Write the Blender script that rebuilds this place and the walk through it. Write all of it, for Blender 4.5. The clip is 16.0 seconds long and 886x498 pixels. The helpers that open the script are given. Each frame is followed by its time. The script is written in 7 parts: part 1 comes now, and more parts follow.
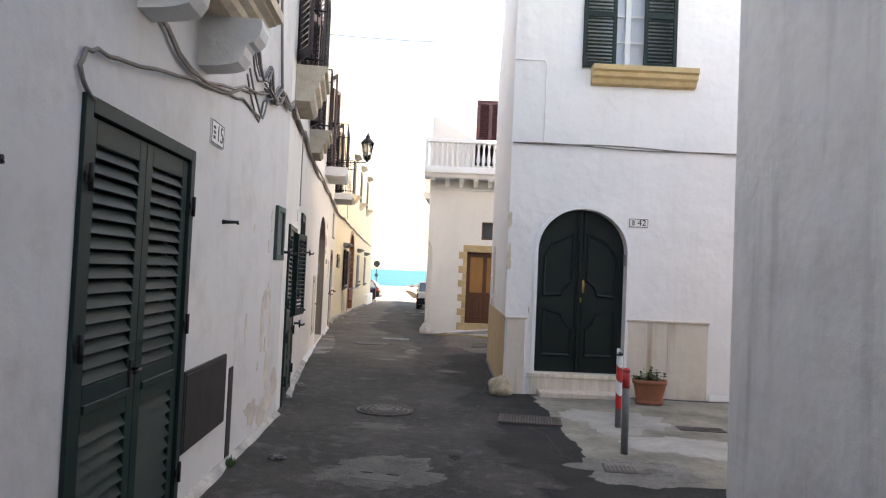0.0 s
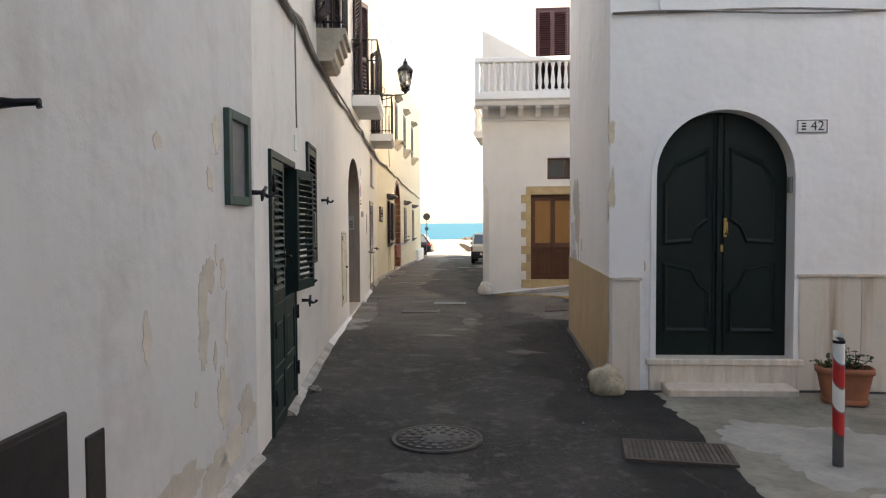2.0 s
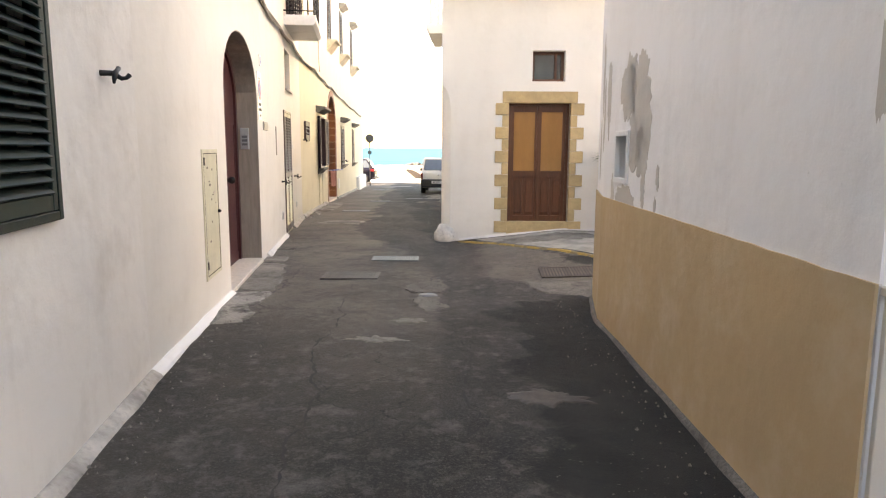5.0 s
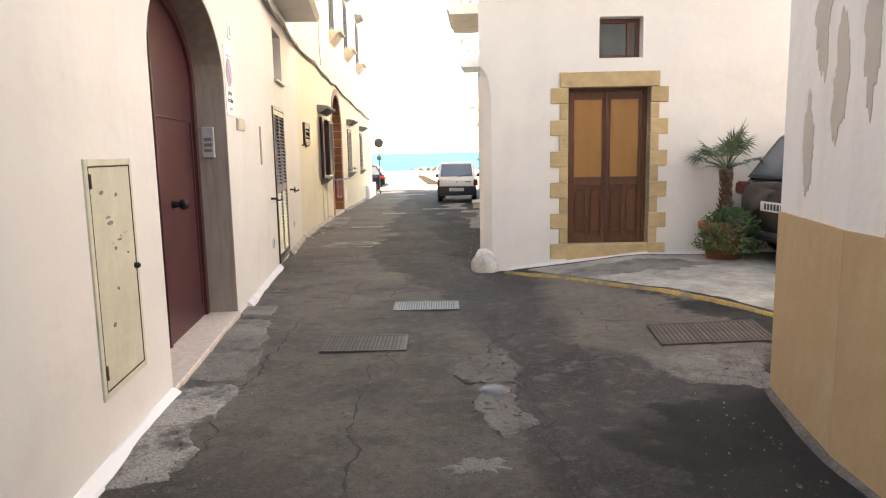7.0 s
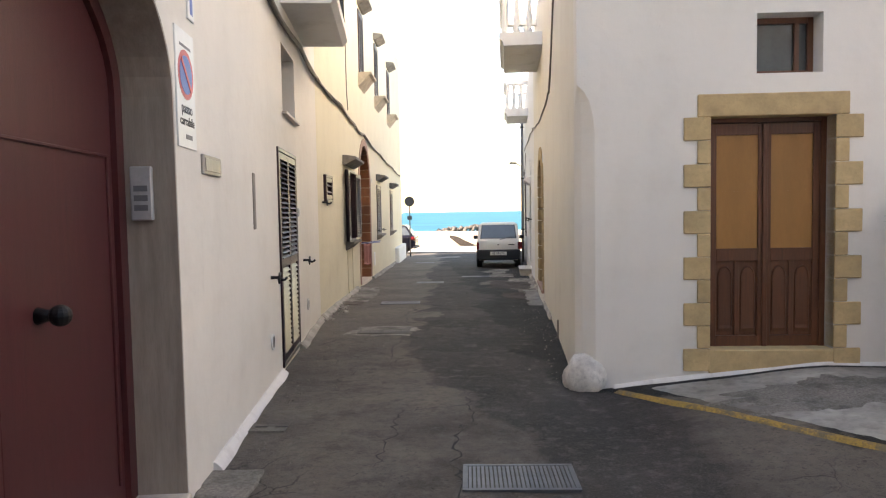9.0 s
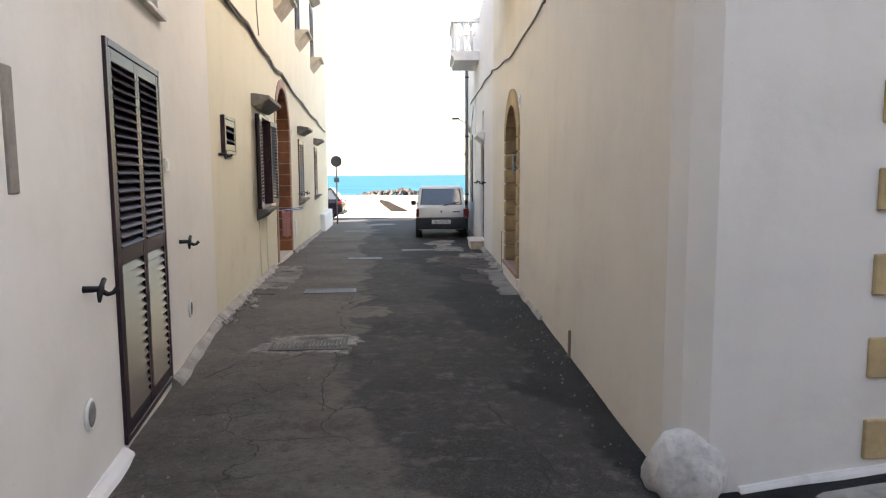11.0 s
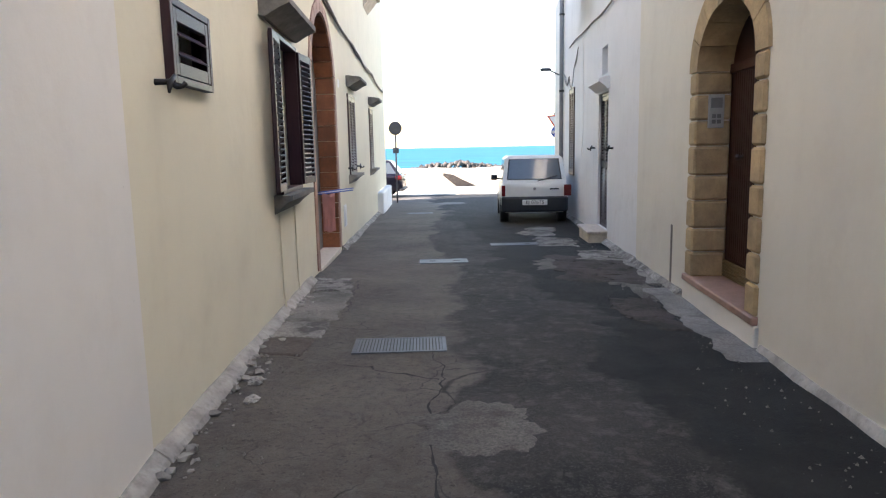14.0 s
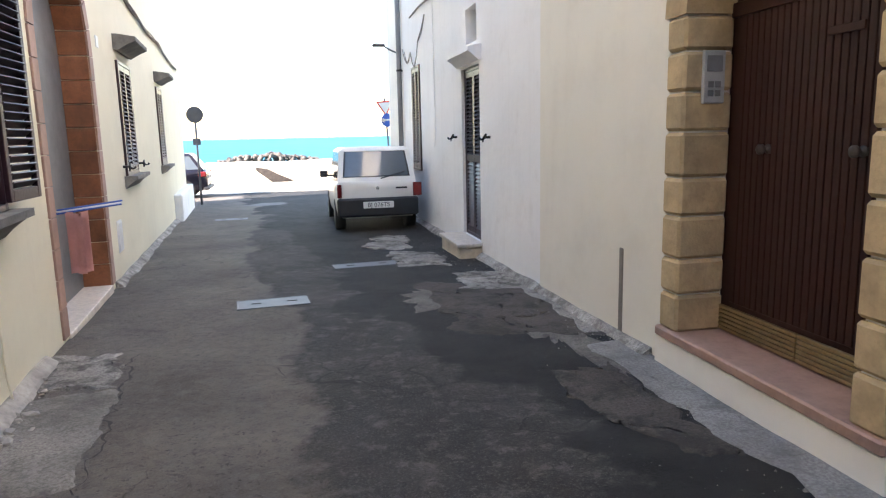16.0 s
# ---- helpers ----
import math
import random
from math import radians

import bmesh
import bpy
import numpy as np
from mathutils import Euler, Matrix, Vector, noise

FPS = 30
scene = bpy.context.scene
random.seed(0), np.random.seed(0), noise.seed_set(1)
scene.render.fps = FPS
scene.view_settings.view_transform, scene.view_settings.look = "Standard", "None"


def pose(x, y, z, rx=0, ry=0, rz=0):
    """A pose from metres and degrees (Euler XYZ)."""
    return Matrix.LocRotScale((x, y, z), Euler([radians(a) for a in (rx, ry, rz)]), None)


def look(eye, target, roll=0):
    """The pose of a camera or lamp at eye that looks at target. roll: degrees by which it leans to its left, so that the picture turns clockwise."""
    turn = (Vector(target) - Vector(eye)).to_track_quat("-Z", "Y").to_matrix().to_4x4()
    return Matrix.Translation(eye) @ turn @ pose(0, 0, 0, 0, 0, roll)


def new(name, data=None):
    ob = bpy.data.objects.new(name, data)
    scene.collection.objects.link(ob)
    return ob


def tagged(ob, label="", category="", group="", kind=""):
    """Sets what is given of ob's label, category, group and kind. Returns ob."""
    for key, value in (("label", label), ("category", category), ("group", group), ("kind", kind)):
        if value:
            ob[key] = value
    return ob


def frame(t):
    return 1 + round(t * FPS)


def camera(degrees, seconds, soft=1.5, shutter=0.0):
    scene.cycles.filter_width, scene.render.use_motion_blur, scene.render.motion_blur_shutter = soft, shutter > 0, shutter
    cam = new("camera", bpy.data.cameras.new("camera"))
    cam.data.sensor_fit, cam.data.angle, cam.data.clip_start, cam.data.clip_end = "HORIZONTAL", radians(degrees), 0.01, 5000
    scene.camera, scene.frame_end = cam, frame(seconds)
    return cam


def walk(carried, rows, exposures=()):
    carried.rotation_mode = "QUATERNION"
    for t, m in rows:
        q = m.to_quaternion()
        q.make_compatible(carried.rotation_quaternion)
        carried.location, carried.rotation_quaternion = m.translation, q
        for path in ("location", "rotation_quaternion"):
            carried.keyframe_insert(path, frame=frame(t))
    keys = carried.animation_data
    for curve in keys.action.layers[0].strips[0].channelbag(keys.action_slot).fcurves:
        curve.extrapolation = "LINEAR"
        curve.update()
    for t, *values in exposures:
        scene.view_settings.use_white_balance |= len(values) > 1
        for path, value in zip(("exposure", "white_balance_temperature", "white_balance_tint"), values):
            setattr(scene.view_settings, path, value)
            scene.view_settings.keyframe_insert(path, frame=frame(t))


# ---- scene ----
cam = camera(66.2, 16.0, 1.2)
PATH = [
    (0, (0.007, -0.021, 1.491), (0.025, 1.978, 1.556), 2.5),
    (0.5, (-0.022, 0.81, 1.462), (-0.068, 2.808, 1.546), 2.3),
    (1, (-0.053, 1.509, 1.453), (-0.273, 3.493, 1.57), 2.1),
    (1.5, (-0.059, 2.263, 1.403), (-0.108, 4.263, 1.424), 0.0),
    (2, (-0.138, 3.028, 1.422), (-0.27, 5.022, 1.344), -0.3),
    (2.5, (-0.209, 3.703, 1.412), (-0.265, 5.693, 1.217), -1.8),
    (3, (-0.278, 4.464, 1.384), (-0.344, 6.452, 1.174), -1.2),
    (3.2, (-0.311, 4.78, 1.316), (-0.405, 6.766, 1.096), -1.1),
    (5.3, (-0.403, 7.898, 1.316), (-0.371, 9.875, 1.019), 0.4),
    (5.5, (-0.443, 8.189, 1.28), (-0.432, 10.169, 1.0), 0.1),
    (6, (-0.477, 8.856, 1.26), (-0.328, 10.822, 0.925), -0.1),
    (6.5, (-0.639, 9.646, 1.292), (-0.677, 11.623, 0.995), -0.4),
    (7, (-0.745, 10.277, 1.292), (-0.747, 12.257, 1.009), -1.1),
    (7.5, (-0.899, 11.033, 1.319), (-0.928, 13.014, 1.042), -0.5),
    (8, (-1.024, 11.708, 1.338), (-1.051, 13.699, 1.157), -1.4),
    (8.5, (-1.111, 12.362, 1.31), (-1.158, 14.358, 1.2), -0.5),
    (9, (-1.21, 13.14, 1.299), (-1.283, 15.135, 1.189), -1.0),
    (9.5, (-1.213, 13.793, 1.248), (-1.052, 15.783, 1.13), -1.1),
    (9.7, (-1.266, 14.12, 1.276), (-1.176, 16.113, 1.136), -0.7),
    (11.8, (-1.78, 17.227, 1.203), (-1.605, 19.207, 0.98), -0.1),
    (12, (-1.844, 17.528, 1.195), (-1.738, 19.513, 0.981), 0.5),
    (12.5, (-1.924, 18.2, 1.196), (-1.86, 20.188, 0.989), -0.5),
    (13, (-1.963, 18.963, 1.194), (-2.003, 20.951, 0.979), -0.9),
    (13.5, (-2.037, 19.678, 1.157), (-2.079, 21.662, 0.911), -1.0),
    (14, (-2.067, 20.432, 1.132), (-2.084, 22.41, 0.835), -1.2),
    (14.5, (-2.065, 21.124, 1.105), (-2.065, 23.103, 0.811), -0.6),
    (15, (-2.078, 21.819, 1.078), (-1.765, 23.759, 0.706), 0.0),
    (15.5, (-2.187, 22.54, 1.092), (-1.847, 24.479, 0.743), -0.5),
    (16, (-2.2, 23.225, 1.111), (-1.689, 25.129, 0.777), -1.3),
]
EXPOSURES = [(0.0, 2.74, 8100, 22), (0.5, 2.44, 8100, 22), (1.5, 2.36, 8200, 21), (2.5, 2.52, 8500, 19), (3.2, 2.80, 8500, 19), (5.3, 3.28, 8700, 22), (7.0, 3.23, 8600, 22), (8.5, 2.68, 7900, 22), (9.7, 2.52, 7600, 20), (12.5, 2.52, 6600, 20), (13.5, 2.43, 6500, 20), (14.2, 2.60, 6450, 20), (16.0, 2.97, 6600, 20)]
walk(cam, [(t, look(eye, target, roll)) for t, eye, target, roll in PATH], EXPOSURES)

# ---- light: clear sky, sun behind on the left, the alley in open shade ----
SUN_FROM = Vector((-1.85, -0.46, 1.05)).normalized()
world = bpy.data.worlds.new("sky")
scene.world = world
world.use_nodes = True
sky = world.node_tree.nodes.new("ShaderNodeTexSky")
sky.sky_type, sky.sun_disc = "NISHITA", False
sky.sun_elevation = math.asin(SUN_FROM.z)
sky.sun_rotation = math.atan2(SUN_FROM.x, SUN_FROM.y)
sky.dust_density, sky.air_density, sky.ozone_density = 0.3, 1.4, 1.2
back = world.node_tree.nodes["Background"]
back.inputs["Strength"].default_value = 0.10
world.node_tree.links.new(sky.outputs[0], back.inputs["Color"])
sun = new("sun", bpy.data.lights.new("sun", "SUN"))
sun.data.energy, sun.data.angle, sun.data.color = 5.0, radians(0.5), (1.0, 0.95, 0.87)
sun.matrix_world = look(SUN_FROM * 60, (0, 0, 0))


# ---- materials ----
def nodes_of(name):
    m = bpy.data.materials.new(name)
    m.use_nodes = True
    return m, m.node_tree.nodes, m.node_tree.links, m.node_tree.nodes["Principled BSDF"]


def noise_node(n, l, scale, detail=6, rough=0.6, stretch=None, coord="Object"):
    tc = n.new("ShaderNodeTexCoord")
    t = n.new("ShaderNodeTexNoise")
    t.inputs["Scale"].default_value, t.inputs["Detail"].default_value, t.inputs["Roughness"].default_value = scale, detail, rough
    src = tc.outputs[coord]
    if stretch:
        mp = n.new("ShaderNodeMapping")
        mp.inputs["Scale"].default_value = stretch
        l.new(src, mp.inputs["Vector"])
        src = mp.outputs[0]
    l.new(src, t.inputs["Vector"])
    return t.outputs["Fac"]


def ramp(n, l, fac, a, b, ca=(0, 0, 0, 1), cb=(1, 1, 1, 1)):
    r = n.new("ShaderNodeValToRGB")
    r.color_ramp.elements[0].position, r.color_ramp.elements[1].position = a, b
    r.color_ramp.elements[0].color, r.color_ramp.elements[1].color = ca, cb
    l.new(fac, r.inputs["Fac"])
    return r.outputs["Color"]


def mix(n, l, fac, a, b, how="MIX"):
    m = n.new("ShaderNodeMix")
    m.data_type, m.blend_type = "RGBA", how
    for sock, v in ((m.inputs["Factor"], fac), (m.inputs["A"], a), (m.inputs["B"], b)):
        if isinstance(v, (int, float)):
            sock.default_value = v
        elif isinstance(v, tuple):
            sock.default_value = v if len(v) == 4 else (*v, 1)
        else:
            l.new(v, sock)
    return m.outputs["Result"]


def bump(n, l, b, height, strength, distance, after=None):
    u = n.new("ShaderNodeBump")
    u.inputs["Strength"].default_value, u.inputs["Distance"].default_value = strength, distance
    l.new(height, u.inputs["Height"])
    if after is not None:
        l.new(after, u.inputs["Normal"])
    l.new(u.outputs[0], b.inputs["Normal"])
    return u.outputs[0]


def plaster(name, colour, dirt, amount=0.5, streak=0.5, low=0.56, high=0.78, relief=1.0):
    """Painted lime render: trowel waves, fine grain, blotches and vertical rain streaks."""
    m, n, l, b = nodes_of(name)
    c = mix(n, l, ramp(n, l, noise_node(n, l, 0.9, 4), 0.35, 0.75), colour, tuple(v * 0.93 for v in colour))
    stains = ramp(n, l, noise_node(n, l, 1.7, 8, 0.68), low, high, (0, 0, 0, 1), (amount, amount, amount, 1))
    c = mix(n, l, stains, c, dirt)
    runs = ramp(n, l, noise_node(n, l, 1.0, 5, 0.6, (5.0, 5.0, 0.35)), 0.54, 0.8, (0, 0, 0, 1), (streak, streak, streak, 1))
    c = mix(n, l, runs, c, dirt)
    specks = ramp(n, l, noise_node(n, l, 28, 3), 0.70, 0.76, (0, 0, 0, 1), (0.22, 0.22, 0.22, 1))
    c = mix(n, l, specks, c, tuple(v * 0.55 for v in dirt))
    l.new(c, b.inputs["Base Color"])
    b.inputs["Roughness"].default_value = 0.9
    b.inputs["Specular IOR Level"].default_value = 0.25
    first = bump(n, l, b, noise_node(n, l, 2.2, 3), 0.5 * relief, 0.05)
    bump(n, l, b, noise_node(n, l, 60, 6), 0.35 * relief, 0.006, first)
    return m


def simple(name, colour, rough=0.6, vary=0.15, scale=6, metal=0.0, grain=None, depth=0.002, spec=0.5):
    """Colour with broad wear and grain of the given stretch."""
    m, n, l, b = nodes_of(name)
    fac = noise_node(n, l, scale, 6, 0.65, grain)
    c = mix(n, l, ramp(n, l, fac, 0.3, 0.72), tuple(v * (1 - vary) for v in colour), tuple(min(1, v * (1 + vary)) for v in colour))
    c = mix(n, l, ramp(n, l, noise_node(n, l, scale * 7, 4, 0.6, grain), 0.5, 0.8, (0, 0, 0, 1), (0.5, 0.5, 0.5, 1)), c, tuple(v * (1 - 1.6 * vary) for v in colour))
    info = n.new("ShaderNodeObjectInfo")
    hsv = n.new("ShaderNodeHueSaturation")
    mr = n.new("ShaderNodeMapRange")
    mr.inputs["To Min"].default_value, mr.inputs["To Max"].default_value = 1 - vary * 0.6, 1 + vary * 0.6
    l.new(info.outputs["Random"], mr.inputs["Value"])
    l.new(mr.outputs[0], hsv.inputs["Value"])
    l.new(c, hsv.inputs["Color"])
    l.new(hsv.outputs[0], b.inputs["Base Color"])
    b.inputs["Roughness"].default_value, b.inputs["Metallic"].default_value = rough, metal
    b.inputs["Specular IOR Level"].default_value = spec
    bump(n, l, b, noise_node(n, l, scale * 9, 5, 0.6, grain), 0.4, depth)
    return m


def glass(name, tint, rough=0.03, alpha=1.0):
    m, n, l, b = nodes_of(name)
    b.inputs["Base Color"].default_value = (*tint, 1)
    b.inputs["Roughness"].default_value = rough
    b.inputs["Specular IOR Level"].default_value = 0.6
    b.inputs["Transmission Weight"].default_value = alpha
    return m


def worn_patch(name, colour, under, low, high):
    """A cement skim, worn through in places to the darker road below."""
    m, n, l, b = nodes_of(name)
    c = mix(n, l, ramp(n, l, noise_node(n, l, 1.6, 6, 0.6), 0.35, 0.7), tuple(v * 0.75 for v in colour), tuple(v * 1.2 for v in colour))
    c = mix(n, l, ramp(n, l, noise_node(n, l, 3.5, 10, 0.72), low, high, (1, 1, 1, 1), (0, 0, 0, 1)), c, under)
    grit = ramp(n, l, noise_node(n, l, 60, 4, 0.75), 0.36, 0.6, (0.7, 0.7, 0.7, 1), (0, 0, 0, 1))
    c = mix(n, l, grit, c, tuple(v * 0.7 for v in under))
    l.new(c, b.inputs["Base Color"])
    b.inputs["Roughness"].default_value = 0.92
    b.inputs["Specular IOR Level"].default_value = 0.25
    first = bump(n, l, b, noise_node(n, l, 6, 8, 0.7), 0.6, 0.03)
    bump(n, l, b, noise_node(n, l, 80, 5, 0.7), 0.6, 0.008, first)
    return m


def asphalt_material():
    """Old patched asphalt: a darker relaid strip beside the houses, worn grey-brown elsewhere, grit and fine cracks."""
    m, n, l, b = nodes_of("old_asphalt")
    tc = n.new("ShaderNodeTexCoord")
    sep = n.new("ShaderNodeSeparateXYZ")
    l.new(tc.outputs["Object"], sep.inputs[0])
    old = mix(n, l, ramp(n, l, noise_node(n, l, 0.55, 7, 0.62), 0.36, 0.66), (0.025, 0.0215, 0.0182), (0.071, 0.060, 0.050))
    # between the side streets the old surface is browner and paler
    middle = mix(n, l, ramp(n, l, noise_node(n, l, 0.7, 8, 0.66), 0.36, 0.64), (0.056, 0.047, 0.039), (0.155, 0.130, 0.107))
    middle = mix(n, l, ramp(n, l, noise_node(n, l, 3.1, 9, 0.7), 0.52, 0.62, (0, 0, 0, 1), (0.55, 0.55, 0.55, 1)), middle, (0.032, 0.028, 0.025))
    old = mix(n, l, ramp(n, l, noise_node(n, l, 1.9, 9, 0.7), 0.55, 0.66, (0, 0, 0, 1), (0.6, 0.6, 0.6, 1)), old, (0.17, 0.152, 0.133))
    # towards the sea the older surface turns a paler brown
    paler = mix(n, l, ramp(n, l, noise_node(n, l, 0.8, 8, 0.65), 0.34, 0.66), (0.088, 0.074, 0.061), (0.165, 0.140, 0.116))
    paler = mix(n, l, ramp(n, l, noise_node(n, l, 2.6, 9, 0.7), 0.56, 0.68, (0, 0, 0, 1), (0.5, 0.5, 0.5, 1)), paler, (0.055, 0.048, 0.042))
    fresh = mix(n, l, ramp(n, l, noise_node(n, l, 1.1, 6), 0.38, 0.7), (0.024, 0.0212, 0.0195), (0.062, 0.0545, 0.0495))
    def along(a, z, amount):
        mr = n.new("ShaderNodeMapRange"); mr.interpolation_type = "SMOOTHSTEP"
        mr.inputs["From Min"].default_value, mr.inputs["From Max"].default_value = a, z
        mr.inputs["To Min"].default_value, mr.inputs["To Max"].default_value = 0.0, amount
        l.new(sep.outputs["Y"], mr.inputs["Value"])
        return mr.outputs[0]
    def add(p, q):
        m2 = n.new("ShaderNodeMath"); m2.operation = "ADD"
        l.new(p, m2.inputs[0]); l.new(q, m2.inputs[1])
        return m2.outputs[0]
    # the relaid strip widens towards the sea along the right-hand houses; the newest patch lies against them
    def band(slope, low, high, amount, size, less=None):
        lean = n.new("ShaderNodeMath"); lean.operation = "MULTIPLY_ADD"
        lean.inputs[1].default_value = slope
        l.new(sep.outputs["Y"], lean.inputs[0]); l.new(sep.outputs["X"], lean.inputs[2])
        wob = n.new("ShaderNodeMath"); wob.operation = "MULTIPLY_ADD"
        wob.inputs[1].default_value = amount
        l.new(noise_node(n, l, size, 9, 0.58), wob.inputs[0])
        l.new(add(lean.outputs[0], less) if less else lean.outputs[0], wob.inputs[2])
        mr = n.new("ShaderNodeMapRange")
        mr.inputs["From Min"].default_value, mr.inputs["From Max"].default_value = low, high
        l.new(wob.outputs[0], mr.inputs["Value"])
        return mr.outputs[0]
    # the strip's edge swings across the road at the side street, then runs along its middle
    swing = add(add(along(15.0, 22.0, 1.68), along(29.6, 31.0, 0.34)), along(36.0, 45.0, -1.4))
    wob = n.new("ShaderNodeMath"); wob.operation = "MULTIPLY_ADD"
    wob.inputs[1].default_value = 1.1
    l.new(noise_node(n, l, 1.1, 10, 0.62), wob.inputs[0]); l.new(add(swing, sep.outputs["X"]), wob.inputs[2])
    strip = n.new("ShaderNodeMapRange")
    strip.inputs["From Min"].default_value, strip.inputs["From Max"].default_value = 0.18, 0.27
    l.new(wob.outputs[0], strip.inputs["Value"])
    side = n.new("ShaderNodeMapRange")
    side.inputs["From Min"].default_value, side.inputs["From Max"].default_value = 0.72, 0.95
    away = n.new("ShaderNodeMath"); away.operation = "MULTIPLY_ADD"
    away.inputs[1].default_value = 1.0
    l.new(noise_node(n, l, 1.3, 9, 0.62), away.inputs[0]); l.new(add(sep.outputs["X"], along(15.6, 13.8, -1.5)), away.inputs[2])
    l.new(away.outputs[0], side.inputs["Value"])
    old = mix(n, l, along(12.0, 14.5, 1.0), old, middle)
    old = mix(n, l, along(20.0, 23.5, 1.0), old, paler)
    c = mix(n, l, strip.outputs[0], old, fresh)
    c = mix(n, l, side.outputs[0], c, paler)
    newest = mix(n, l, ramp(n, l, noise_node(n, l, 2.5, 7), 0.35, 0.7), (0.009, 0.0085, 0.008), (0.027, 0.025, 0.023))
    grit = ramp(n, l, noise_node(n, l, 70, 4, 0.75), 0.52, 0.72, (0, 0, 0, 1), (0.6, 0.6, 0.6, 1))
    c = mix(n, l, grit, c, (0.18, 0.165, 0.15))
    pits = ramp(n, l, noise_node(n, l, 34, 5, 0.75), 0.34, 0.46, (0.75, 0.75, 0.75, 1), (0, 0, 0, 1))
    c = mix(n, l, pits, c, (0.020, 0.019, 0.018))
    dust = ramp(n, l, noise_node(n, l, 8, 9, 0.72), 0.52, 0.66, (0, 0, 0, 1), (0.55, 0.55, 0.55, 1))
    c = mix(n, l, dust, c, (0.15, 0.137, 0.122))
    pale = ramp(n, l, noise_node(n, l, 3.3, 10, 0.75), 0.64, 0.70, (0, 0, 0, 1), (0.45, 0.45, 0.45, 1))
    c = mix(n, l, pale, c, (0.21, 0.20, 0.185))
    warp = n.new("ShaderNodeVectorMath"); warp.operation = "MULTIPLY_ADD"
    tint = n.new("ShaderNodeTexNoise")
    tint.inputs["Scale"].default_value, tint.inputs["Detail"].default_value = 2.5, 6
    l.new(tc.outputs["Object"], tint.inputs["Vector"])
    l.new(tint.outputs["Color"], warp.inputs[0])
    warp.inputs[1].default_value = (0.5, 0.5, 0.0)
    l.new(tc.outputs["Object"], warp.inputs[2])
    cells = n.new("ShaderNodeTexVoronoi"); cells.feature = "DISTANCE_TO_EDGE"
    cells.inputs["Scale"].default_value = 2.1
    l.new(warp.outputs[0], cells.inputs["Vector"])
    crazed = mix(n, l, ramp(n, l, noise_node(n, l, 0.6, 4), 0.50, 0.60), (0, 0, 0), ramp(n, l, cells.outputs["Distance"], 0.004, 0.016, (0.8, 0.8, 0.8, 1), (0, 0, 0, 1)))
    c = mix(n, l, crazed, c, (0.014, 0.013, 0.012))
    blotch = ramp(n, l, noise_node(n, l, 17, 8, 0.78), 0.50, 0.64, (0, 0, 0, 1), (0.45, 0.45, 0.45, 1))
    c = mix(n, l, blotch, c, (0.026, 0.024, 0.022))
    specks = ramp(n, l, noise_node(n, l, 48, 2, 0.5), 0.70, 0.75, (0, 0, 0, 1), (0.5, 0.5, 0.5, 1))
    newest = mix(n, l, specks, newest, (0.22, 0.21, 0.2))
    mouth = add(along(13.4, 15.0, -1.4), along(17.6, 19.6, 1.4))
    bitumen = band(0.092, 2.31, 2.41, 2.0, 0.9, mouth)
    c = mix(n, l, bitumen, c, newest)
    l.new(c, b.inputs["Base Color"])
    b.inputs["Roughness"].default_value = 0.82
    b.inputs["Specular IOR Level"].default_value = 0.35
    first = bump(n, l, b, noise_node(n, l, 5, 9, 0.75), 0.7, 0.04)
    bump(n, l, b, noise_node(n, l, 90, 5, 0.75), 0.8, 0.010, first)
    return m


WHITE = plaster("white_plaster", (0.82, 0.80, 0.79), (0.46, 0.41, 0.36), 0.30, 0.14)
AGEDCREAM = plaster("weathered_warm_white_plaster", (0.82, 0.785, 0.735), (0.50, 0.44, 0.37), 0.45, 0.18, 0.50, 0.74)
SANDYBARE = simple("bare_sandy_plaster", (0.63, 0.565, 0.48), 0.95, 0.18, 5.0, depth=0.008)
PALESTEEL = simple("matt_steel_plate", (0.42, 0.42, 0.42), 0.5, 0.12, 10.0, metal=0.25)
OLDWHITE = plaster("weathered_white_plaster", (0.69, 0.668, 0.645), (0.42, 0.36, 0.32), 0.5, 0.25, 0.50, 0.74)
CREAM = plaster("cream_plaster", (0.80, 0.76, 0.70), (0.52, 0.46, 0.39), 0.25, 0.06, 0.50, 0.80, 0.55)
YELLOW = plaster("pale_yellow_plaster", (0.76, 0.70, 0.545), (0.48, 0.41, 0.30), 0.25, 0.06, 0.50, 0.80, 0.5)
BUFF = plaster("buff_plaster", (0.77, 0.72, 0.63), (0.50, 0.43, 0.34), 0.25, 0.07, 0.50, 0.80, 0.55)
OCHRE = plaster("ochre_dado_paint", (0.52, 0.37, 0.215), (0.60, 0.47, 0.325), 0.6, 0.10, 0.48, 0.70)
GREYWALL = plaster("grey_damp_render", (0.76, 0.74, 0.725), (0.38, 0.36, 0.35), 0.42, 0.55, 0.46, 0.74)
BARE = plaster("bare_render", (0.55, 0.505, 0.455), (0.40, 0.36, 0.32), 0.5, 0.2)
WHITEWASH = plaster("whitewash", (0.80, 0.79, 0.77), (0.45, 0.42, 0.38), 0.5, 0.2)
ASPHALT = asphalt_material()
CONCRETE = worn_patch("worn_concrete", (0.185, 0.168, 0.148), (0.085, 0.075, 0.066), 0.34, 0.50)
LIMEPATCH = worn_patch("pale_broken_cement", (0.36, 0.335, 0.30), (0.10, 0.09, 0.08), 0.40, 0.52)
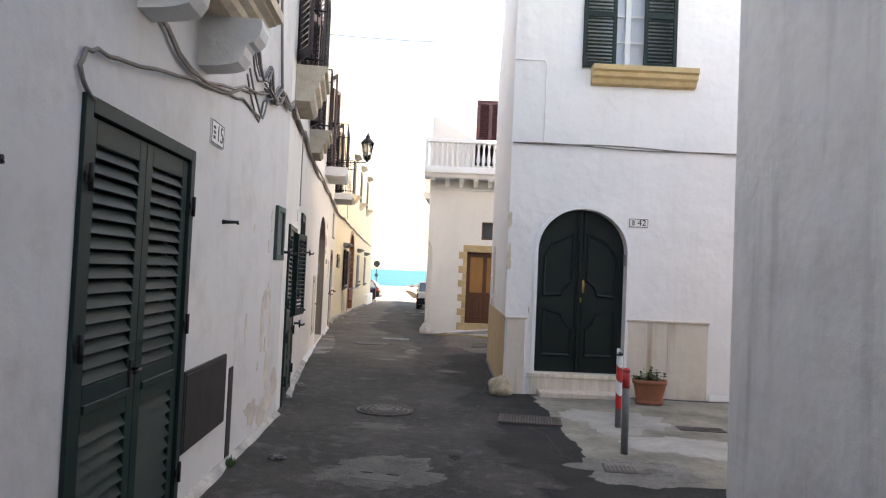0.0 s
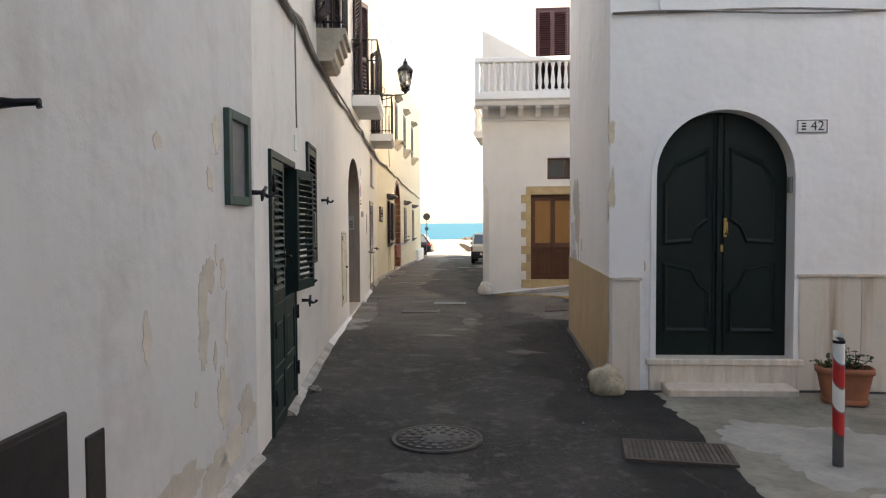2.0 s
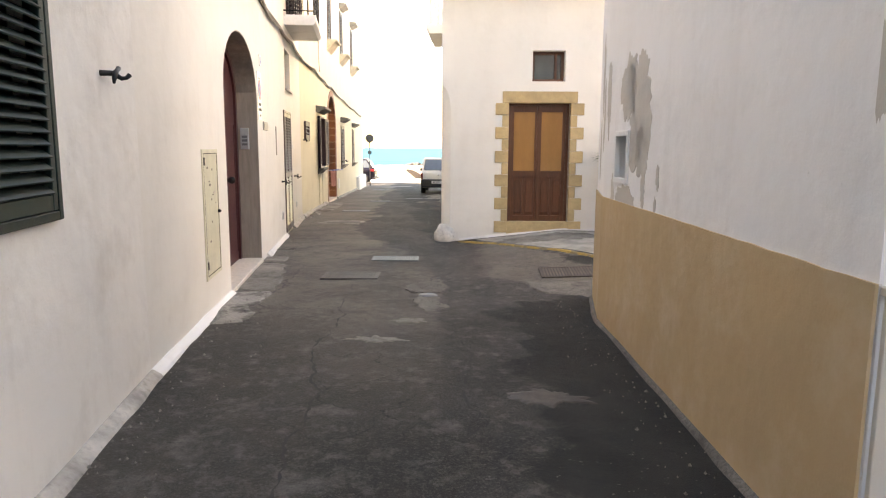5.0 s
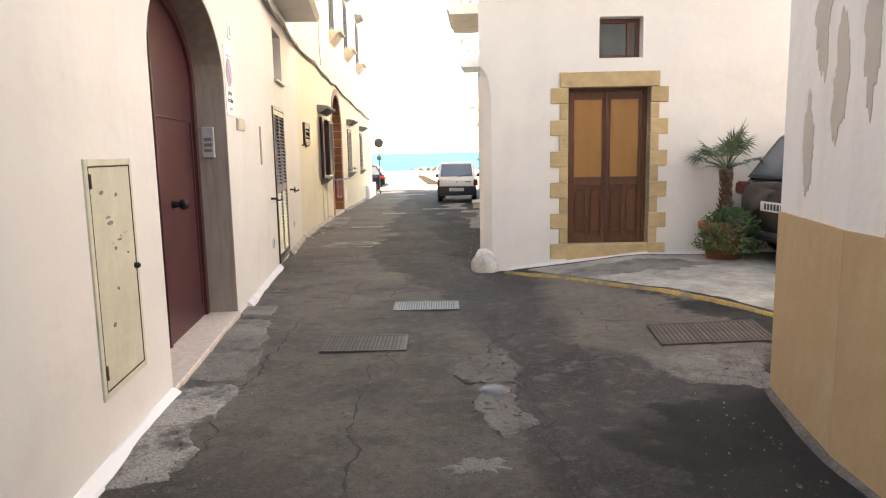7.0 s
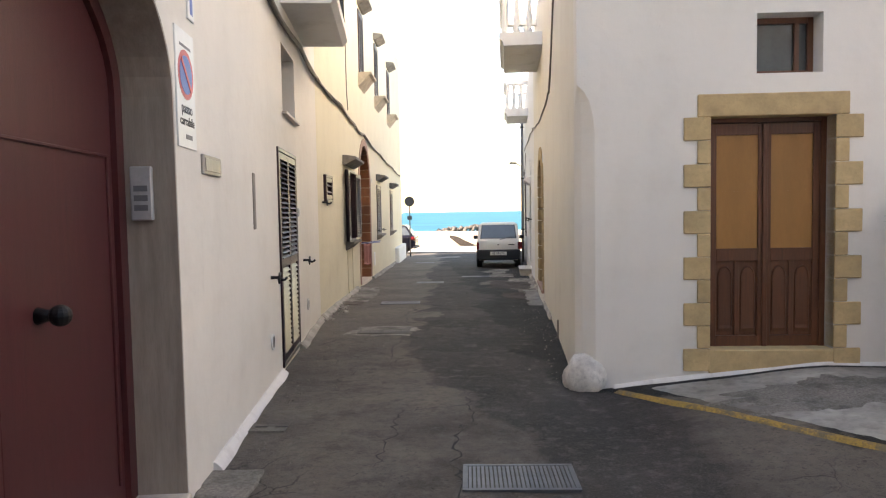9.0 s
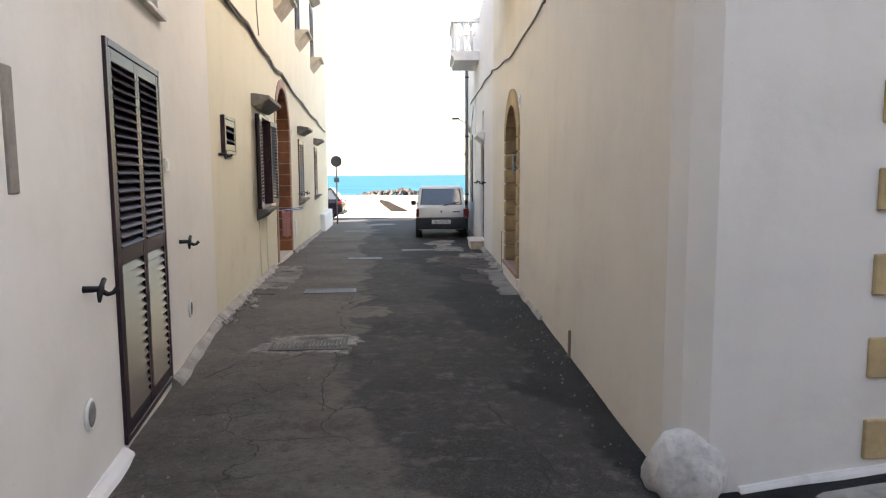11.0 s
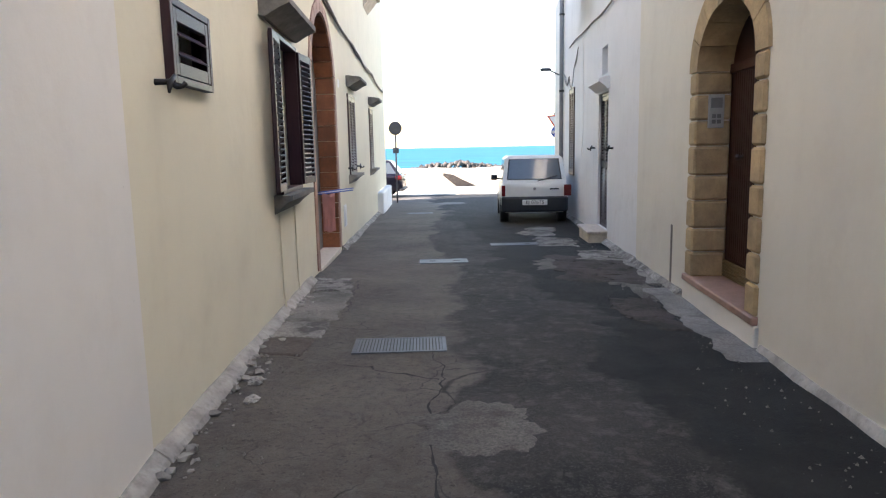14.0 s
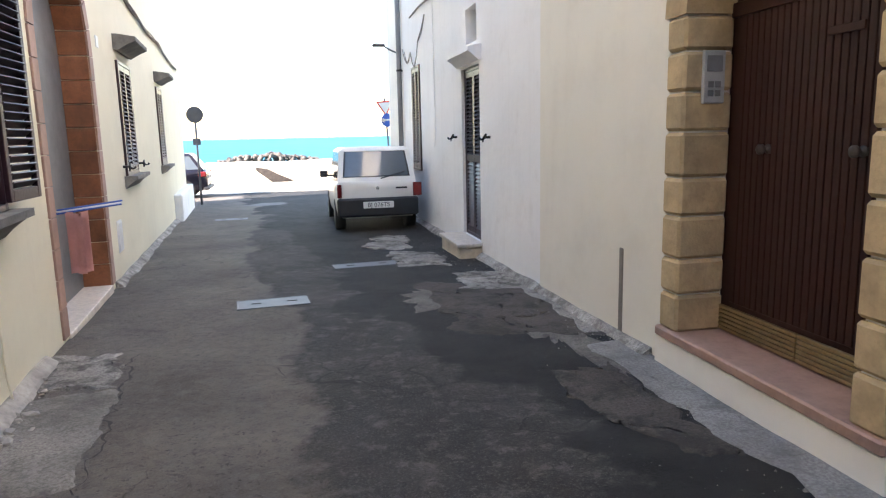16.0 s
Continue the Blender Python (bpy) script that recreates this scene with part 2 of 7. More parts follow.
GREYSKIM = worn_patch("grey_cement_skim", (0.30, 0.29, 0.275), (0.17, 0.16, 0.15), 0.36, 0.50)
BROWNSLAB = worn_patch("brown_cement_slab", (0.135, 0.112, 0.094), (0.075, 0.063, 0.054), 0.34, 0.50)
PALECON = worn_patch("pale_concrete_patch", (0.27, 0.25, 0.22), (0.12, 0.107, 0.094), 0.34, 0.50)
CEMENT = simple("pale_cement", (0.40, 0.37, 0.33), 0.95, 0.45, 3.0, depth=0.010)
LIMESTONED = simple("limewashed_stone", (0.50, 0.47, 0.43), 0.95, 0.42, 3.5, depth=0.012)
GREYSTONE = simple("grey_weathered_stone", (0.20, 0.185, 0.165), 0.95, 0.35, 5.0, depth=0.008)
PAVING = simple("stained_concrete_paving", (0.245, 0.230, 0.205), 0.9, 0.5, 1.7, depth=0.010)
MARBLE = simple("travertine", (0.60, 0.52, 0.44), 0.45, 0.2, 3.0, grain=(6, 6, 0.7), depth=0.001)
GREYMARBLE = simple("grey_brown_travertine", (0.33, 0.275, 0.225), 0.6, 0.2, 3.0, grain=(6, 6, 0.7), depth=0.001)
LIMESTONE = simple("honey_limestone", (0.52, 0.38, 0.20), 0.9, 0.18, 5.0, depth=0.006)
PALESTONE = simple("weathered_limestone", (0.56, 0.48, 0.37), 0.9, 0.22, 5.0, depth=0.008)
RUSTBROWN = simple("rust_brown_iron", (0.085, 0.065, 0.052), 0.8, 0.35, 7.0)
FRONTPAVE = simple("mossy_stained_paving", (0.185, 0.172, 0.140), 0.92, 0.42, 1.6, depth=0.010)
SMOOTHCON = simple("smooth_pale_concrete", (0.30, 0.285, 0.26), 0.9, 0.25, 2.2, depth=0.006)
GUARDSTONE = simple("dirty_limewashed_boulder", (0.50, 0.42, 0.30), 0.95, 0.5, 7.0, depth=0.015)
TUFA = simple("ochre_tufa_block", (0.44, 0.32, 0.18), 0.95, 0.25, 5.0, depth=0.010)
GREENDARK = simple("dark_green_paint", (0.009, 0.024, 0.021), 0.55, 0.25, 5.0, grain=(8, 8, 0.8), depth=0.0012, spec=0.3)
GREEN42 = simple("bottle_green_gloss_paint", (0.002, 0.0085, 0.0075), 0.5, 0.2, 5.0, grain=(8, 8, 0.8), depth=0.001, spec=0.3)
GREENGREY = simple("grey_green_paint", (0.035, 0.075, 0.062), 0.5, 0.2, 5.0)
BROWNSHUT = simple("dark_brown_lacquer", (0.036, 0.016, 0.021), 0.36, 0.25, 5.0, grain=(8, 8, 0.8), depth=0.001, spec=0.35)
REDDOOR = simple("maroon_door_paint", (0.075, 0.018, 0.019), 0.42, 0.15, 4.0, grain=(8, 8, 0.6), depth=0.001)
WALNUT = simple("varnished_walnut", (0.115, 0.040, 0.016), 0.42, 0.3, 4.0, grain=(14, 14, 0.9), depth=0.001)
AMBER = simple("blond_varnished_panel", (0.33, 0.155, 0.040), 0.4, 0.12, 2.0, grain=(3, 3, 0.9), depth=0.001)
DOORBROWN = simple("brown_metal_door_paint", (0.034, 0.0115, 0.0075), 0.5, 0.15, 4.0, grain=(8, 8, 0.6), depth=0.001, spec=0.22)
TERRATILE = simple("terracotta_clinker", (0.23, 0.085, 0.035), 0.5, 0.35, 6.0, depth=0.003)
ROSESTONE = simple("rose_stone_trim", (0.36, 0.22, 0.17), 0.7, 0.2, 5.0, depth=0.003)
TERRACOTTA = simple("terracotta", (0.36, 0.13, 0.07), 0.85, 0.2, 6.0)
IRON = simple("black_wrought_iron", (0.012, 0.011, 0.011), 0.5, 0.3, 12.0, metal=0.4)
CASTIRON = simple("cast_iron", (0.085, 0.072, 0.065), 0.6, 0.35, 10.0, metal=0.6)
GRIME = simple("packed_road_grime", (0.055, 0.048, 0.042), 0.95, 0.4, 9.0, depth=0.006)
GALV = simple("galvanised_steel", (0.108, 0.11, 0.118), 0.5, 0.25, 9.0, metal=0.35)
RUSTDARK = simple("rusted_dark_plate", (0.028, 0.022, 0.020), 0.8, 0.4, 5.0)
STEEL = simple("brushed_steel", (0.32, 0.31, 0.30), 0.4, 0.15, 10.0, metal=0.8)
BRASS = simple("brass", (0.55, 0.38, 0.14), 0.35, 0.2, 10.0, metal=0.9)
CABLE = simple("grey_cable_sheath", (0.23, 0.20, 0.17), 0.7, 0.3, 8.0)
DARKCABLE = simple("black_cable_sheath", (0.03, 0.03, 0.03), 0.6, 0.2, 8.0)
OLIVEBOX = simple("olive_meter_paint", (0.62, 0.585, 0.44), 0.55, 0.12, 4.0)
ENAMEL = simple("white_enamel", (0.74, 0.74, 0.72), 0.3, 0.06, 4.0)
SIGNBLUE = simple("sign_blue", (0.03, 0.10, 0.42), 0.35, 0.08, 4.0)
SIGNRED = simple("sign_red", (0.55, 0.03, 0.03), 0.35, 0.1, 4.0)
INK = simple("black_ink", (0.02, 0.02, 0.025), 0.5, 0.1, 4.0)
VEINED = plaster("veined_travertine", (0.66, 0.59, 0.51), (0.34, 0.22, 0.14), 0.3, 1.0)
DIRTYWASH = plaster("dirty_whitewash", (0.74, 0.71, 0.68), (0.30, 0.27, 0.24), 0.95, 0.4)
DUSTYFOOT = worn_patch("dusty_lime_mortar", (0.50, 0.47, 0.43), (0.16, 0.145, 0.13), 0.40, 0.56)
GREYPAINT = simple("grey_paint", (0.16, 0.16, 0.165), 0.5, 0.2, 6.0)
DARKGREY = simple("dark_grey_sign_back", (0.06, 0.06, 0.065), 0.6, 0.2, 6.0)
OLDBRASS = simple("dull_brass", (0.27, 0.185, 0.085), 0.55, 0.2, 10.0, metal=0.5)
ROUGHDARK = worn_patch("rough_broken_asphalt", (0.105, 0.090, 0.078), (0.048, 0.042, 0.037), 0.40, 0.52)
LEAF = simple("green_leaf", (0.055, 0.11, 0.025), 0.55, 0.4, 6.0)
PALMLEAF = simple("palm_frond", (0.075, 0.11, 0.045), 0.5, 0.35, 6.0)
BARK = simple("palm_bark", (0.17, 0.10, 0.06), 0.9, 0.35, 9.0, depth=0.01)
YELLOWLINE = worn_patch("worn_yellow_road_paint", (0.46, 0.29, 0.07), (0.20, 0.16, 0.10), 0.42, 0.50)
SAND = simple("pale_sand_and_dust", (0.62, 0.54, 0.42), 0.95, 0.15, 2.0, depth=0.01)
ROCK = simple("grey_brown_rock", (0.10, 0.084, 0.07), 0.9, 0.4, 1.0, depth=0.05)
# near-black colour that stands in for the unlit rooms behind doors and shutters
UNLITROOM = simple("unlit_room_black", (0.02, 0.02, 0.02), 0.9, 0.2, 3.0)
SOIL = simple("dark_potting_earth", (0.035, 0.026, 0.019), 0.95, 0.4, 40.0, depth=0.01)
CURTAIN = simple("white_net_curtain", (0.62, 0.66, 0.72), 0.8, 0.1, 5.0, grain=(20, 20, 0.4))
PINKCLOTH = simple("pink_cloth", (0.58, 0.30, 0.27), 0.9, 0.12, 8.0)
CARWHITE = simple("cream_white_car_paint", (0.74, 0.72, 0.67), 0.25, 0.05, 2.0, depth=0.0002)
CARGREY = simple("bronze_grey_car_paint", (0.105, 0.092, 0.085), 0.22, 0.08, 2.0, metal=0.5, depth=0.0002)
CARDARK = simple("dark_blue_car_paint", (0.025, 0.022, 0.035), 0.2, 0.1, 2.0, metal=0.3, depth=0.0002)
BLACKPLASTIC = simple("black_plastic", (0.022, 0.022, 0.024), 0.55, 0.2, 8.0)
RUBBER = simple("tyre_rubber", (0.018, 0.018, 0.018), 0.85, 0.2, 12.0)
TAILRED = simple("red_lamp_plastic", (0.16, 0.012, 0.012), 0.2, 0.1, 4.0)
CHROME = simple("chrome", (0.65, 0.65, 0.66), 0.15, 0.05, 6.0, metal=1.0)
# base colour lightened to stand in for sky reflected and seen through
CARGLASS = simple("sky_grey_car_glass", (0.09, 0.11, 0.13), 0.06, 0.1, 2.0, depth=0.0001, spec=0.8)
LAMPGLASS = glass("lantern_glass", (0.9, 0.9, 0.88), 0.15)
WINGLASS = simple("dark_window_glass", (0.06, 0.075, 0.075), 0.08, 0.2, 3.0, depth=0.0003, spec=0.7)


def sea_material():
    m, n, l, b = nodes_of("sea_water")
    c = mix(n, l, ramp(n, l, noise_node(n, l, 0.03, 6, 0.6, (1.0, 3.0, 1.0)), 0.35, 0.7), (0.006, 0.085, 0.150), (0.016, 0.150, 0.200))
    l.new(c, b.inputs["Base Color"])
    b.inputs["Roughness"].default_value = 0.5
    b.inputs["Specular IOR Level"].default_value = 0.06
    bump(n, l, b, noise_node(n, l, 0.5, 6, 0.6), 0.3, 0.2)
    return m


SEA = sea_material()


# ---- mesh helpers ----
def box(bm, x0, x1, y0, y1, z0, z1, bevel=0.0, m=None):
    vs = [bm.verts.new((x, y, z)) for x in (x0, x1) for y in (y0, y1) for z in (z0, z1)]
    fs = [bm.faces.new([vs[i] for i in f]) for f in ((0, 1, 3, 2), (4, 6, 7, 5), (0, 4, 5, 1), (2, 3, 7, 6), (0, 2, 6, 4), (1, 5, 7, 3))]
    geom = vs
    if bevel > 0:
        r = bmesh.ops.bevel(bm, geom=list({e for f in fs for e in f.edges}), offset=bevel, segments=1, affect="EDGES")
        geom = list({v for f in r["faces"] for v in f.verts} | {v for v in vs if v.is_valid})
    if m is not None:
        bmesh.ops.transform(bm, matrix=m, verts=geom)
    return geom


def tube(bm, pts, r, seg=8, caps=True):
    """A round bar through the points; r is one radius or one for each point."""
    pts = [Vector(p) for p in pts]
    rs = r if isinstance(r, (list, tuple)) else [r] * len(pts)
    rings = []
    for i, p in enumerate(pts):
        d = (pts[min(i + 1, len(pts) - 1)] - pts[max(i - 1, 0)]).normalized()
        a = d.orthogonal().normalized() if i == 0 else (ref - d * ref.dot(d)).normalized()
        ref = a
        c = d.cross(a)
        rings.append([bm.verts.new(p + (a * math.cos(2 * math.pi * k / seg) + c * math.sin(2 * math.pi * k / seg)) * rs[i]) for k in range(seg)])
    for a, b in zip(rings, rings[1:]):
        for k in range(seg):
            f = bm.faces.new((a[k], a[(k + 1) % seg], b[(k + 1) % seg], b[k]))
            f.smooth = True
    if caps:
        bm.faces.new(rings[0][::-1])
        bm.faces.new(rings[-1])
    return rings


def lathe(bm, profile, seg=16, centre=(0, 0, 0)):
    rings = []
    for r, z in profile:
        rings.append([bm.verts.new((centre[0] + r * math.cos(2 * math.pi * k / seg), centre[1] + r * math.sin(2 * math.pi * k / seg), centre[2] + z)) for k in range(seg)])
    for a, b in zip(rings, rings[1:]):
        for k in range(seg):
            bm.faces.new((a[k], a[(k + 1) % seg], b[(k + 1) % seg], b[k])).smooth = True
    bm.faces.new(rings[0][::-1])
    bm.faces.new(rings[-1])


def prism(bm, outline, y0, y1):
    """An outline in x and z, drawn out from y0 to y1."""
    a = [bm.verts.new((x, y0, z)) for x, z in outline]
    b = [bm.verts.new((x, y1, z)) for x, z in outline]
    bm.faces.new(a)
    bm.faces.new(b[::-1])
    for i in range(len(a)):
        j = (i + 1) % len(a)
        bm.faces.new((a[j], a[i], b[i], b[j]))


def sweep_x(bm, profile, x0, x1):
    """A profile in y and z, drawn out along x."""
    a = [bm.verts.new((x0, y, z)) for y, z in profile]
    b = [bm.verts.new((x1, y, z)) for y, z in profile]
    bm.faces.new(a[::-1])
    bm.faces.new(b)
    for i in range(len(a)):
        j = (i + 1) % len(a)
        bm.faces.new((a[i], a[j], b[j], b[i]))


def mesh_of(name, bm, material):
    bmesh.ops.recalc_face_normals(bm, faces=bm.faces)
    me = bpy.data.meshes.new(name)
    bm.to_mesh(me)
    bm.free()
    for one in material if isinstance(material, (list, tuple)) else [material]:
        me.materials.append(one)
    return me


def part(name, bm, material, parent, label="", m=None):
    ob = new(name, mesh_of(name, bm, material) if isinstance(bm, bmesh.types.BMesh) else bm)
    ob.parent = parent
    if m is not None:
        ob.matrix_local = m
    if label:
        tagged(ob, label)
    return ob


def thing(name, m, label, category, group="", kind=""):
    ob = new(name)
    ob.empty_display_size = 0.1
    ob.matrix_world = m
    return tagged(ob, label, category, group, kind)


def solid(name, bm, material, m, label, category, group="", kind=""):
    ob = new(name, mesh_of(name, bm, material))
    ob.matrix_world = m
    return tagged(ob, label, category, group, kind)


B = bmesh.new


class Wall:
    """The frame of a wall face: x runs along it to the viewer's right, y goes into it, z is up."""

    def __init__(self, p0, p1):
        self.p0, self.p1 = Vector((*p0, 0)), Vector((*p1, 0))
        d = self.p1 - self.p0
        self.length = d.length
        self.angle = math.atan2(d.y, d.x)

    def m(self, s=0, z=0, n=0):
        """The pose at s along the wall, height z, n out of it."""
        return Matrix.Translation(self.p0) @ Matrix.Rotation(self.angle, 4, "Z") @ Matrix.Translation((s, -n, z))

    def at_y(self, y):
        return (y - self.p0.y) / (self.p1.y - self.p0.y) * self.length

    def at_x(self, x):
        return (x - self.p0.x) / (self.p1.x - self.p0.x) * self.length


def arch_z(s, s0, s1, spring, apex):
    c, r = (s0 + s1) / 2, (s1 - s0) / 2
    return spring + (apex - spring) * math.sqrt(max(0.0, 1 - ((s - c) / r) ** 2))


def wall_mesh(length, z0, z1, thick, openings, start=0.0):
    """A wall with openings (s0, s1, low, high, spring or None); arched where spring is given; depth: thick."""
    cuts = {start, length}
    for s0, s1, low, high, spring in openings:
        steps = 18 if spring is not None else 1
        for i in range(steps + 1):
            k = 0.5 - 0.5 * math.cos(math.pi * i / steps)
            cuts.add(round(s0 + (s1 - s0) * k, 5))
    s = start
    while s < length:
        if all(abs(s - c) > 0.3 for c in cuts):
            cuts.add(round(s, 5))
        s += 0.8
    cuts = sorted(cuts)
    bm = B()
    for a, b in zip(cuts, cuts[1:]):
        mid = (a + b) / 2
        here = sorted((o for o in openings if o[0] < mid < o[1]), key=lambda o: o[2])
        lo = (z0, z0)
        spans = []
        for s0, s1, low, high, spring in here:
            spans.append((lo, (low, low)))
            lo = (high, high) if spring is None else (arch_z(a, s0, s1, spring, high), arch_z(b, s0, s1, spring, high))
            for x, y in (((a, low), (b, low)), ((b, lo[1]), (a, lo[0]))):
                bm.faces.new([bm.verts.new(p) for p in ((x[0], 0, x[1]), (y[0], 0, y[1]), (y[0], thick, y[1]), (x[0], thick, x[1]))])
        spans.append((lo, (z1, z1)))
        for (la, lb), (ha, hb) in spans:
            for y in (0, thick):
                bm.faces.new([bm.verts.new(p) for p in ((a, y, la), (b, y, lb), (b, y, hb), (a, y, ha))])
        bm.faces.new([bm.verts.new(p) for p in ((a, 0, z1), (b, 0, z1), (b, thick, z1), (a, thick, z1))])
    for s0, s1, low, high, spring in openings:
        top = high if spring is None else spring
        for s in (s0, s1):
            bm.faces.new([bm.verts.new(p) for p in ((s, 0, low), (s, 0, top), (s, thick, top), (s, thick, low))])
    for s in (start, length):
        bm.faces.new([bm.verts.new(p) for p in ((s, 0, z0), (s, 0, z1), (s, thick, z1), (s, thick, z0))])
    bmesh.ops.remove_doubles(bm, verts=bm.verts, dist=0.0005)
    return bm


def build_wall(name, w, z1, openings, material, label, thick=0.32, z0=-1.4, start=0.0):
    return solid(name, wall_mesh(w.length, z0, z1, thick, openings, start), material, w.m(), label, "wall", kind="structure")


def ragged(a, seed, rough):
    """A broken outline: the radius at the angle a."""
    c, d = math.cos(a), math.sin(a)
    return max(0.25, 1 + rough * (0.75 * noise.noise((c * 1.1 + seed, d * 1.1, seed * 0.37)) + 0.55 * noise.noise((c * 2.6, d * 2.6 + seed, 3.1)) + 0.35 * noise.noise((c * 6.0 + seed, d * 6.0, 7.7)) + 0.2 * noise.noise((c * 14.0, d * 14.0 + seed, 1.3))))


def blob_patch(bm, rx, ry, seed, rough=0.35, seg=60, plane="xz", rise=0.003):
    """A thin irregular flake, round the origin."""
    edge, inner = [], []
    for i in range(seg):
        a = 2 * math.pi * i / seg
        k = ragged(a, seed, rough)
        u, v = rx * k * math.cos(a), ry * k * math.sin(a)
        edge.append(bm.verts.new((u, 0.002, v) if plane == "xz" else (u, v, -0.004)))
        inner.append(bm.verts.new((u * 0.97, -rise, v * 0.97) if plane == "xz" else (u * 0.97, v * 0.97, rise)))
    bm.faces.new(inner)
    for i in range(seg):
        j = (i + 1) % seg
        bm.faces.new((edge[i], edge[j], inner[j], inner[i]))


# ---- plan: house fronts, left to right as one faces them ----
L1 = Wall((-1.25, -4.0), (-1.65, 7.35))
L2 = Wall((-1.65, 7.35), (-2.24, 11.8))
L3 = Wall((-2.24, 11.8), (-2.775, 17.1))
L4 = Wall((-2.775, 17.1), (-3.49, 23.48))
L5 = Wall((-3.49, 23.48), (-3.70, 28.3))
L6 = Wall((-3.70, 28.3), (-4.0, 42.0))
NEAR = Wall((2.23, 5.05), (1.95, -4.0))
H42F = Wall((1.0, 9.5), (8.5, 9.55))
H42S = Wall((1.09, 13.35), (1.0, 9.5))
H42C = Wall((1.27, 14.32), (1.09, 13.35))
BF = Wall((-0.26, 19.05), (7.5, 18.95))
R1 = Wall((0.02, 23.2), (-0.25, 19.27))
R2 = Wall((0.37, 29.2), (0.02, 23.2))
R3 = Wall((0.82, 37.3), (0.37, 29.2))
R4 = Wall((0.94, 39.6), (0.82, 37.3))


def ground_z(x, y):
    """The lane falls gently to the sea; the side street and the paving by the arched door rise to the right."""
    if y < 9:
        z = -0.0175 * y
    elif y < 25.4:
        z = -0.0175 * y + (y - 9) * 0.0055
    else:
        z = -0.0175 * y + 0.09
    z = max(z, -0.74)
    side = min(1.0, max(0.0, (y - 14.2) / 2.5)) * min(1.0, max(0.0, (22 - y) / 1.5))
    z += 0.20 * side * min(1.0, max(0.0, (x - 0.0) / 1.8)) ** 0.8
    return z


def grid_axis(spans):
    out = []
    for a, b, step in spans:
        k = max(1, round((b - a) / step))
        out += [a + (b - a) * i / k for i in range(k)]
    return out + [spans[-1][1]]


def build_ground():
    xs = grid_axis([(-3000, -60, 980), (-60, -6, 9), (-6, 5, 0.16), (5, 9, 0.8), (9, 60, 10), (60, 3000, 980)])
    ys = grid_axis([(-300, -6, 60), (-6, 44, 0.16), (44, 56, 0.6), (56, 64, 4), (64, 3000, 980)])
    bm = B()
    rows = []
    for y in ys:
        row = []
        for x in xs:
            z = ground_z(x, min(y, 60))
            if -6 <= x <= 9 and -6 < y < 50:
                z += 0.018 * noise.noise((x * 0.9, y * 0.9, 0)) + 0.006 * noise.noise((x * 3.1, y * 3.1, 4))
            if y > 56:
                z -= min(7.0, (y - 56) * 0.9)
            row.append(bm.verts.new((x, y, z)))
        rows.append(row)
    for a, b in zip(rows, rows[1:]):
        for i in range(len(xs) - 1):
            bm.faces.new((a[i], a[i + 1], b[i + 1], b[i])).smooth = True
    return solid("ground", bm, ASPHALT, Matrix(), "worn patched dark asphalt lane falling gently to the sea", "ground", kind="structure")


build_ground()


def drape(name, pts_fn, nu, nv, material, label, lift=0.004, category="paving"):
    """A thin sheet laid over the ground: pts_fn(u, v) gives x and y."""
    bm = B()
    rows = []
    for j in range(nv + 1):
        row = []
        for i in range(nu + 1):
            x, y = pts_fn(i / nu, j / nv)
            z = ground_z(x, y) + 0.018 * noise.noise((x * 0.9, y * 0.9, 0)) + 0.006 * noise.noise((x * 3.1, y * 3.1, 4))
            rim = i in (0, nu) or j in (0, nv)
            row.append(bm.verts.new((x, y, z + (-0.01 if rim else lift))))
        rows.append(row)
    for a, b in zip(rows, rows[1:]):
        for i in range(nu):
            bm.faces.new((a[i], a[i + 1], b[i + 1], b[i])).smooth = True
    return solid(name, bm, material, Matrix(), label, category, kind="structure")


def patch_disc(name, cx, cy, rx, ry, seed, material, label, rough=0.5, turn=0.0, lift=0.006):
    """A ragged repair in the road surface."""
    def at(u, v):
        a = 2 * math.pi * u
        k = ragged(a, seed, rough * 1.6) * max(v, 0.001)
        dx, dy = rx * k * math.cos(a), ry * k * math.sin(a)
        return cx + dx * math.cos(turn) - dy * math.sin(turn), cy + dx * math.sin(turn) + dy * math.cos(turn)
    bm = B()
    rows = []
    for j in range(7):
        row = []
        for i in range(90):
            x, y = at(i / 90, (j / 6))
            z = ground_z(x, y) + 0.018 * noise.noise((x * 0.9, y * 0.9, 0)) + 0.006 * noise.noise((x * 3.1, y * 3.1, 4))
            row.append(bm.verts.new((x, y, z + (-0.006 if j == 6 else lift))))
        rows.append(row)
    for a, b in zip(rows, rows[1:]):
        for i in range(90):
            k = (i + 1) % 90
            bm.faces.new((a[i], a[k], b[k], b[i])).smooth = True
    bmesh.ops.remove_doubles(bm, verts=rows[0], dist=0.001)
    return solid(name, bm, material, Matrix(), label, "road patch", kind="structure")


# ---- walls ----
def sy(w, ya, yb):
    a, b = w.at_y(ya), w.at_y(yb)
    return (a, b) if a < b else (b, a)


D15 = (*sy(L1, 2.79, 4.22), -0.15, 2.17)
W1 = (*sy(L1, 6.84, 7.17), 1.56, 2.05)
D2 = (*sy(L2, 7.84, 8.98), -0.16, 1.96)
SH2 = (*sy(L2, 9.84, 10.52), 0.99, 2.25)
ARCH = (*sy(L3, 14.51, 16.67), -0.19, 2.62)
PW = (*sy(L4, 20.28, 21.22), 2.38, 3.10)
D3 = (*sy(L4, 19.81, 21.05), -0.24, 1.97)
VENT = (*sy(L5, 24.03, 24.71), 1.49, 1.93)
SW = (*sy(L5, 26.62, 27.66), 0.73, 2.17)
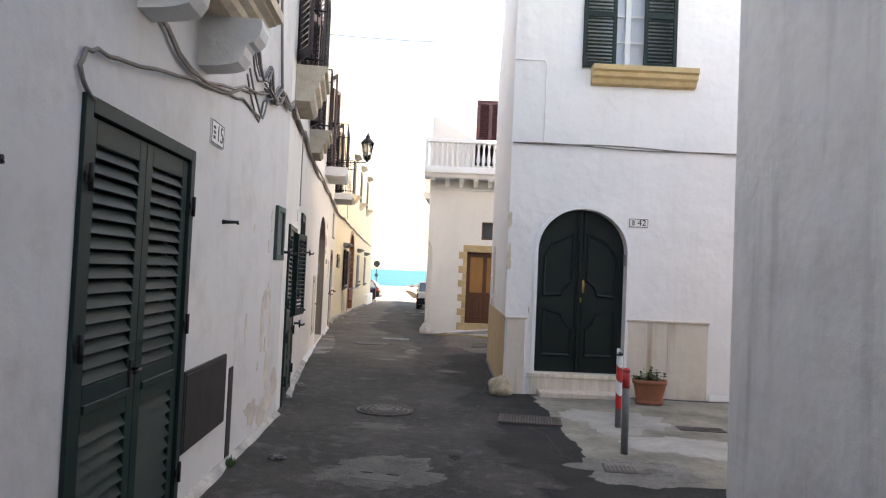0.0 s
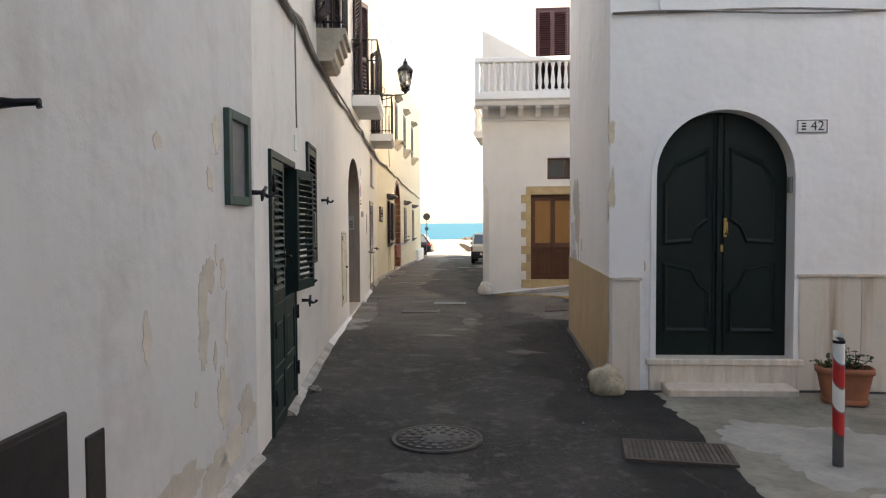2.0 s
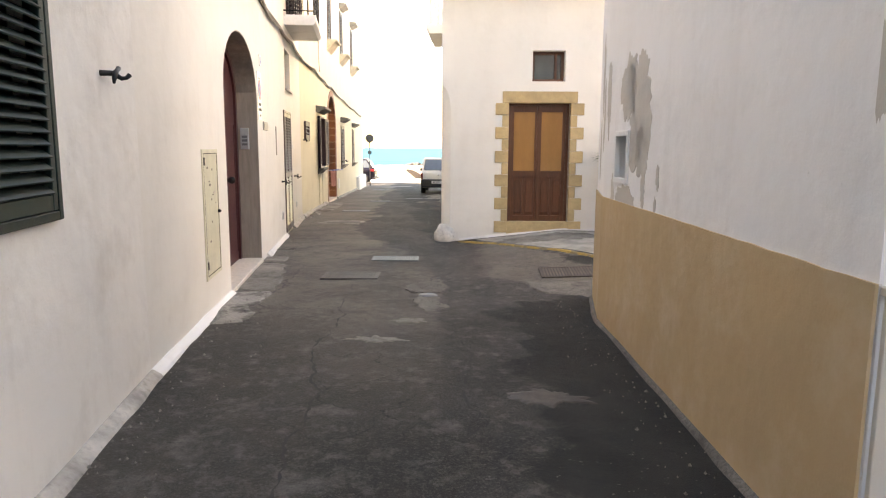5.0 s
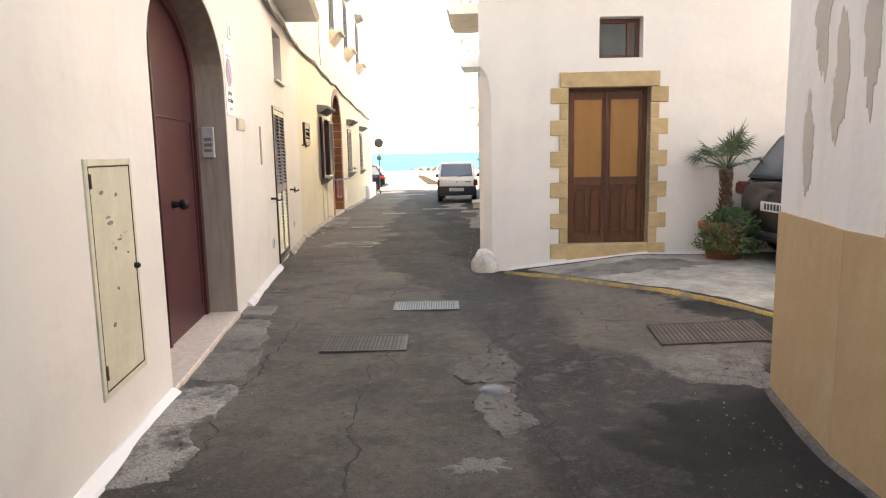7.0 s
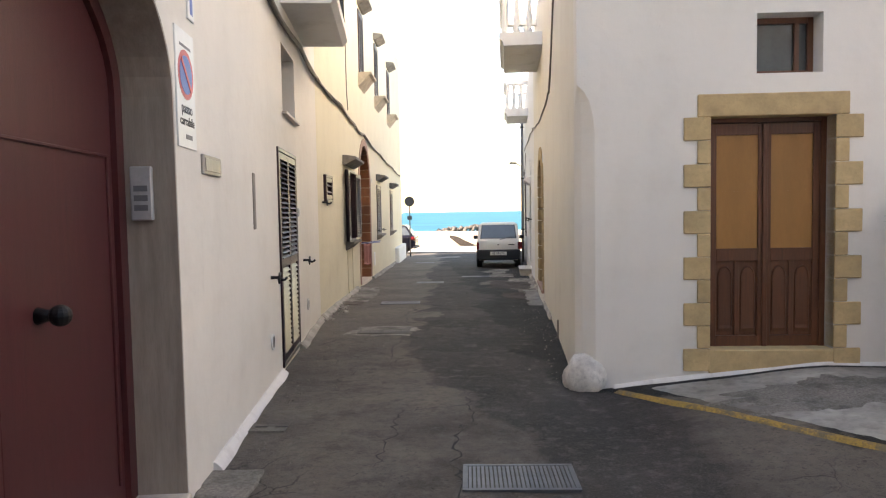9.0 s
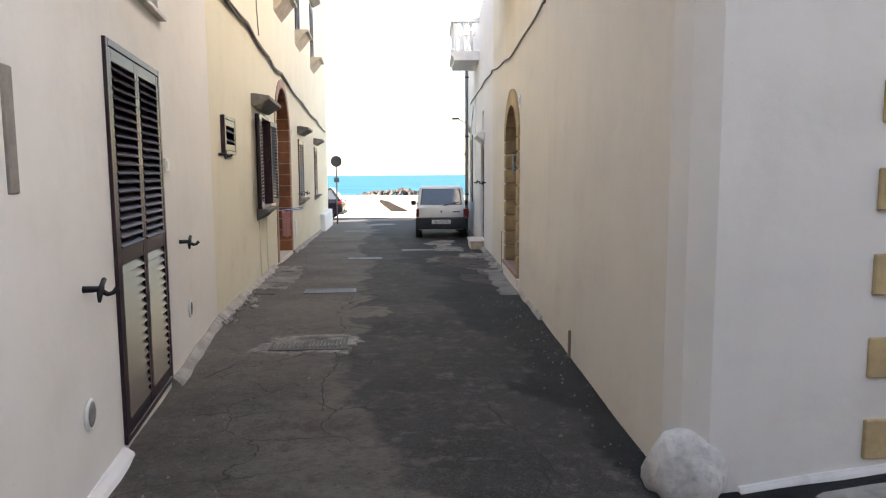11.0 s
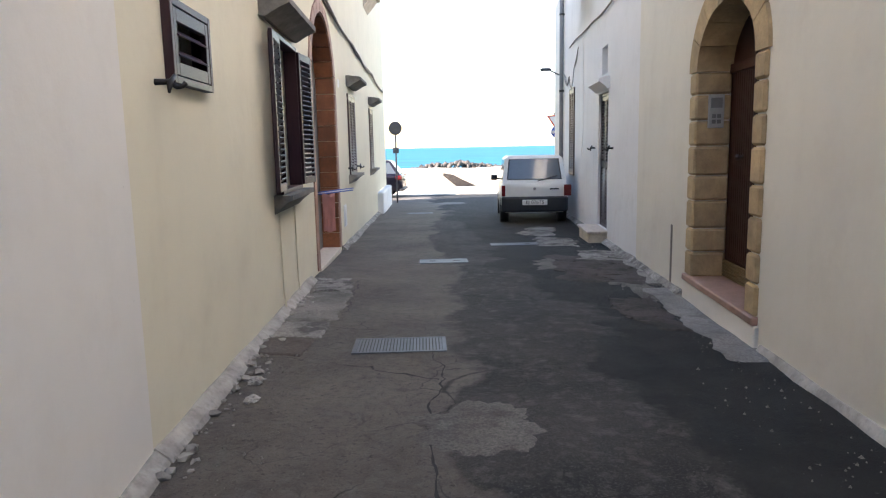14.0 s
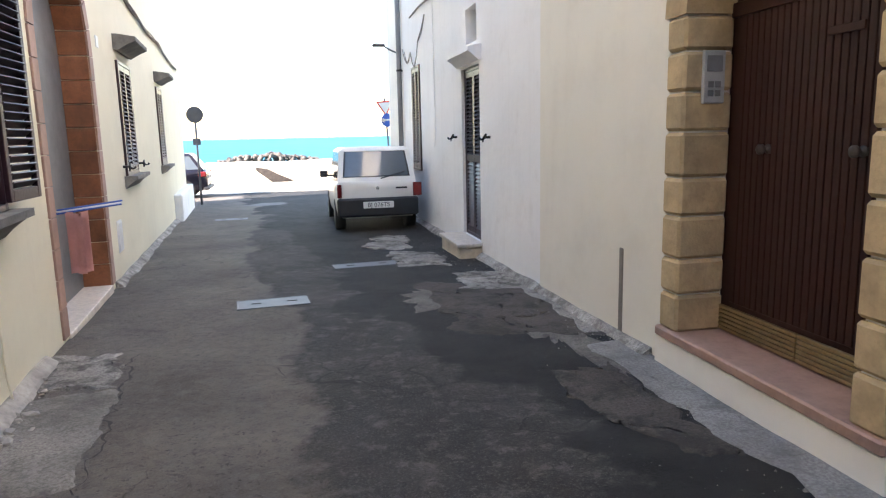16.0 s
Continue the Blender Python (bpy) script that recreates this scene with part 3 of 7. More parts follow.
ADOOR = (*sy(L6, 28.95, 30.88), -0.38, 2.95)
S3 = (*sy(L6, 32.5, 33.5), 0.68, 2.09)
S4 = (*sy(L6, 36.6, 37.4), 0.66, 2.06)
UP = [(*sy(L6, 29.3, 30.1), 4.6, 6.1), (*sy(L6, 32.6, 33.4), 4.6, 6.1), (*sy(L6, 36.3, 37.1), 4.6, 6.1)]
build_wall("wall_west_1", L1, 9.2, [(*D15, None), (*W1, None)], OLDWHITE, "white limewashed house wall, grubby and chipped")
build_wall("wall_west_2", L2, 9.0, [(*D2, None), (*SH2, None)], AGEDCREAM, "white limewashed house wall, grubby and chipped")
build_wall("wall_west_3", L3, 7.4, [(*ARCH, 1.92)], CREAM, "smooth cream house wall with a white painted foot")
build_wall("wall_west_4", L4, 7.4, [(*D3, None), (*PW, None)], CREAM, "smooth cream house wall")
build_wall("wall_west_5", L5, 7.6, [(*VENT, None), (*SW, None)], YELLOW, "smooth pale yellow house wall")
build_wall("wall_west_6", L6, 7.6, [(*ADOOR, 1.95), (*S3, None), (*S4, None)] + [(*o, None) for o in UP], YELLOW, "smooth pale yellow house wall")
build_wall("wall_east_near", NEAR, 6.0, [], GREYWALL, "grey damp-stained rendered wall")
D42 = (H42F.at_x(1.43), H42F.at_x(2.685), 0.13, 2.45)
WIN42 = (H42F.at_x(1.95), H42F.at_x(3.28), 4.45, 6.0)
build_wall("wall_house_front", H42F, 7.4, [(*D42, 1.85), (*WIN42, None)], WHITE, "bright white house front with chipped corner")
NICHE = (*sy(H42S, 12.56, 12.91), 1.08, 1.42)
build_wall("wall_house_side", H42S, 7.4, [(*NICHE, None)], WHITE, "white side wall with an ochre painted lower half")
build_wall("wall_house_side_bend", H42C, 7.4, [], WHITE, "white side wall where the house bends")
BD = (BF.at_x(0.865), BF.at_x(1.90), 0.06, 2.075)
BW = (BF.at_x(1.245), BF.at_x(1.79), 2.415, 2.915)
BU = (BF.at_x(0.97), BF.at_x(1.75), 4.5, 6.35)
build_wall("wall_corner_front", BF, 8.2, [(*BD, None), (*BW, None), (*BU, None)], CREAM, "cream plastered house front", start=0.2)
build_wall("wall_east_1", R1, 8.2, [], BUFF, "buff plastered house wall along the lane")
SARCH = (*sy(R2, 25.36, 26.76), -0.13, 2.27)
build_wall("wall_east_2", R2, 8.2, [(*SARCH, 1.75)], BUFF, "buff plastered house wall with a stone-framed arch")
WD = (*sy(R3, 31.36, 32.28), -0.26, 1.95)
WDW = (*sy(R3, 31.46, 32.0), 2.24, 2.68)
W2 = (*sy(R3, 35.4, 36.2), 0.45, 2.35)
build_wall("wall_east_3", R3, 6.2, [(*WD, None), (*WDW, None), (*W2, None)], WHITE, "white plastered house wall")
build_wall("wall_east_4", R4, 6.2, [], CREAM, "pale house wall near the shore")


def corner_piece():
    """The corner of the brown-door house: cut off and rounded up to head height, sharp above."""
    bm = B()
    rows = []
    for z, cut in ((-1.4, 1), (1.95, 1), (2.10, 0.9), (2.22, 0.7), (2.30, 0.4), (2.36, 0.0), (8.2, 0)):
        c = max(cut, 0.004)
        ring = [(-0.25, 19.27), (-0.257, 19.05 + 0.20 * c), (-0.26 + 0.05 * c, 19.05 + 0.09 * c), (-0.26 + 0.15 * c, 19.048), (-0.06, 19.047), (-0.06, 19.27)]
        rows.append([bm.verts.new((x, y, z)) for x, y in ring])
    for a, b in zip(rows, rows[1:]):
        for i in range(6):
            j = (i + 1) % 6
            bm.faces.new((a[i], a[j], b[j], b[i]))
    return solid("wall_corner_chamfer", bm, CREAM, Matrix(), "cream house corner chamfered to head height", "wall", kind="structure")


corner_piece()


# masses behind the fronts close the place
def mass_poly(name, pts, z1, material, label):
    bm = B()
    a = [bm.verts.new((x, y, -1.4)) for x, y in pts]
    b = [bm.verts.new((x, y, z1)) for x, y in pts]
    bm.faces.new(a[::-1]); bm.faces.new(b)
    for i in range(len(pts)):
        j = (i + 1) % len(pts)
        bm.faces.new((a[i], a[j], b[j], b[i]))
    return solid(name, bm, material, Matrix(), label, "wall", kind="structure")


def flank(name, fronts, back_x, z1, material, label, off=0.34):
    """The body of a house row behind its fronts, with a flat roof below the parapet."""
    pts = []
    for w in fronts:
        for s in (0.0, w.length):
            p = w.m(s, 0, -off).translation
            pts.append((p.x, p.y))
    pts += [(back_x, pts[-1][1]), (back_x, pts[0][1])]
    return mass_poly(name, pts, z1, material, label)


flank("wall_back_west_near", [L1, L2], -12, 8.6, CREAM, "flat-roofed body of the near western house")
flank("wall_back_west_middle", [L3, L4], -12.2, 7.0, CREAM, "flat-roofed body of the middle western house")
flank("wall_back_west_far", [L5, L6], -12.4, 7.2, YELLOW, "flat-roofed body of the far western house")
flank("wall_back_corner_house", [R4, R3], 7.6, 5.8, CREAM, "flat-roofed body of the house near the shore")
mass_poly("wall_back_front_house", [(0.10, 19.40), (7.5, 19.30), (7.5, 29.30), (0.72, 29.15), (0.37, 23.25)], 7.8, CREAM, "flat-roofed body of the corner house")
mass_poly("wall_back_house", [(1.36, 9.86), (8.4, 9.90), (8.4, 14.30), (1.62, 14.30), (1.45, 13.4)], 7.0, WHITE, "flat-roofed body of the white house")
mass_poly("wall_back_near", [(2.58, 5.0), (2.30, -4), (8.5, -4), (8.5, 5.0)], 5.6, GREYWALL, "flat-roofed body of the near house")
# next two are added and never in view; kept low to admit sky light
mass_poly("unseen_wall_south", [(-12, -4.4), (8.5, -4.4), (8.5, -4.05), (-12, -4.05)], 4.5, CREAM, "unseen added wall closing the lane behind")
mass_poly("unseen_wall_side_street", [(9.5, 4), (10, 4), (10, 20), (9.5, 20)], 4.5, CREAM, "unseen added wall closing the side street")
mass_poly("wall_end_west", [(-12, 41.99), (-4.06, 41.99), (-4.06, 42.4), (-12, 42.4)], 7.6, CREAM, "house end facing the shore road")


# ---- shutters and doors ----
SLATS = {}


def slat_mesh(w, deep, material):
    key = (round(w, 3), deep, material.name)
    if key not in SLATS:
        bm = B()
        box(bm, 0, w, -deep / 2, deep / 2, -0.004, 0.004)
        SLATS[key] = mesh_of("slat", bm, material)
    return SLATS[key]


def louvre_leaf(parent, w, h, material, m, panels, pitch=0.052, stile=0.055, thick=0.035, tilt=38, name="leaf", label=""):
    """A leaf x 0..w, z 0..h: stiles and rails round panels (low, high, 'slats' or 'board')."""
    bm = B()
    t = thick / 2
    box(bm, 0, stile, -t, t, 0, h, 0.004)
    box(bm, w - stile, w, -t, t, 0, h, 0.004)
    edges = [0] + [v for p in panels for v in p[:2]] + [h]
    for a, b in zip(edges[::2], edges[1::2]):
        if b - a > 0.005:
            box(bm, stile, w - stile, -t * 0.96, t * 0.96, a, b, 0.003)
    for low, high, kind in panels:
        if kind == "board":
            box(bm, stile, w - stile, -t * 0.3, t * 0.5, low, high)
            box(bm, stile + 0.035, w - stile - 0.035, -t * 0.7, t * 0.3, low + 0.035, high - 0.035, 0.006)
    leaf = part(name, bm, material, parent, label, m)
    for low, high, kind in panels:
        if kind == "board":
            continue
        me = slat_mesh(w - 2 * stile + 0.01, 0.064, material)
        n = max(1, int((high - low) / pitch))
        step = (high - low) / n
        for i in range(n):
            part("slat", me, None, leaf, "", pose(stile - 0.005, 0, low + step * (i + 0.5), tilt if kind == "slats" else 60, 0, 0))
    return leaf


def frame_bm(w, h, width, y0, y1, sill=False):
    bm = B()
    box(bm, 0, width, y0, y1, 0, h, 0.003)
    box(bm, w - width, w, y0, y1, 0, h, 0.003)
    box(bm, width, w - width, y0, y1, h - width, h, 0.003)
    if sill:
        box(bm, width, w - width, y0, y1, 0, width, 0.003)
    return bm


def hinge(parent, x, z, material=IRON):
    bm = B()
    tube(bm, [(x, -0.035, z - 0.06), (x, -0.035, z + 0.06)], 0.012, 8)
    box(bm, x - 0.035, x + 0.035, -0.03, -0.02, z - 0.02, z + 0.02)
    part("hinge", bm, material, parent)


def lever(parent, x, z, material=IRON, y=-0.03):
    bm = B()
    box(bm, x - 0.02, x + 0.02, y - 0.008, y, z - 0.07, z + 0.07, 0.003)
    tube(bm, [(x, y, z + 0.02), (x, y - 0.05, z + 0.02), (x - 0.09, y - 0.055, z + 0.015)], 0.010, 8)
    part("handle", bm, material, parent, "dark metal lever handle")


def stay(w, s, z, group="shutter stays on the wall"):
    """A wrought shutter stay: a pin in the wall with a turned catch."""
    bm = B()
    tube(bm, [(0, 0.02, 0), (0, -0.01, 0), (0, -0.076, 0)], [0.020, 0.016, 0.014], 10)
    tube(bm, [(0.075, -0.072, 0.034), (0.03, -0.074, 0.014), (0, -0.076, 0), (-0.02, -0.078, -0.022), (-0.04, -0.080, -0.055)], [0.013, 0.012, 0.017, 0.014, 0.007], 8)
    tube(bm, [(0, -0.076, -0.008), (0.008, -0.105, -0.026), (0.022, -0.125, -0.022), (0.034, -0.14, -0.004)], [0.014, 0.012, 0.011, 0.014], 8)
    return solid("shutter_stay", bm, IRON, w.m(s, z), "black wrought-iron shutter stay fixed in the wall", "shutter stay", group)


def spike(w, s, z):
    bm = B()
    tube(bm, [(0, 0.02, 0), (0, -0.04, 0), (0.005, -0.115, 0.003)], [0.020, 0.013, 0.011], 10)
    tube(bm, [(0.004, -0.107, 0.003), (0.004, -0.114, -0.015)], 0.009, 8)
    return solid("iron_peg", bm, IRON, w.m(s, z), "short black iron peg stuck in the wall", "peg")


def door_fifteen():
    s0, s1, z0, z1 = D15
    w, h = s1 - s0, z1 - z0
    t = thing("shuttered_door", L1.m(s0, z0, 0), "tall dark green louvred double door in a white wall", "door")
    part("door_frame", frame_bm(w, h, 0.07, -0.02, 0.10), GREENDARK, t)
    lw = (w - 0.15) / 2
    for k in range(2):
        leaf = louvre_leaf(t, lw, h - 0.09, GREENDARK, pose(0.073 + k * (lw + 0.004), 0.02, 0.01), [(0.10, 0.86, "slats"), (1.06, h - 0.20, "slats")], pitch=0.066, stile=0.085, tilt=58)
        bm = B()
        box(bm, 0.085, lw - 0.085, -0.03, -0.016, 0.94, 0.98, 0.004)
        part("moulding", bm, GREENDARK, leaf)
    lever(t, w / 2 - 0.06, 1.06, y=0.0)
    for z in (0.35, 1.25, h - 0.35):
        for x in (0.045, w - 0.045):
            hinge(t, x, z)
    bm = B()
    box(bm, -0.02, w + 0.02, -0.05, 0.3, -0.10, 0.006, 0.01)
    part("threshold", bm, CONCRETE, t)
    # flat near-black sheet: the room's darkness seen between the slats
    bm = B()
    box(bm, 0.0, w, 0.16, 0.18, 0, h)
    part("backing", bm, UNLITROOM, t)
    return t


door_fifteen()


def split_door():
    """A green stable door: lower half shut, one upper leaf shut, the other swung out."""
    s0, s1, z0, z1 = D2
    w, h = s1 - s0, z1 - z0
    t = thing("split_door", L2.m(s0, z0, 0), "dark green split door with one upper louvred leaf swung open", "door")
    part("door_frame", frame_bm(w, h, 0.055, -0.025, 0.08), GREENDARK, t)
    lw = (w - 0.12) / 2
    low = 0.95
    for k in range(2):
        louvre_leaf(t, lw, low, GREENDARK, pose(0.06 + k * lw, 0.0, 0.02), [(0.09, 0.40, "board"), (0.48, low - 0.12, "board")], name="lower_leaf")
    uh = h - low - 0.09
    louvre_leaf(t, lw, uh, GREENDARK, pose(0.06, 0.0, low + 0.03), [(0.09, uh - 0.07, "slats")], name="upper_leaf")
    louvre_leaf(t, lw, uh, GREENDARK, pose(0.06 + 2 * lw, -0.03, low + 0.03, 0, 0, 171) @ pose(-lw, 0, 0), [(0.09, uh - 0.07, "slats")], name="open_leaf", label="upper leaf folded back against the wall")
    lever(t, w / 2 - 0.03, low + 0.35, y=-0.02)
    for z in (0.3, 0.8, 1.2, h - 0.25):
        for x in (0.03, w - 0.03):
            hinge(t, x, z)
    # darkness of the room, put in as a near-black sheet
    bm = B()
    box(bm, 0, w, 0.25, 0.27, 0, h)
    part("backing", bm, UNLITROOM, t)
    bm = B()
    box(bm, -0.02, w + 0.02, -0.02, 0.3, -0.10, 0.006, 0.01)
    part("threshold", bm, CONCRETE, t)
    return t


split_door()


def shuttered_window(name, w, op, material, label, leaves=2, out=-0.01, swing=None, sill=None, glassy=False, stays=False, pitch=0.05, board=0.0):
    s0, s1, z0, z1 = op
    wd, h = s1 - s0, z1 - z0
    t = thing(name, w.m(s0, z0, 0), label, "window")
    part("window_frame", frame_bm(wd, h, 0.04, out - 0.02, 0.06, True), material, t)
    lw = (wd - 0.09) / leaves
    for k in range(leaves):
        if swing is None:
            m = pose(0.045 + k * lw, out, 0.045)
        elif k == 0:
            m = pose(0.03, out - 0.03, 0.045, 0, 0, swing[0]) @ pose(0, 0, 0)
        else:
            m = pose(wd - 0.03, out - 0.03, 0.045, 0, 0, swing[1]) @ pose(-lw, 0, 0)
        lh = h - 0.09
        panels = [(0.07, lh - 0.07, "slats")] if not board else [(0.08, board, "steep"), (board + 0.09, lh - 0.07, "slats")]
        louvre_leaf(t, lw, lh, material, m, panels, pitch=pitch, stile=0.05, name="shutter")
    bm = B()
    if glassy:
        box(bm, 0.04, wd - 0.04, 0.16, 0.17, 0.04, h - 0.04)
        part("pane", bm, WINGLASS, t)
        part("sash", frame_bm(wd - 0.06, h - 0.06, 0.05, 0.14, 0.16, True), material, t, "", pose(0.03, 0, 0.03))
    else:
        # no room is built; a near-black sheet gives its darkness
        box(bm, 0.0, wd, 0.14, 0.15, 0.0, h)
        part("backing", bm, UNLITROOM, t)
    if sill:
        bm = B()
        a, b = sill[0], sill[1]
        sweep_x(bm, [(0.1, 0.0), (-a, 0.0), (-a, -0.045), (-a * 0.75, -0.06), (-a * 0.3, -b * 0.7), (0.0, -b), (0.1, -b)], -0.12, wd + 0.12)
        part("window_sill", bm, PALESTONE if sill[2] else GREYSTONE, t, "moulded stone sill")
    return t


shuttered_window("shuttered_window", L2, SH2, GREENDARK, "narrow dark green louvred shutter shut over a window", leaves=1)
shuttered_window("shuttered_window", L5, SW, BROWNSHUT, "dark brown louvred shutters folded open beside a window", leaves=2, out=-0.05, swing=(-176, 174), sill=(0.17, 0.17, False), glassy=True)
shuttered_window("shuttered_window", L6, S3, BROWNSHUT, "closed dark brown louvred window shutters over a stone sill", sill=(0.15, 0.16, False))
shuttered_window("shuttered_window", L6, S4, BROWNSHUT, "closed dark brown louvred window shutters over a stone sill", sill=(0.15, 0.16, False))
shuttered_window("vent_window", L5, VENT, BROWNSHUT, "small brown louvred vent window in a yellow wall", leaves=1, out=-0.03, pitch=0.085)
shuttered_window("shuttered_door", L4, D3, BROWNSHUT, "tall narrow dark brown louvred double door, shut", out=0.0, board=0.95)
shuttered_window("shuttered_door", R3, WD, BROWNSHUT, "dark brown louvred double door, shut, above a step", out=0.06, board=0.95)
shuttered_window("shuttered_window", R3, W2, BROWNSHUT, "closed brown shutters on a house near the shore")
for o in UP:
    shuttered_window("upper_window", L6, o, BROWNSHUT, "upper window with brown shutters over a carved stone sill", sill=(0.32, 0.34, True))


def canopy(w, s0, s1, z, material=None, label="weathered stone hood over a window", out=0.26):
    """A small moulded stone hood over a window."""
    bm = B()
    sweep_x(bm, [(0.02, 0.0), (-0.2 * out, -0.02), (-0.66 * out, 0.05), (-out, 0.09), (-out, 0.14), (-0.2 * out, 0.17), (0.02, 0.17)], s0, s1)
    return solid("window_hood", bm, material or GREYSTONE, w.m(0, z), label, "window hood", "window hoods")


canopy(L5, SW[0] - 0.32, SW[1] + 0.14, 2.26)
canopy(L6, S3[0] - 0.05, S3[1] + 0.05, 2.22)
canopy(L6, S4[0] - 0.05, S4[1] + 0.05, 2.15)
canopy(R3, WD[0] - 0.12, WD[1] + 0.12, 2.00, WHITE, "white plastered hood over a louvred door", 0.17)
for o in UP:
    canopy(L6, o[0] - 0.05, o[1] + 0.05, o[3] + 0.1)


def small_window_one():
    s0, s1, z0, z1 = W1
    w, h = s1 - s0, z1 - z0
    t = thing("small_window", L1.m(s0, z0, 0), "small window with a grey-green frame and a fly screen", "window")
    part("window_frame", frame_bm(w + 0.06, h + 0.06, 0.055, -0.035, 0.05, True), GREENGREY, t, "", pose(-0.03, 0, -0.03))
    bm = B()
    box(bm, 0.02, w - 0.02, -0.01, 0.0, 0.02, h - 0.02)
    part("fly_screen", bm, GREYPAINT, t, "dark grey fly screen")
    return t


small_window_one()


def arch_outline(x0, x1, z0, spring, apex, n=20):
    pts = [(x0, z0), (x1, z0)]
    for i in range(n + 1):
        a = math.pi * i / n
        pts.append(((x0 + x1) / 2 + (x1 - x0) / 2 * math.cos(a), spring + (apex - spring) * math.sin(a)))
    return pts


def arch_ring(bm, x0, x1, z0, spring, apex, width, y0, y1, n=22):
    """A band round an arched opening."""
    ins, outs = [(x0, z0)], [(x0 - width, z0)]
    for i in range(n + 1):
        a = math.pi - math.pi * i / n
        c, r = (x0 + x1) / 2, (x1 - x0) / 2
        ins.append((c + r * math.cos(a), spring + (apex - spring) * math.sin(a)))
        outs.append((c + (r + width) * math.cos(a), spring + (apex - spring + width) * math.sin(a)))
    ins.append((x1, z0)); outs.append((x1 + width, z0))
    for i in range(len(ins) - 1):
        q = [ins[i], ins[i + 1], outs[i + 1], outs[i]]
        prism(bm, q, y0, y1)
    bmesh.ops.remove_doubles(bm, verts=bm.verts, dist=0.0005)


def raised(bm, pts, y, proud, rim=0.02):
    """A raised panel with a sloped rim."""
    cx, cz = sum(p[0] for p in pts) / len(pts), sum(p[1] for p in pts) / len(pts)
    a = [bm.verts.new((x, y, z)) for x, z in pts]
    b = [bm.verts.new((x + (cx - x) * 0.10, y - proud, z + (cz - z) * 0.07)) for x, z in pts]
    c = [bm.verts.new((x + (cx - x) * 0.2, y - proud * 0.4, z + (cz - z) * 0.14)) for x, z in pts]
    for p, q in ((a, b), (b, c)):
        for i in range(len(p)):
            j = (i + 1) % len(p)
            bm.faces.new((p[i], p[j], q[j], q[i]))
    bm.faces.new(c)


def door_fortytwo():
    s0, s1, z0, z1 = D42
    w, h, sp = s1 - s0, z1 - z0, 1.85 - z0
    t = thing("arched_door", H42F.m(s0, z0, 0), "bottle green arched double door with carved panels, shut", "door")
    bm = B()
    arch_ring(bm, 0, w, -0.0, sp, h, 0.05, -0.02, 0.02)
    part("surround", bm, WHITE, t, "thin white plaster surround")
    for k in range(2):
        bm = B()
        out = [p for p in arch_outline(0.0, w, 0.0, sp, h, 40)]
        half = [(x, z) for x, z in out if (x <= w / 2 + 1e-6 if k == 0 else x >= w / 2 - 1e-6)]
        half.append((w / 2, 0.0))
        half.append((w / 2, h))
        cx, cz = (w * 0.25 if k == 0 else w * 0.75), h * 0.5
        half = sorted(set((round(x, 4), round(z, 4)) for x, z in half), key=lambda p: math.atan2(p[1] - cz, p[0] - cx))
        prism(bm, half, 0.16, 0.21)
        leaf = part("leaf", bm, GREEN42, t)
        a, b = (0.10, w / 2 - 0.09) if k == 0 else (w / 2 + 0.09, w - 0.10)
        bm = B()
        lowtop = [(a, 0.22), (b, 0.22), (b, 0.62), (b - 0.10, 0.70), (b - 0.16, 0.84), (a, 0.90)] if k == 0 else [(a, 0.22), (b, 0.22), (b, 0.90), (a + 0.16, 0.84), (a + 0.10, 0.70), (a, 0.62)]
        raised(bm, lowtop, 0.16, 0.022)
        up = [(a, 1.06), (b - 0.16, 1.08), (b - 0.1, 1.22), (b, 1.30), (b, 2.0), (a + 0.12, 1.86), (a, 1.66)] if k == 0 else [(a + 0.16, 1.08), (b, 1.06), (b, 1.66), (b - 0.12, 1.86), (a, 2.0), (a, 1.30), (a + 0.1, 1.22)]
        raised(bm, up, 0.16, 0.022)
        part("carved_panel", bm, GREEN42, leaf)
    bm = B()
    for x, r in ((w / 2, 0.025), (w / 2 - 0.05, 0.010), (w / 2 + 0.05, 0.010)):
        box(bm, x - r, x + r, 0.135 if r > 0.02 else 0.145, 0.17, 0.02, h - 0.03, 0.005)
    part("cover_strip", bm, GREEN42, t)
    bm = B()
    box(bm, w / 2 + 0.035, w / 2 + 0.065, 0.125, 0.137, 1.14, 1.32, 0.004)
    tube(bm, [(w / 2 + 0.05, 0.13, 1.28), (w / 2 + 0.05, 0.08, 1.28), (w / 2 + 0.05, 0.075, 1.18), (w / 2 + 0.05, 0.13, 1.17)], 0.008, 8)
    part("handle", bm, BRASS, t, "brass pull handle")
    bm = B()
    box(bm, w / 2 + 0.01, w / 2 + 0.035, 0.128, 0.137, 1.0, 1.07, 0.004)
    part("lock", bm, BRASS, t)
    bm = B()
    box(bm, w - 0.03, w + 0.005, 0.03, 0.09, 1.55, 1.70, 0.006)
    part("intercom", bm, STEEL, t)
    bm = B()
    box(bm, -0.09, w + 0.09, -0.035, 0.30, -0.055, 0.006, 0.008)
    part("threshold", bm, MARBLE, t, "travertine threshold slab")
    bm = B()
    box(bm, -0.06, w + 0.06, -0.022, 0.30, -0.40, -0.055, 0.006)
    part("riser", bm, MARBLE, t)
    bm = B()
    box(bm, 0.05, w - 0.06, -0.30, -0.02, -0.45, -0.215, 0.012)
    part("step", bm, MARBLE, t, "worn travertine step")
    return t


door_fortytwo()


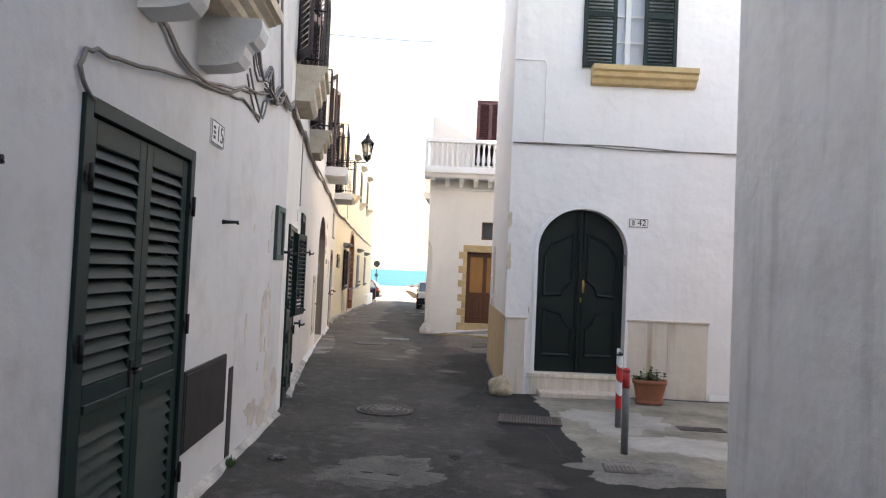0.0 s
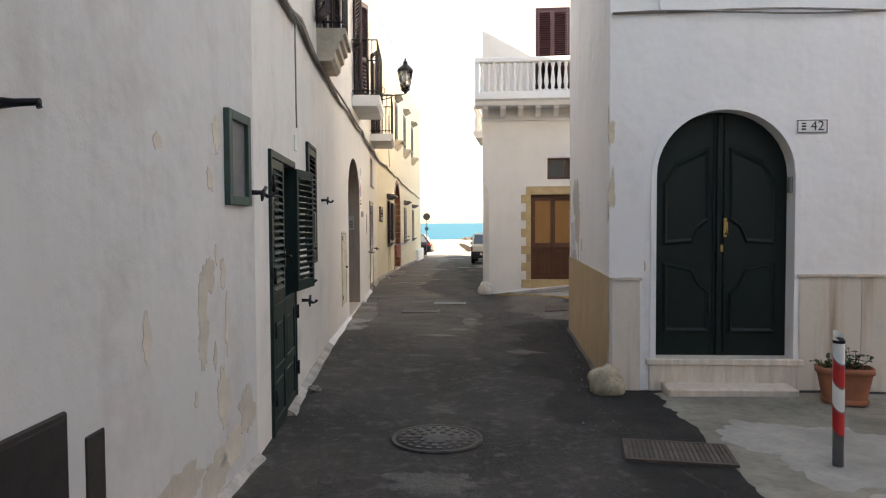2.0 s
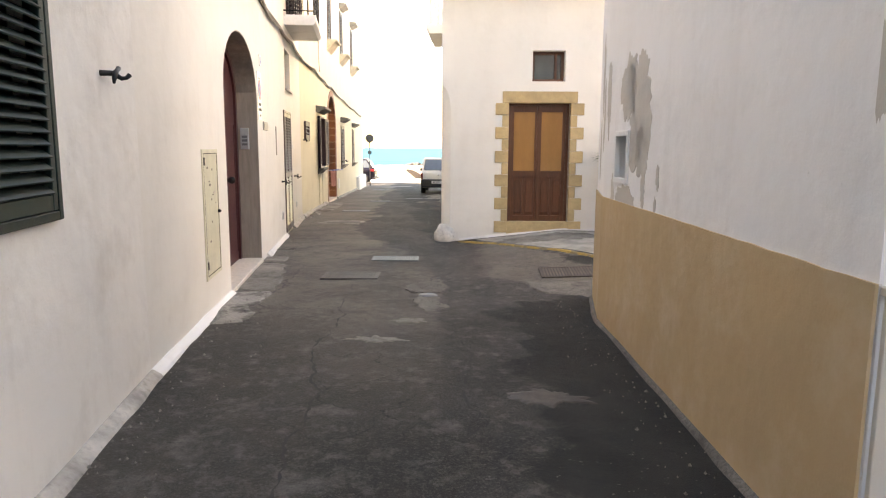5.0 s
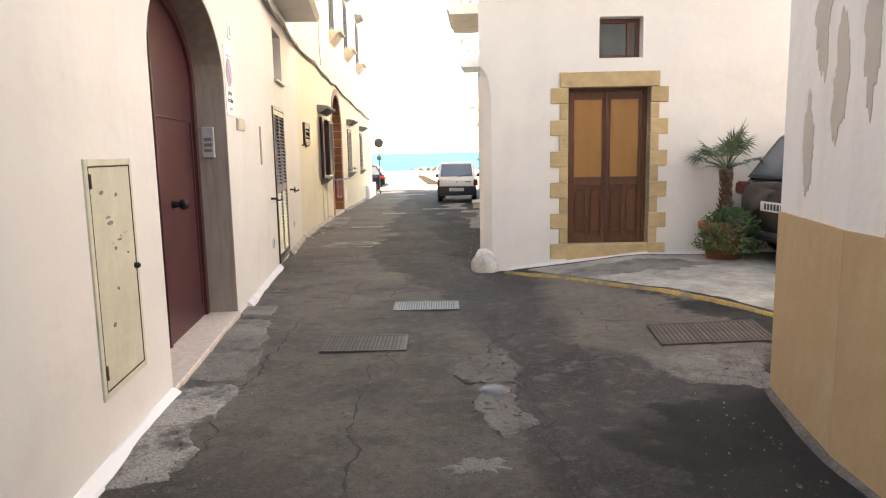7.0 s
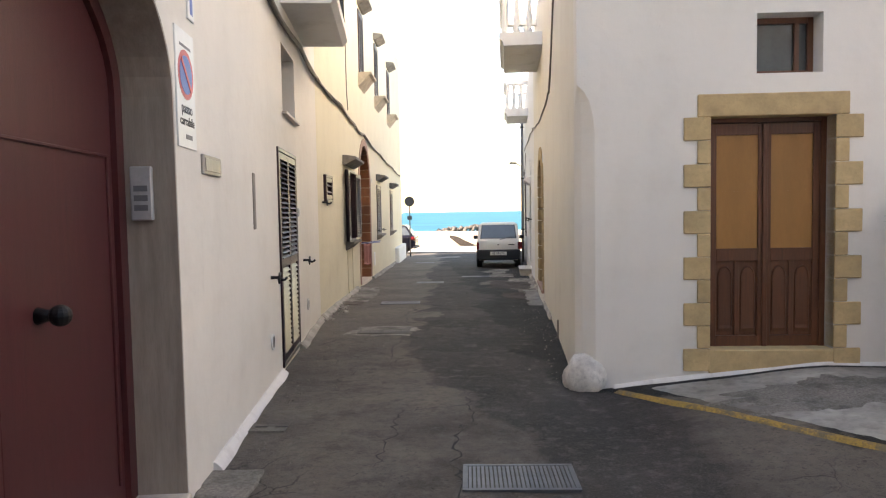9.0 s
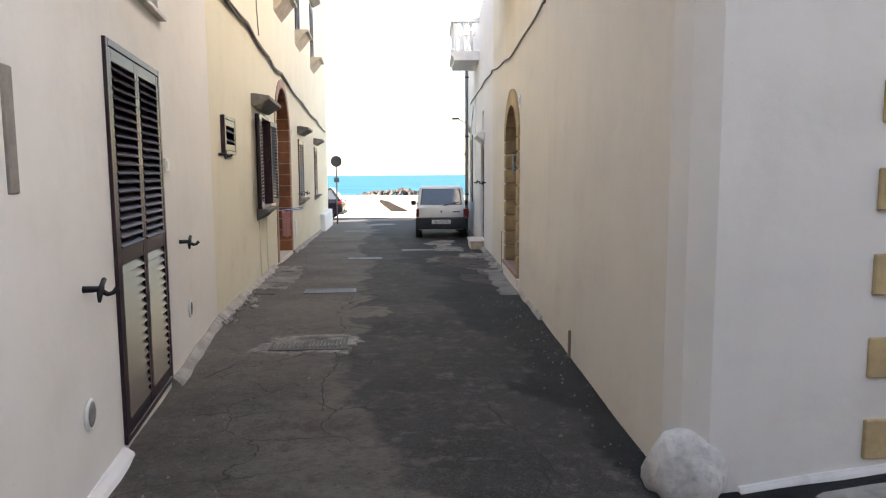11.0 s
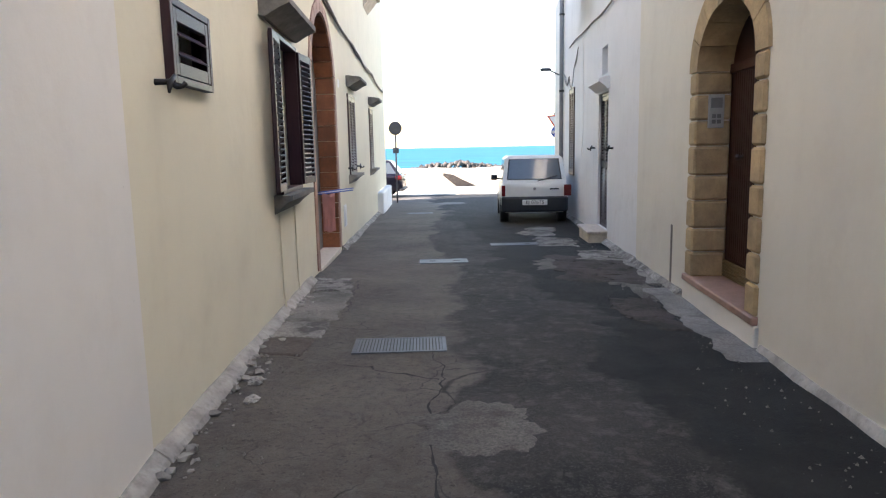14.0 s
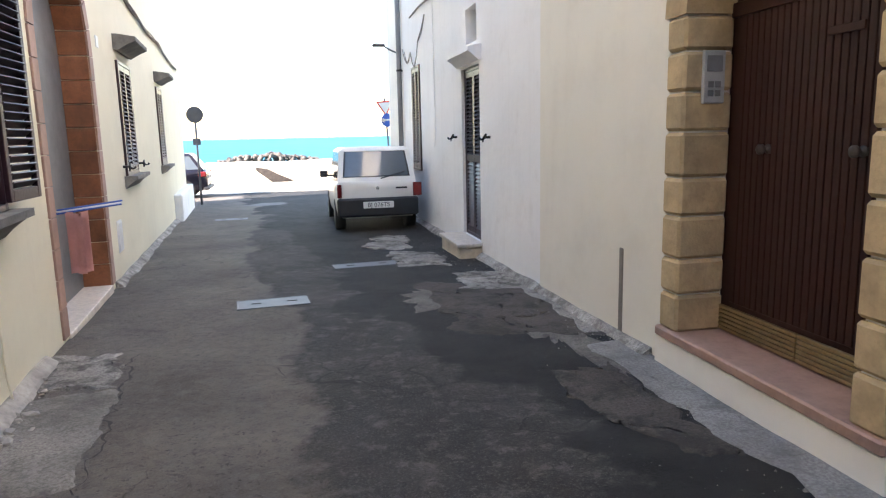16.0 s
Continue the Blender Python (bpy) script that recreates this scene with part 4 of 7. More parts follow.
def dado_panels():
    for a, b, top in ((0.02, 0.29, 0.90), (H42F.at_x(2.72), H42F.at_x(3.86), 0.93)):
        t = thing("marble_dado", H42F.m(a, -0.3, 0), "streaked travertine dado panel with a capping strip", "wall panel", "travertine panels by the arched door")
        bm = B()
        n = 1 if b - a < 0.5 else 2
        for k in range(n):
            box(bm, (b - a) * k / n + 0.002, (b - a) * (k + 1) / n - 0.002, -0.02, 0.01, 0, top + 0.3 - 0.03, 0.003)
        part("slab", bm, VEINED, t)
        bm = B()
        box(bm, -0.012, b - a + 0.012, -0.035, 0.01, top + 0.27, top + 0.30, 0.004)
        part("capping", bm, MARBLE, t)


dado_panels()


def window_fortytwo():
    s0, s1, z0, z1 = WIN42
    w, h = s1 - s0, z1 - z0
    t = thing("upper_window", H42F.m(s0, z0, 0), "window with open dark green shutters and a honey stone sill", "window")
    part("window_frame", frame_bm(w, h, 0.05, 0.08, 0.14, True), ENAMEL, t)
    bm = B()
    box(bm, 0.05, w - 0.05, 0.15, 0.16, 0.05, h - 0.05)
    part("curtain", bm, CURTAIN, t, "white net curtain behind the glass")
    bm = B()
    box(bm, w / 2 - 0.04, w / 2 + 0.04, 0.09, 0.13, 0.05, h - 0.05, 0.004)
    for z in (0.42, 0.80, 1.18):
        box(bm, 0.05, w / 2 - 0.04, 0.10, 0.12, z, z + 0.022)
        box(bm, w / 2 + 0.04, w - 0.05, 0.10, 0.12, z, z + 0.022)
    part("sash", bm, ENAMEL, t, "white painted sash with glazing bars")
    for k in range(2):
        m = pose(0.0, -0.03, 0.02) if k == 0 else pose(w - 0.47, -0.03, 0.02)
        louvre_leaf(t, 0.47, h - 0.03, GREENDARK, m, [(0.08, 0.72, "slats"), (0.80, h - 0.12, "slats")], pitch=0.05, name="shutter", label="dark green shutter half open")
    bm = B()
    sweep_x(bm, [(0.1, 0.02), (-0.19, 0.02), (-0.19, -0.05), (-0.15, -0.07), (-0.15, -0.13), (-0.10, -0.16), (-0.08, -0.22), (0.02, -0.25), (0.1, -0.25)], 0.13, w + 0.28)
    part("window_sill", bm, LIMESTONE, t, "moulded honey-coloured stone sill")
    return t


window_fortytwo()


def niche_box():
    s0, s1, z0, z1 = NICHE
    t = thing("meter_niche", H42S.m(s0, z0, 0), "empty meter niche with a white frame in peeling plaster", "niche")
    part("surround", frame_bm(s1 - s0 + 0.06, z1 - z0 + 0.06, 0.04, -0.02, 0.02, True), WHITEWASH, t, "", pose(-0.03, 0, -0.03))
    bm = B()
    box(bm, 0, s1 - s0, 0.14, 0.16, 0, z1 - z0)
    part("niche_back", bm, GREYPAINT, t)


niche_box()


def ochre_dado(w):
    bm = B()
    n = 26
    top = [0.905 + 0.006 * noise.noise((i * 0.9, w.length, 0)) for i in range(n + 1)]
    pts = [(0, -0.9), (w.length, -0.9)] + [(w.length * (1 - i / n), top[i]) for i in range(n + 1)]
    prism(bm, pts, -0.012, 0.01)
    solid("dado", bm, OCHRE, w.m(), "ochre painted lower wall band, patchy", "dado", kind="structure")


ochre_dado(H42S)
ochre_dado(H42C)


def flakes(w, spots, material, label):
    for i, (s, z, rx, rz) in enumerate(spots):
        bm = B()
        blob_patch(bm, rx * 1.15, rz * 1.1, int(s * 97 + z * 31 + i), 0.62)
        solid("plaster_flake", bm, material, w.m(s, z), label, "bare patch", kind="structure")


fs = H42S.at_y
flakes(H42S, [(fs(12.32), 1.62, 0.27, 0.36), (fs(12.62), 1.78, 0.22, 0.22), (fs(12.20), 1.28, 0.13, 0.14), (fs(13.24), 1.74, 0.05, 0.26), (fs(13.02), 0.93, 0.045, 0.17), (fs(12.62), 0.96, 0.20, 0.08), (fs(12.80), 0.86, 0.10, 0.10), (fs(12.42), 0.90, 0.05, 0.08), (fs(12.145), 1.02, 0.045, 0.10), (fs(11.81), 1.14, 0.025, 0.07), (fs(11.85), 0.94, 0.02, 0.055), (fs(11.87), 0.66, 0.02, 0.05), (fs(12.78), 0.73, 0.05, 0.04), (fs(11.2), 0.45, 0.02, 0.03), (H42S.length - 0.08, 1.55, 0.06, 0.13), (H42S.length - 0.05, 2.35, 0.05, 0.16)], BARE, "patch of bare grey render where the paint has peeled")
flakes(H42C, [(0.55, 1.95, 0.10, 0.30), (0.80, 1.60, 0.08, 0.26), (0.42, 1.28, 0.06, 0.20)], BARE, "patch of bare grey render where the paint has peeled")
flakes(H42F, [(0.17, 1.25, 0.035, 0.12), (0.25, 1.01, 0.075, 0.10), (0.02, 1.72, 0.025, 0.16), (0.015, 2.25, 0.03, 0.10)], PALESTONE, "chip in the white paint showing sandy plaster")
f1 = L1.at_y
flakes(L1, [(f1(6.664), 1.25, 0.02, 0.05), (f1(6.53), 1.15, 0.08, 0.09), (f1(6.46), 1, 0.05, 0.14), (f1(6.76), 1.15, 0.04, 0.08), (f1(6.81), 0.86, 0.025, 0.15), (f1(6.45), 0.82, 0.06, 0.13), (f1(6.73), 0.45, 0.08, 0.16), (f1(7.15), 0.26, 0.12, 0.13), (f1(6.9), 0.12, 0.16, 0.1), (f1(6.35), 0.53, 0.02, 0.04), (f1(6.58), 1.66, 0.035, 0.05), (f1(6.7), 1.92, 0.05, 0.09), (f1(5.83), 0.93, 0.035, 0.1), (f1(6.62), 0.7, 0.02, 0.07), (f1(5.965), 1.79, 0.035, 0.03), (f1(6.61), 1.65, 0.02, 0.04), (f1(6.2), 0.15, 0.2, 0.1), (f1(6.6), 0.05, 0.14, 0.1)], SANDYBARE, "scuffed patch of bare sandy plaster")


# ---- the brown door house ----
def brown_door():
    s0, s1, z0, z1 = BD
    w, h = s1 - s0, z1 - z0
    t = thing("wooden_door", BF.m(s0, z0, 0), "varnished brown double door with blond upper panels, shut", "door")
    part("door_frame", frame_bm(w, h, 0.05, 0.14, 0.20), WALNUT, t)
    lw = (w - 0.10) / 2
    for k in range(2):
        bm = B()
        st = 0.055
        y0, y1 = 0.155, 0.195
        box(bm, 0, st, y0, y1, 0, h - 0.055, 0.003)
        box(bm, lw - st, lw, y0, y1, 0, h - 0.055, 0.003)
        for a, b in ((0, 0.10), (0.76, 0.87), (h - 0.155, h - 0.055)):
            box(bm, st, lw - st, y0, y1, a, b, 0.003)
        box(bm, st, lw - st, 0.175, 0.19, 0.1, 0.76)
        box(bm, lw / 2 - 0.02, lw / 2 + 0.02, y0 + 0.004, y1, 0.1, 0.76, 0.002)
        leaf = part("leaf", bm, WALNUT, t, "", pose(0.05 + k * lw, 0, 0))
        bm = B()
        box(bm, st, lw - st, 0.170, 0.185, 0.87, h - 0.155)
        box(bm, st, lw - st, 0.166, 0.172, 1.37, 1.40)
        part("upper_panel", bm, AMBER, leaf, "blond varnished board")
        for j in range(2):
            bm = B()
            a, b = (st + 0.015, lw / 2 - 0.035) if j == 0 else (lw / 2 + 0.035, lw - st - 0.015)
            raised(bm, arch_outline(a, b, 0.13, 0.62, 0.72, 8), 0.175, 0.010)
            part("lower_panel", bm, WALNUT, leaf)
    bm = B()
    box(bm, w / 2 - 0.022, w / 2 + 0.022, 0.138, 0.16, 0.0, h - 0.06, 0.005)
    part("cover_strip", bm, WALNUT, t)
    bm = B()
    box(bm, -0.01, w + 0.01, -0.012, 0.25, -0.22, 0.006, 0.01)
    part("threshold", bm, LIMESTONE, t, "honey limestone threshold")
    # near-black sheet for the unlit room behind the leaves
    bm = B()
    box(bm, 0, w, 0.24, 0.26, 0, h)
    part("backing", bm, UNLITROOM, t)
    return t


brown_door()


def quoin_surround(s0, s1, z0, z1, count, name_label):
    t = thing("stone_surround", BF.m(0, 0, 0), name_label, "door surround")
    step = (z1 - z0) / count
    for i in range(count):
        long = i % 2 == 0
        width = 0.225 if long else 0.11
        for k in range(2):
            bm = B()
            if k == 0:
                box(bm, s0 - width, s0, -0.018, 0.14, z1 - step * (i + 1) + 0.002, z1 - step * i - 0.002, 0.006)
            else:
                box(bm, s1, s1 + width, -0.018, 0.14, z1 - step * (i + 1) + 0.002, z1 - step * i - 0.002, 0.006)
            part("stone_block", bm, LIMESTONE, t)
    bm = B()
    box(bm, s0 - 0.11, s1 + 0.11, -0.020, 0.14, z1, z1 + 0.19, 0.008)
    part("lintel", bm, LIMESTONE, t, "single honey limestone lintel")


quoin_surround(BD[0], BD[1], -0.12, 2.06, 11, "honey limestone toothed surround of the brown door")


def quoin_door_far():
    s0, s1, z0, z1 = BF.at_x(4.75), BF.at_x(5.6), 0.1, 2.1
    bm = B()
    box(bm, s0, s1, -0.004, 0.02, z0, z1)
    solid("wooden_door", bm, WALNUT, BF.m(), "brown wooden door further along the side street", "door")
    quoin_surround(s0, s1, 0.0, z1, 11, "honey limestone toothed surround of a further door")


quoin_door_far()


def small_brown_window():
    s0, s1, z0, z1 = BW
    w, h = s1 - s0, z1 - z0
    t = thing("small_window", BF.m(s0, z0, 0), "small deep-set window with a brown wooden frame", "window")
    part("window_frame", frame_bm(w, h, 0.05, 0.17, 0.22, True), WALNUT, t)
    bm = B()
    box(bm, w - 0.16, w - 0.12, 0.17, 0.22, 0.05, h - 0.05)
    part("mullion", bm, WALNUT, t)
    bm = B()
    box(bm, 0.05, w - 0.05, 0.20, 0.21, 0.05, h - 0.05)
    part("pane", bm, WINGLASS, t)


small_brown_window()
shuttered_window("upper_window", BF, BU, BROWNSHUT, "tall closed dark brown shutters on the upper floor", out=-0.02)


def guard_stone(cx, cy, r, h, material, label, seed):
    """A rounded boulder that guards a house corner."""
    bm = B()
    bmesh.ops.create_icosphere(bm, subdivisions=3, radius=1)
    for v in bm.verts:
        k = 1 + 0.20 * noise.noise(v.co * 1.3 + Vector((seed, 0, 0))) + 0.13 * noise.noise(v.co * 3.0) + 0.035 * noise.noise(v.co * 9)
        v.co = Vector((v.co.x * r * k, v.co.y * r * k, v.co.z * h * k * 0.62 + h * 0.36))
    for f in bm.faces:
        f.smooth = True
    return solid("guard_stone", bm, material, Matrix.Translation((cx, cy, ground_z(cx, cy) - 0.02)), label, "stone")


guard_stone(0.96, 9.40, 0.165, 0.27, GUARDSTONE, "rounded weathered guard stone at the house corner", 3)
guard_stone(-0.20, 19.12, 0.175, 0.32, LIMESTONED, "whitewashed rounded guard stone at the house corner", 8)


# ---- arched doors along the lane ----
def red_door():
    s0, s1, z0, z1 = ARCH
    w, h, sp = s1 - s0, z1 - z0, 1.92 - z0
    t = thing("arched_door", L3.m(s0, z0, 0), "wide maroon arched door set deep in a cream wall, shut", "door")
    bm = B()
    prism(bm, arch_outline(0.0, w, 0.0, sp, h, 30), 0.29, 0.33)
    leaf = part("leaf", bm, REDDOOR, t)
    bm = B()
    arch_ring(bm, 0.10, w - 0.10, 0.0, sp, h - 0.10, 0.10, 0.26, 0.30)
    part("door_frame", bm, REDDOOR, t)
    for a, b in ((0.14, w * 0.42), (w * 0.46, w - 0.16)):
        bm = B()
        for p in ((a, a + 0.015, 0.12, 1.8), (b - 0.015, b, 0.12, 1.8), (a, b, 1.785, 1.8)):
            box(bm, p[0], p[1], 0.278, 0.292, p[2], p[3], 0.003)
        part("moulding", bm, REDDOOR, leaf)
    bm = B()
    box(bm, w * 0.435, w * 0.455, 0.272, 0.292, 0.0, h - 0.12, 0.004)
    part("cover_strip", bm, REDDOOR, t)
    bm = B()
    bmesh.ops.create_uvsphere(bm, u_segments=14, v_segments=10, radius=0.045, matrix=Matrix.Translation((w * 0.60, 0.20, 1.10)))
    tube(bm, [(w * 0.60, 0.29, 1.10), (w * 0.60, 0.22, 1.10)], [0.035, 0.018], 10)
    part("knob", bm, IRON, t, "round black door knob")
    bm = B()
    arch_ring(bm, 0.012, w - 0.012, 0.0, sp, h - 0.012, 0.011, 0.003, 0.26)
    part("jamb_lining", bm, GREYMARBLE, t, "grey-brown travertine lining of the jambs and arch")
    bm = B()
    box(bm, 0.0, w, -0.02, 0.30, -0.06, 0.004, 0.008)
    part("threshold", bm, MARBLE, t, "travertine threshold")
    bm = B()
    box(bm, w - 0.045, w - 0.012, 0.115, 0.225, 1.47, 1.75, 0.006)
    ic = part("intercom", bm, PALESTEEL, t, "brushed steel intercom")
    for z in (1.52, 1.57, 1.62):
        bm = B()
        box(bm, w - 0.050, w - 0.046, 0.135, 0.205, z, z + 0.03)
        part("button", bm, GREYPAINT, ic)


red_door()


def tile_arch_door():
    s0, s1, z0, z1 = ADOOR
    w, h, sp = s1 - s0, z1 - z0, 1.95 - z0
    t = thing("arched_door", L6.m(s0, z0, 0), "arched doorway lined with brown clinker tiles, pale door within", "door")
    bm = B()
    prism(bm, arch_outline(0.0, w, 0.0, sp, h, 26), 0.26, 0.30)
    part("leaf", bm, GREYPAINT, t, "pale grey metal door")
    n = 10
    for side in (0, 1):
        for i in range(n):
            za, zb = sp * i / n + 0.003, sp * (i + 1) / n - 0.003
            bm = B()
            a, b = (-0.16, 0.0) if side == 0 else (w, w + 0.16)
            box(bm, a, b, -0.018, 0.05, za, zb, 0.004)
            part("trim_tile", bm, ROSESTONE, t)
            bm = B()
            a, b = (0.0, 0.018) if side == 0 else (w - 0.018, w)
            box(bm, a, b, 0.0, 0.26, za, zb, 0.004)
            part("clinker_tile", bm, TERRATILE, t)
    k = 13
    for i in range(k):
        a0, a1 = math.pi * i / k + 0.006, math.pi * (i + 1) / k - 0.006
        c, r, rise = w / 2, w / 2, h - sp
        bm = B()
        prism(bm, [(c + r * math.cos(a0), sp + rise * math.sin(a0)), (c + (r + 0.16) * math.cos(a0), sp + (rise + 0.16) * math.sin(a0)), (c + (r + 0.16) * math.cos(a1), sp + (rise + 0.16) * math.sin(a1)), (c + r * math.cos(a1), sp + rise * math.sin(a1))], -0.018, 0.05)
        part("trim_tile", bm, ROSESTONE, t)
        bm = B()
        prism(bm, [(c + (r - 0.018) * math.cos(a0), sp + (rise - 0.018) * math.sin(a0)), (c + r * math.cos(a0), sp + rise * math.sin(a0)), (c + r * math.cos(a1), sp + rise * math.sin(a1)), (c + (r - 0.018) * math.cos(a1), sp + (rise - 0.018) * math.sin(a1))], 0.0, 0.26)
        part("clinker_tile", bm, TERRATILE, t)
    bm = B()
    box(bm, 0.02, w - 0.02, -0.02, 0.28, -0.10, 0.008, 0.006)
    part("threshold", bm, MARBLE, t, "pale stone threshold")


tile_arch_door()


def drying_rack():
    s = L6.at_y(29.0)
    t = thing("drying_rack", L6.m(s, 0.57, 0), "small wall drying rack with a pink cloth hung on it", "drying rack")
    for i in range(3):
        bm = B()
        tube(bm, [(0.03 * i, 0.0, 0.012 * i), (0.30 + 0.03 * i, -0.42, 0.03 + 0.012 * i)], 0.007, 6)
        part("rod", bm, SIGNBLUE if i != 1 else ENAMEL, t)
    bm = B()
    n = 8
    rows = []
    for j in range(9):
        rows.append([bm.verts.new((0.02 + 0.07 * i / n + 0.012 * math.sin(i * 1.9 + j * 0.4), -0.06 - 0.14 * i / n + 0.02 * math.sin(i * 2.3), -0.06 * j + 0.01 * math.sin(i))) for i in range(n + 1)])
    for a, b in zip(rows, rows[1:]):
        for i in range(n):
            bm.faces.new((a[i], a[i + 1], b[i + 1], b[i])).smooth = True
    bmesh.ops.solidify(bm, geom=bm.faces[:], thickness=0.004)
    part("cloth", bm, PINKCLOTH, t, "pink cloth hanging in folds")


drying_rack()


def stone_arch_door():
    s0, s1, z0, z1 = SARCH
    w, h, sp = s1 - s0, z1 - z0, 1.75 - z0
    t = thing("arched_door", R2.m(s0, z0, 0), "brown grooved metal door in a rusticated tufa arch, shut", "door")
    bm = B()
    prism(bm, arch_outline(0.0, w, 0.0, sp, h, 24), 0.29, 0.32)
    leaf = part("leaf", bm, DOORBROWN, t)
    n = 24
    bm = B()
    box(bm, 0, (w - 0.2) / n - 0.007, 0.280, 0.292, 0.20, sp - 0.02, 0.003)
    me = mesh_of("slat", bm, DOORBROWN)
    for i in range(n):
        part("slat", me, None, leaf, "", pose(0.10 + (w - 0.2) * i / n, 0, 0))
    bm = B()
    box(bm, 0.02, w - 0.02, 0.265, 0.30, sp - 0.02, sp + 0.06, 0.004)
    part("transom", bm, DOORBROWN, t)
    for k in range(2):
        bm = B()
        x = 0.03 + k * (w / 2 - 0.025)
        for j in range(6):
            box(bm, x, x + w / 2 - 0.035, 0.262, 0.285, 0.02 + j * 0.026, 0.040 + j * 0.026, 0.003)
        part("kick_plate", bm, OLDBRASS, t, "ribbed dull brass kick plate")
        bm = B()
        lathe(bm, [(0.030, 0), (0.026, 0.010), (0.012, 0.016), (0.011, 0.035), (0.028, 0.042), (0.030, 0.058), (0.016, 0.07), (0.002, 0.072)], 14)
        part("knob", bm, CASTIRON, t, "round dark metal knob", pose(w * (0.27 + 0.46 * k), 0.285, 1.12, 90, 0, 0))
    bm = B()
    box(bm, w * 0.55, w * 0.55 + 0.22, 0.268, 0.28, sp - 0.22, sp - 0.18, 0.003)
    part("letter_slot", bm, DOORBROWN, t)
    heights = [0, 0.24, 0.46, 0.72, 0.95, 1.22, 1.45, 1.68, sp]
    wl = 0.17
    for side in (0, 1):
        for a, b in zip(heights, heights[1:]):
            bm = B()
            x0, x1 = (-wl, 0.03) if side == 0 else (w - 0.03, w + wl)
            box(bm, x0, x1, -0.028, 0.29, a + 0.006, b - 0.006, 0.018)
            part("stone_block", bm, TUFA, t)
    k = 7
    for i in range(k):
        a0, a1 = math.pi * i / k + 0.008, math.pi * (i + 1) / k - 0.008
        c, r, rise = w / 2, w / 2, h - sp
        bm = B()
        inner = [(c + (r - 0.03) * math.cos(a0 + (a1 - a0) * j / 4), sp + (rise - 0.03) * math.sin(a0 + (a1 - a0) * j / 4)) for j in range(5)]
        outer = [(c + (r + 0.20) * math.cos(a0 + (a1 - a0) * j / 4), sp + (rise + 0.20) * math.sin(a0 + (a1 - a0) * j / 4)) for j in range(5)]
        prism(bm, inner + outer[::-1], -0.028, 0.29)
        part("stone_block", bm, TUFA, t)
    bm = B()
    box(bm, -0.18, w + 0.18, -0.05, 0.30, -0.055, 0.008, 0.010)
    part("threshold", bm, ROSESTONE, t, "rose stone threshold slab")
    bm = B()
    box(bm, -0.20, w + 0.20, -0.035, 0.05, -0.42, -0.055, 0.01)
    part("plinth", bm, CREAM, t, "cream rendered foot under the threshold")
    bm = B()
    box(bm, 0.03, 0.055, 0.08, 0.22, 1.38, 1.68, 0.006)
    ic = part("intercom", bm, PALESTEEL, t, "steel intercom on the stone jamb")
    bm = B()
    box(bm, 0.055, 0.058, 0.10, 0.20, 1.56, 1.65, 0.001)
    part("grille", bm, GREYPAINT, ic)
    for k in range(4):
        bm = B()
        box(bm, 0.055, 0.060, 0.11 + 0.045 * (k % 2), 0.145 + 0.045 * (k % 2), 1.42 + 0.05 * (k // 2), 1.455 + 0.05 * (k // 2), 0.001)
        part("call_button", bm, GREYPAINT, ic)


stone_arch_door()

# front step of the louvred door on the white wall
bm = B()
box(bm, WD[0] - 0.10, WD[1] + 0.05, -0.30, 0.02, -0.75, -0.31, 0.02)
step = solid("door_step", bm, PALESTONE, R3.m(), "stone door step with a pale slab on top", "step")
bm = B()
box(bm, WD[0] - 0.13, WD[1] + 0.08, -0.33, 0.25, -0.31, -0.265, 0.008)
part("step_slab", bm, MARBLE, step, "pale worn slab")


# ---- balconies ----
def iron_railing(t, x0, x1, out, z0, h, spacing=0.115):
    """Rails and bars round three sides of a balcony."""
    for z in (z0 + 0.08, z0 + h):
        bm = B()
        tube(bm, [(x0, 0.0, z), (x0, -out, z), (x1, -out, z), (x1, 0.0, z)], 0.014, 6)
        part("rail", bm, IRON, t)
    bm = B()
    box(bm, -0.008, 0.008, -0.008, 0.008, z0, z0 + h)
    me = mesh_of("bar", bm, IRON)
    n = int((x1 - x0) / spacing)
    for i in range(n + 1):
        part("bar", me, None, t, "", pose(x0 + (x1 - x0) * i / n, -out, 0))
    m = int(out / spacing)
    for i in range(1, m + 1):
        for x in (x0, x1):
            part("bar", me, None, t, "", pose(x, -out * i / (m + 1), 0))


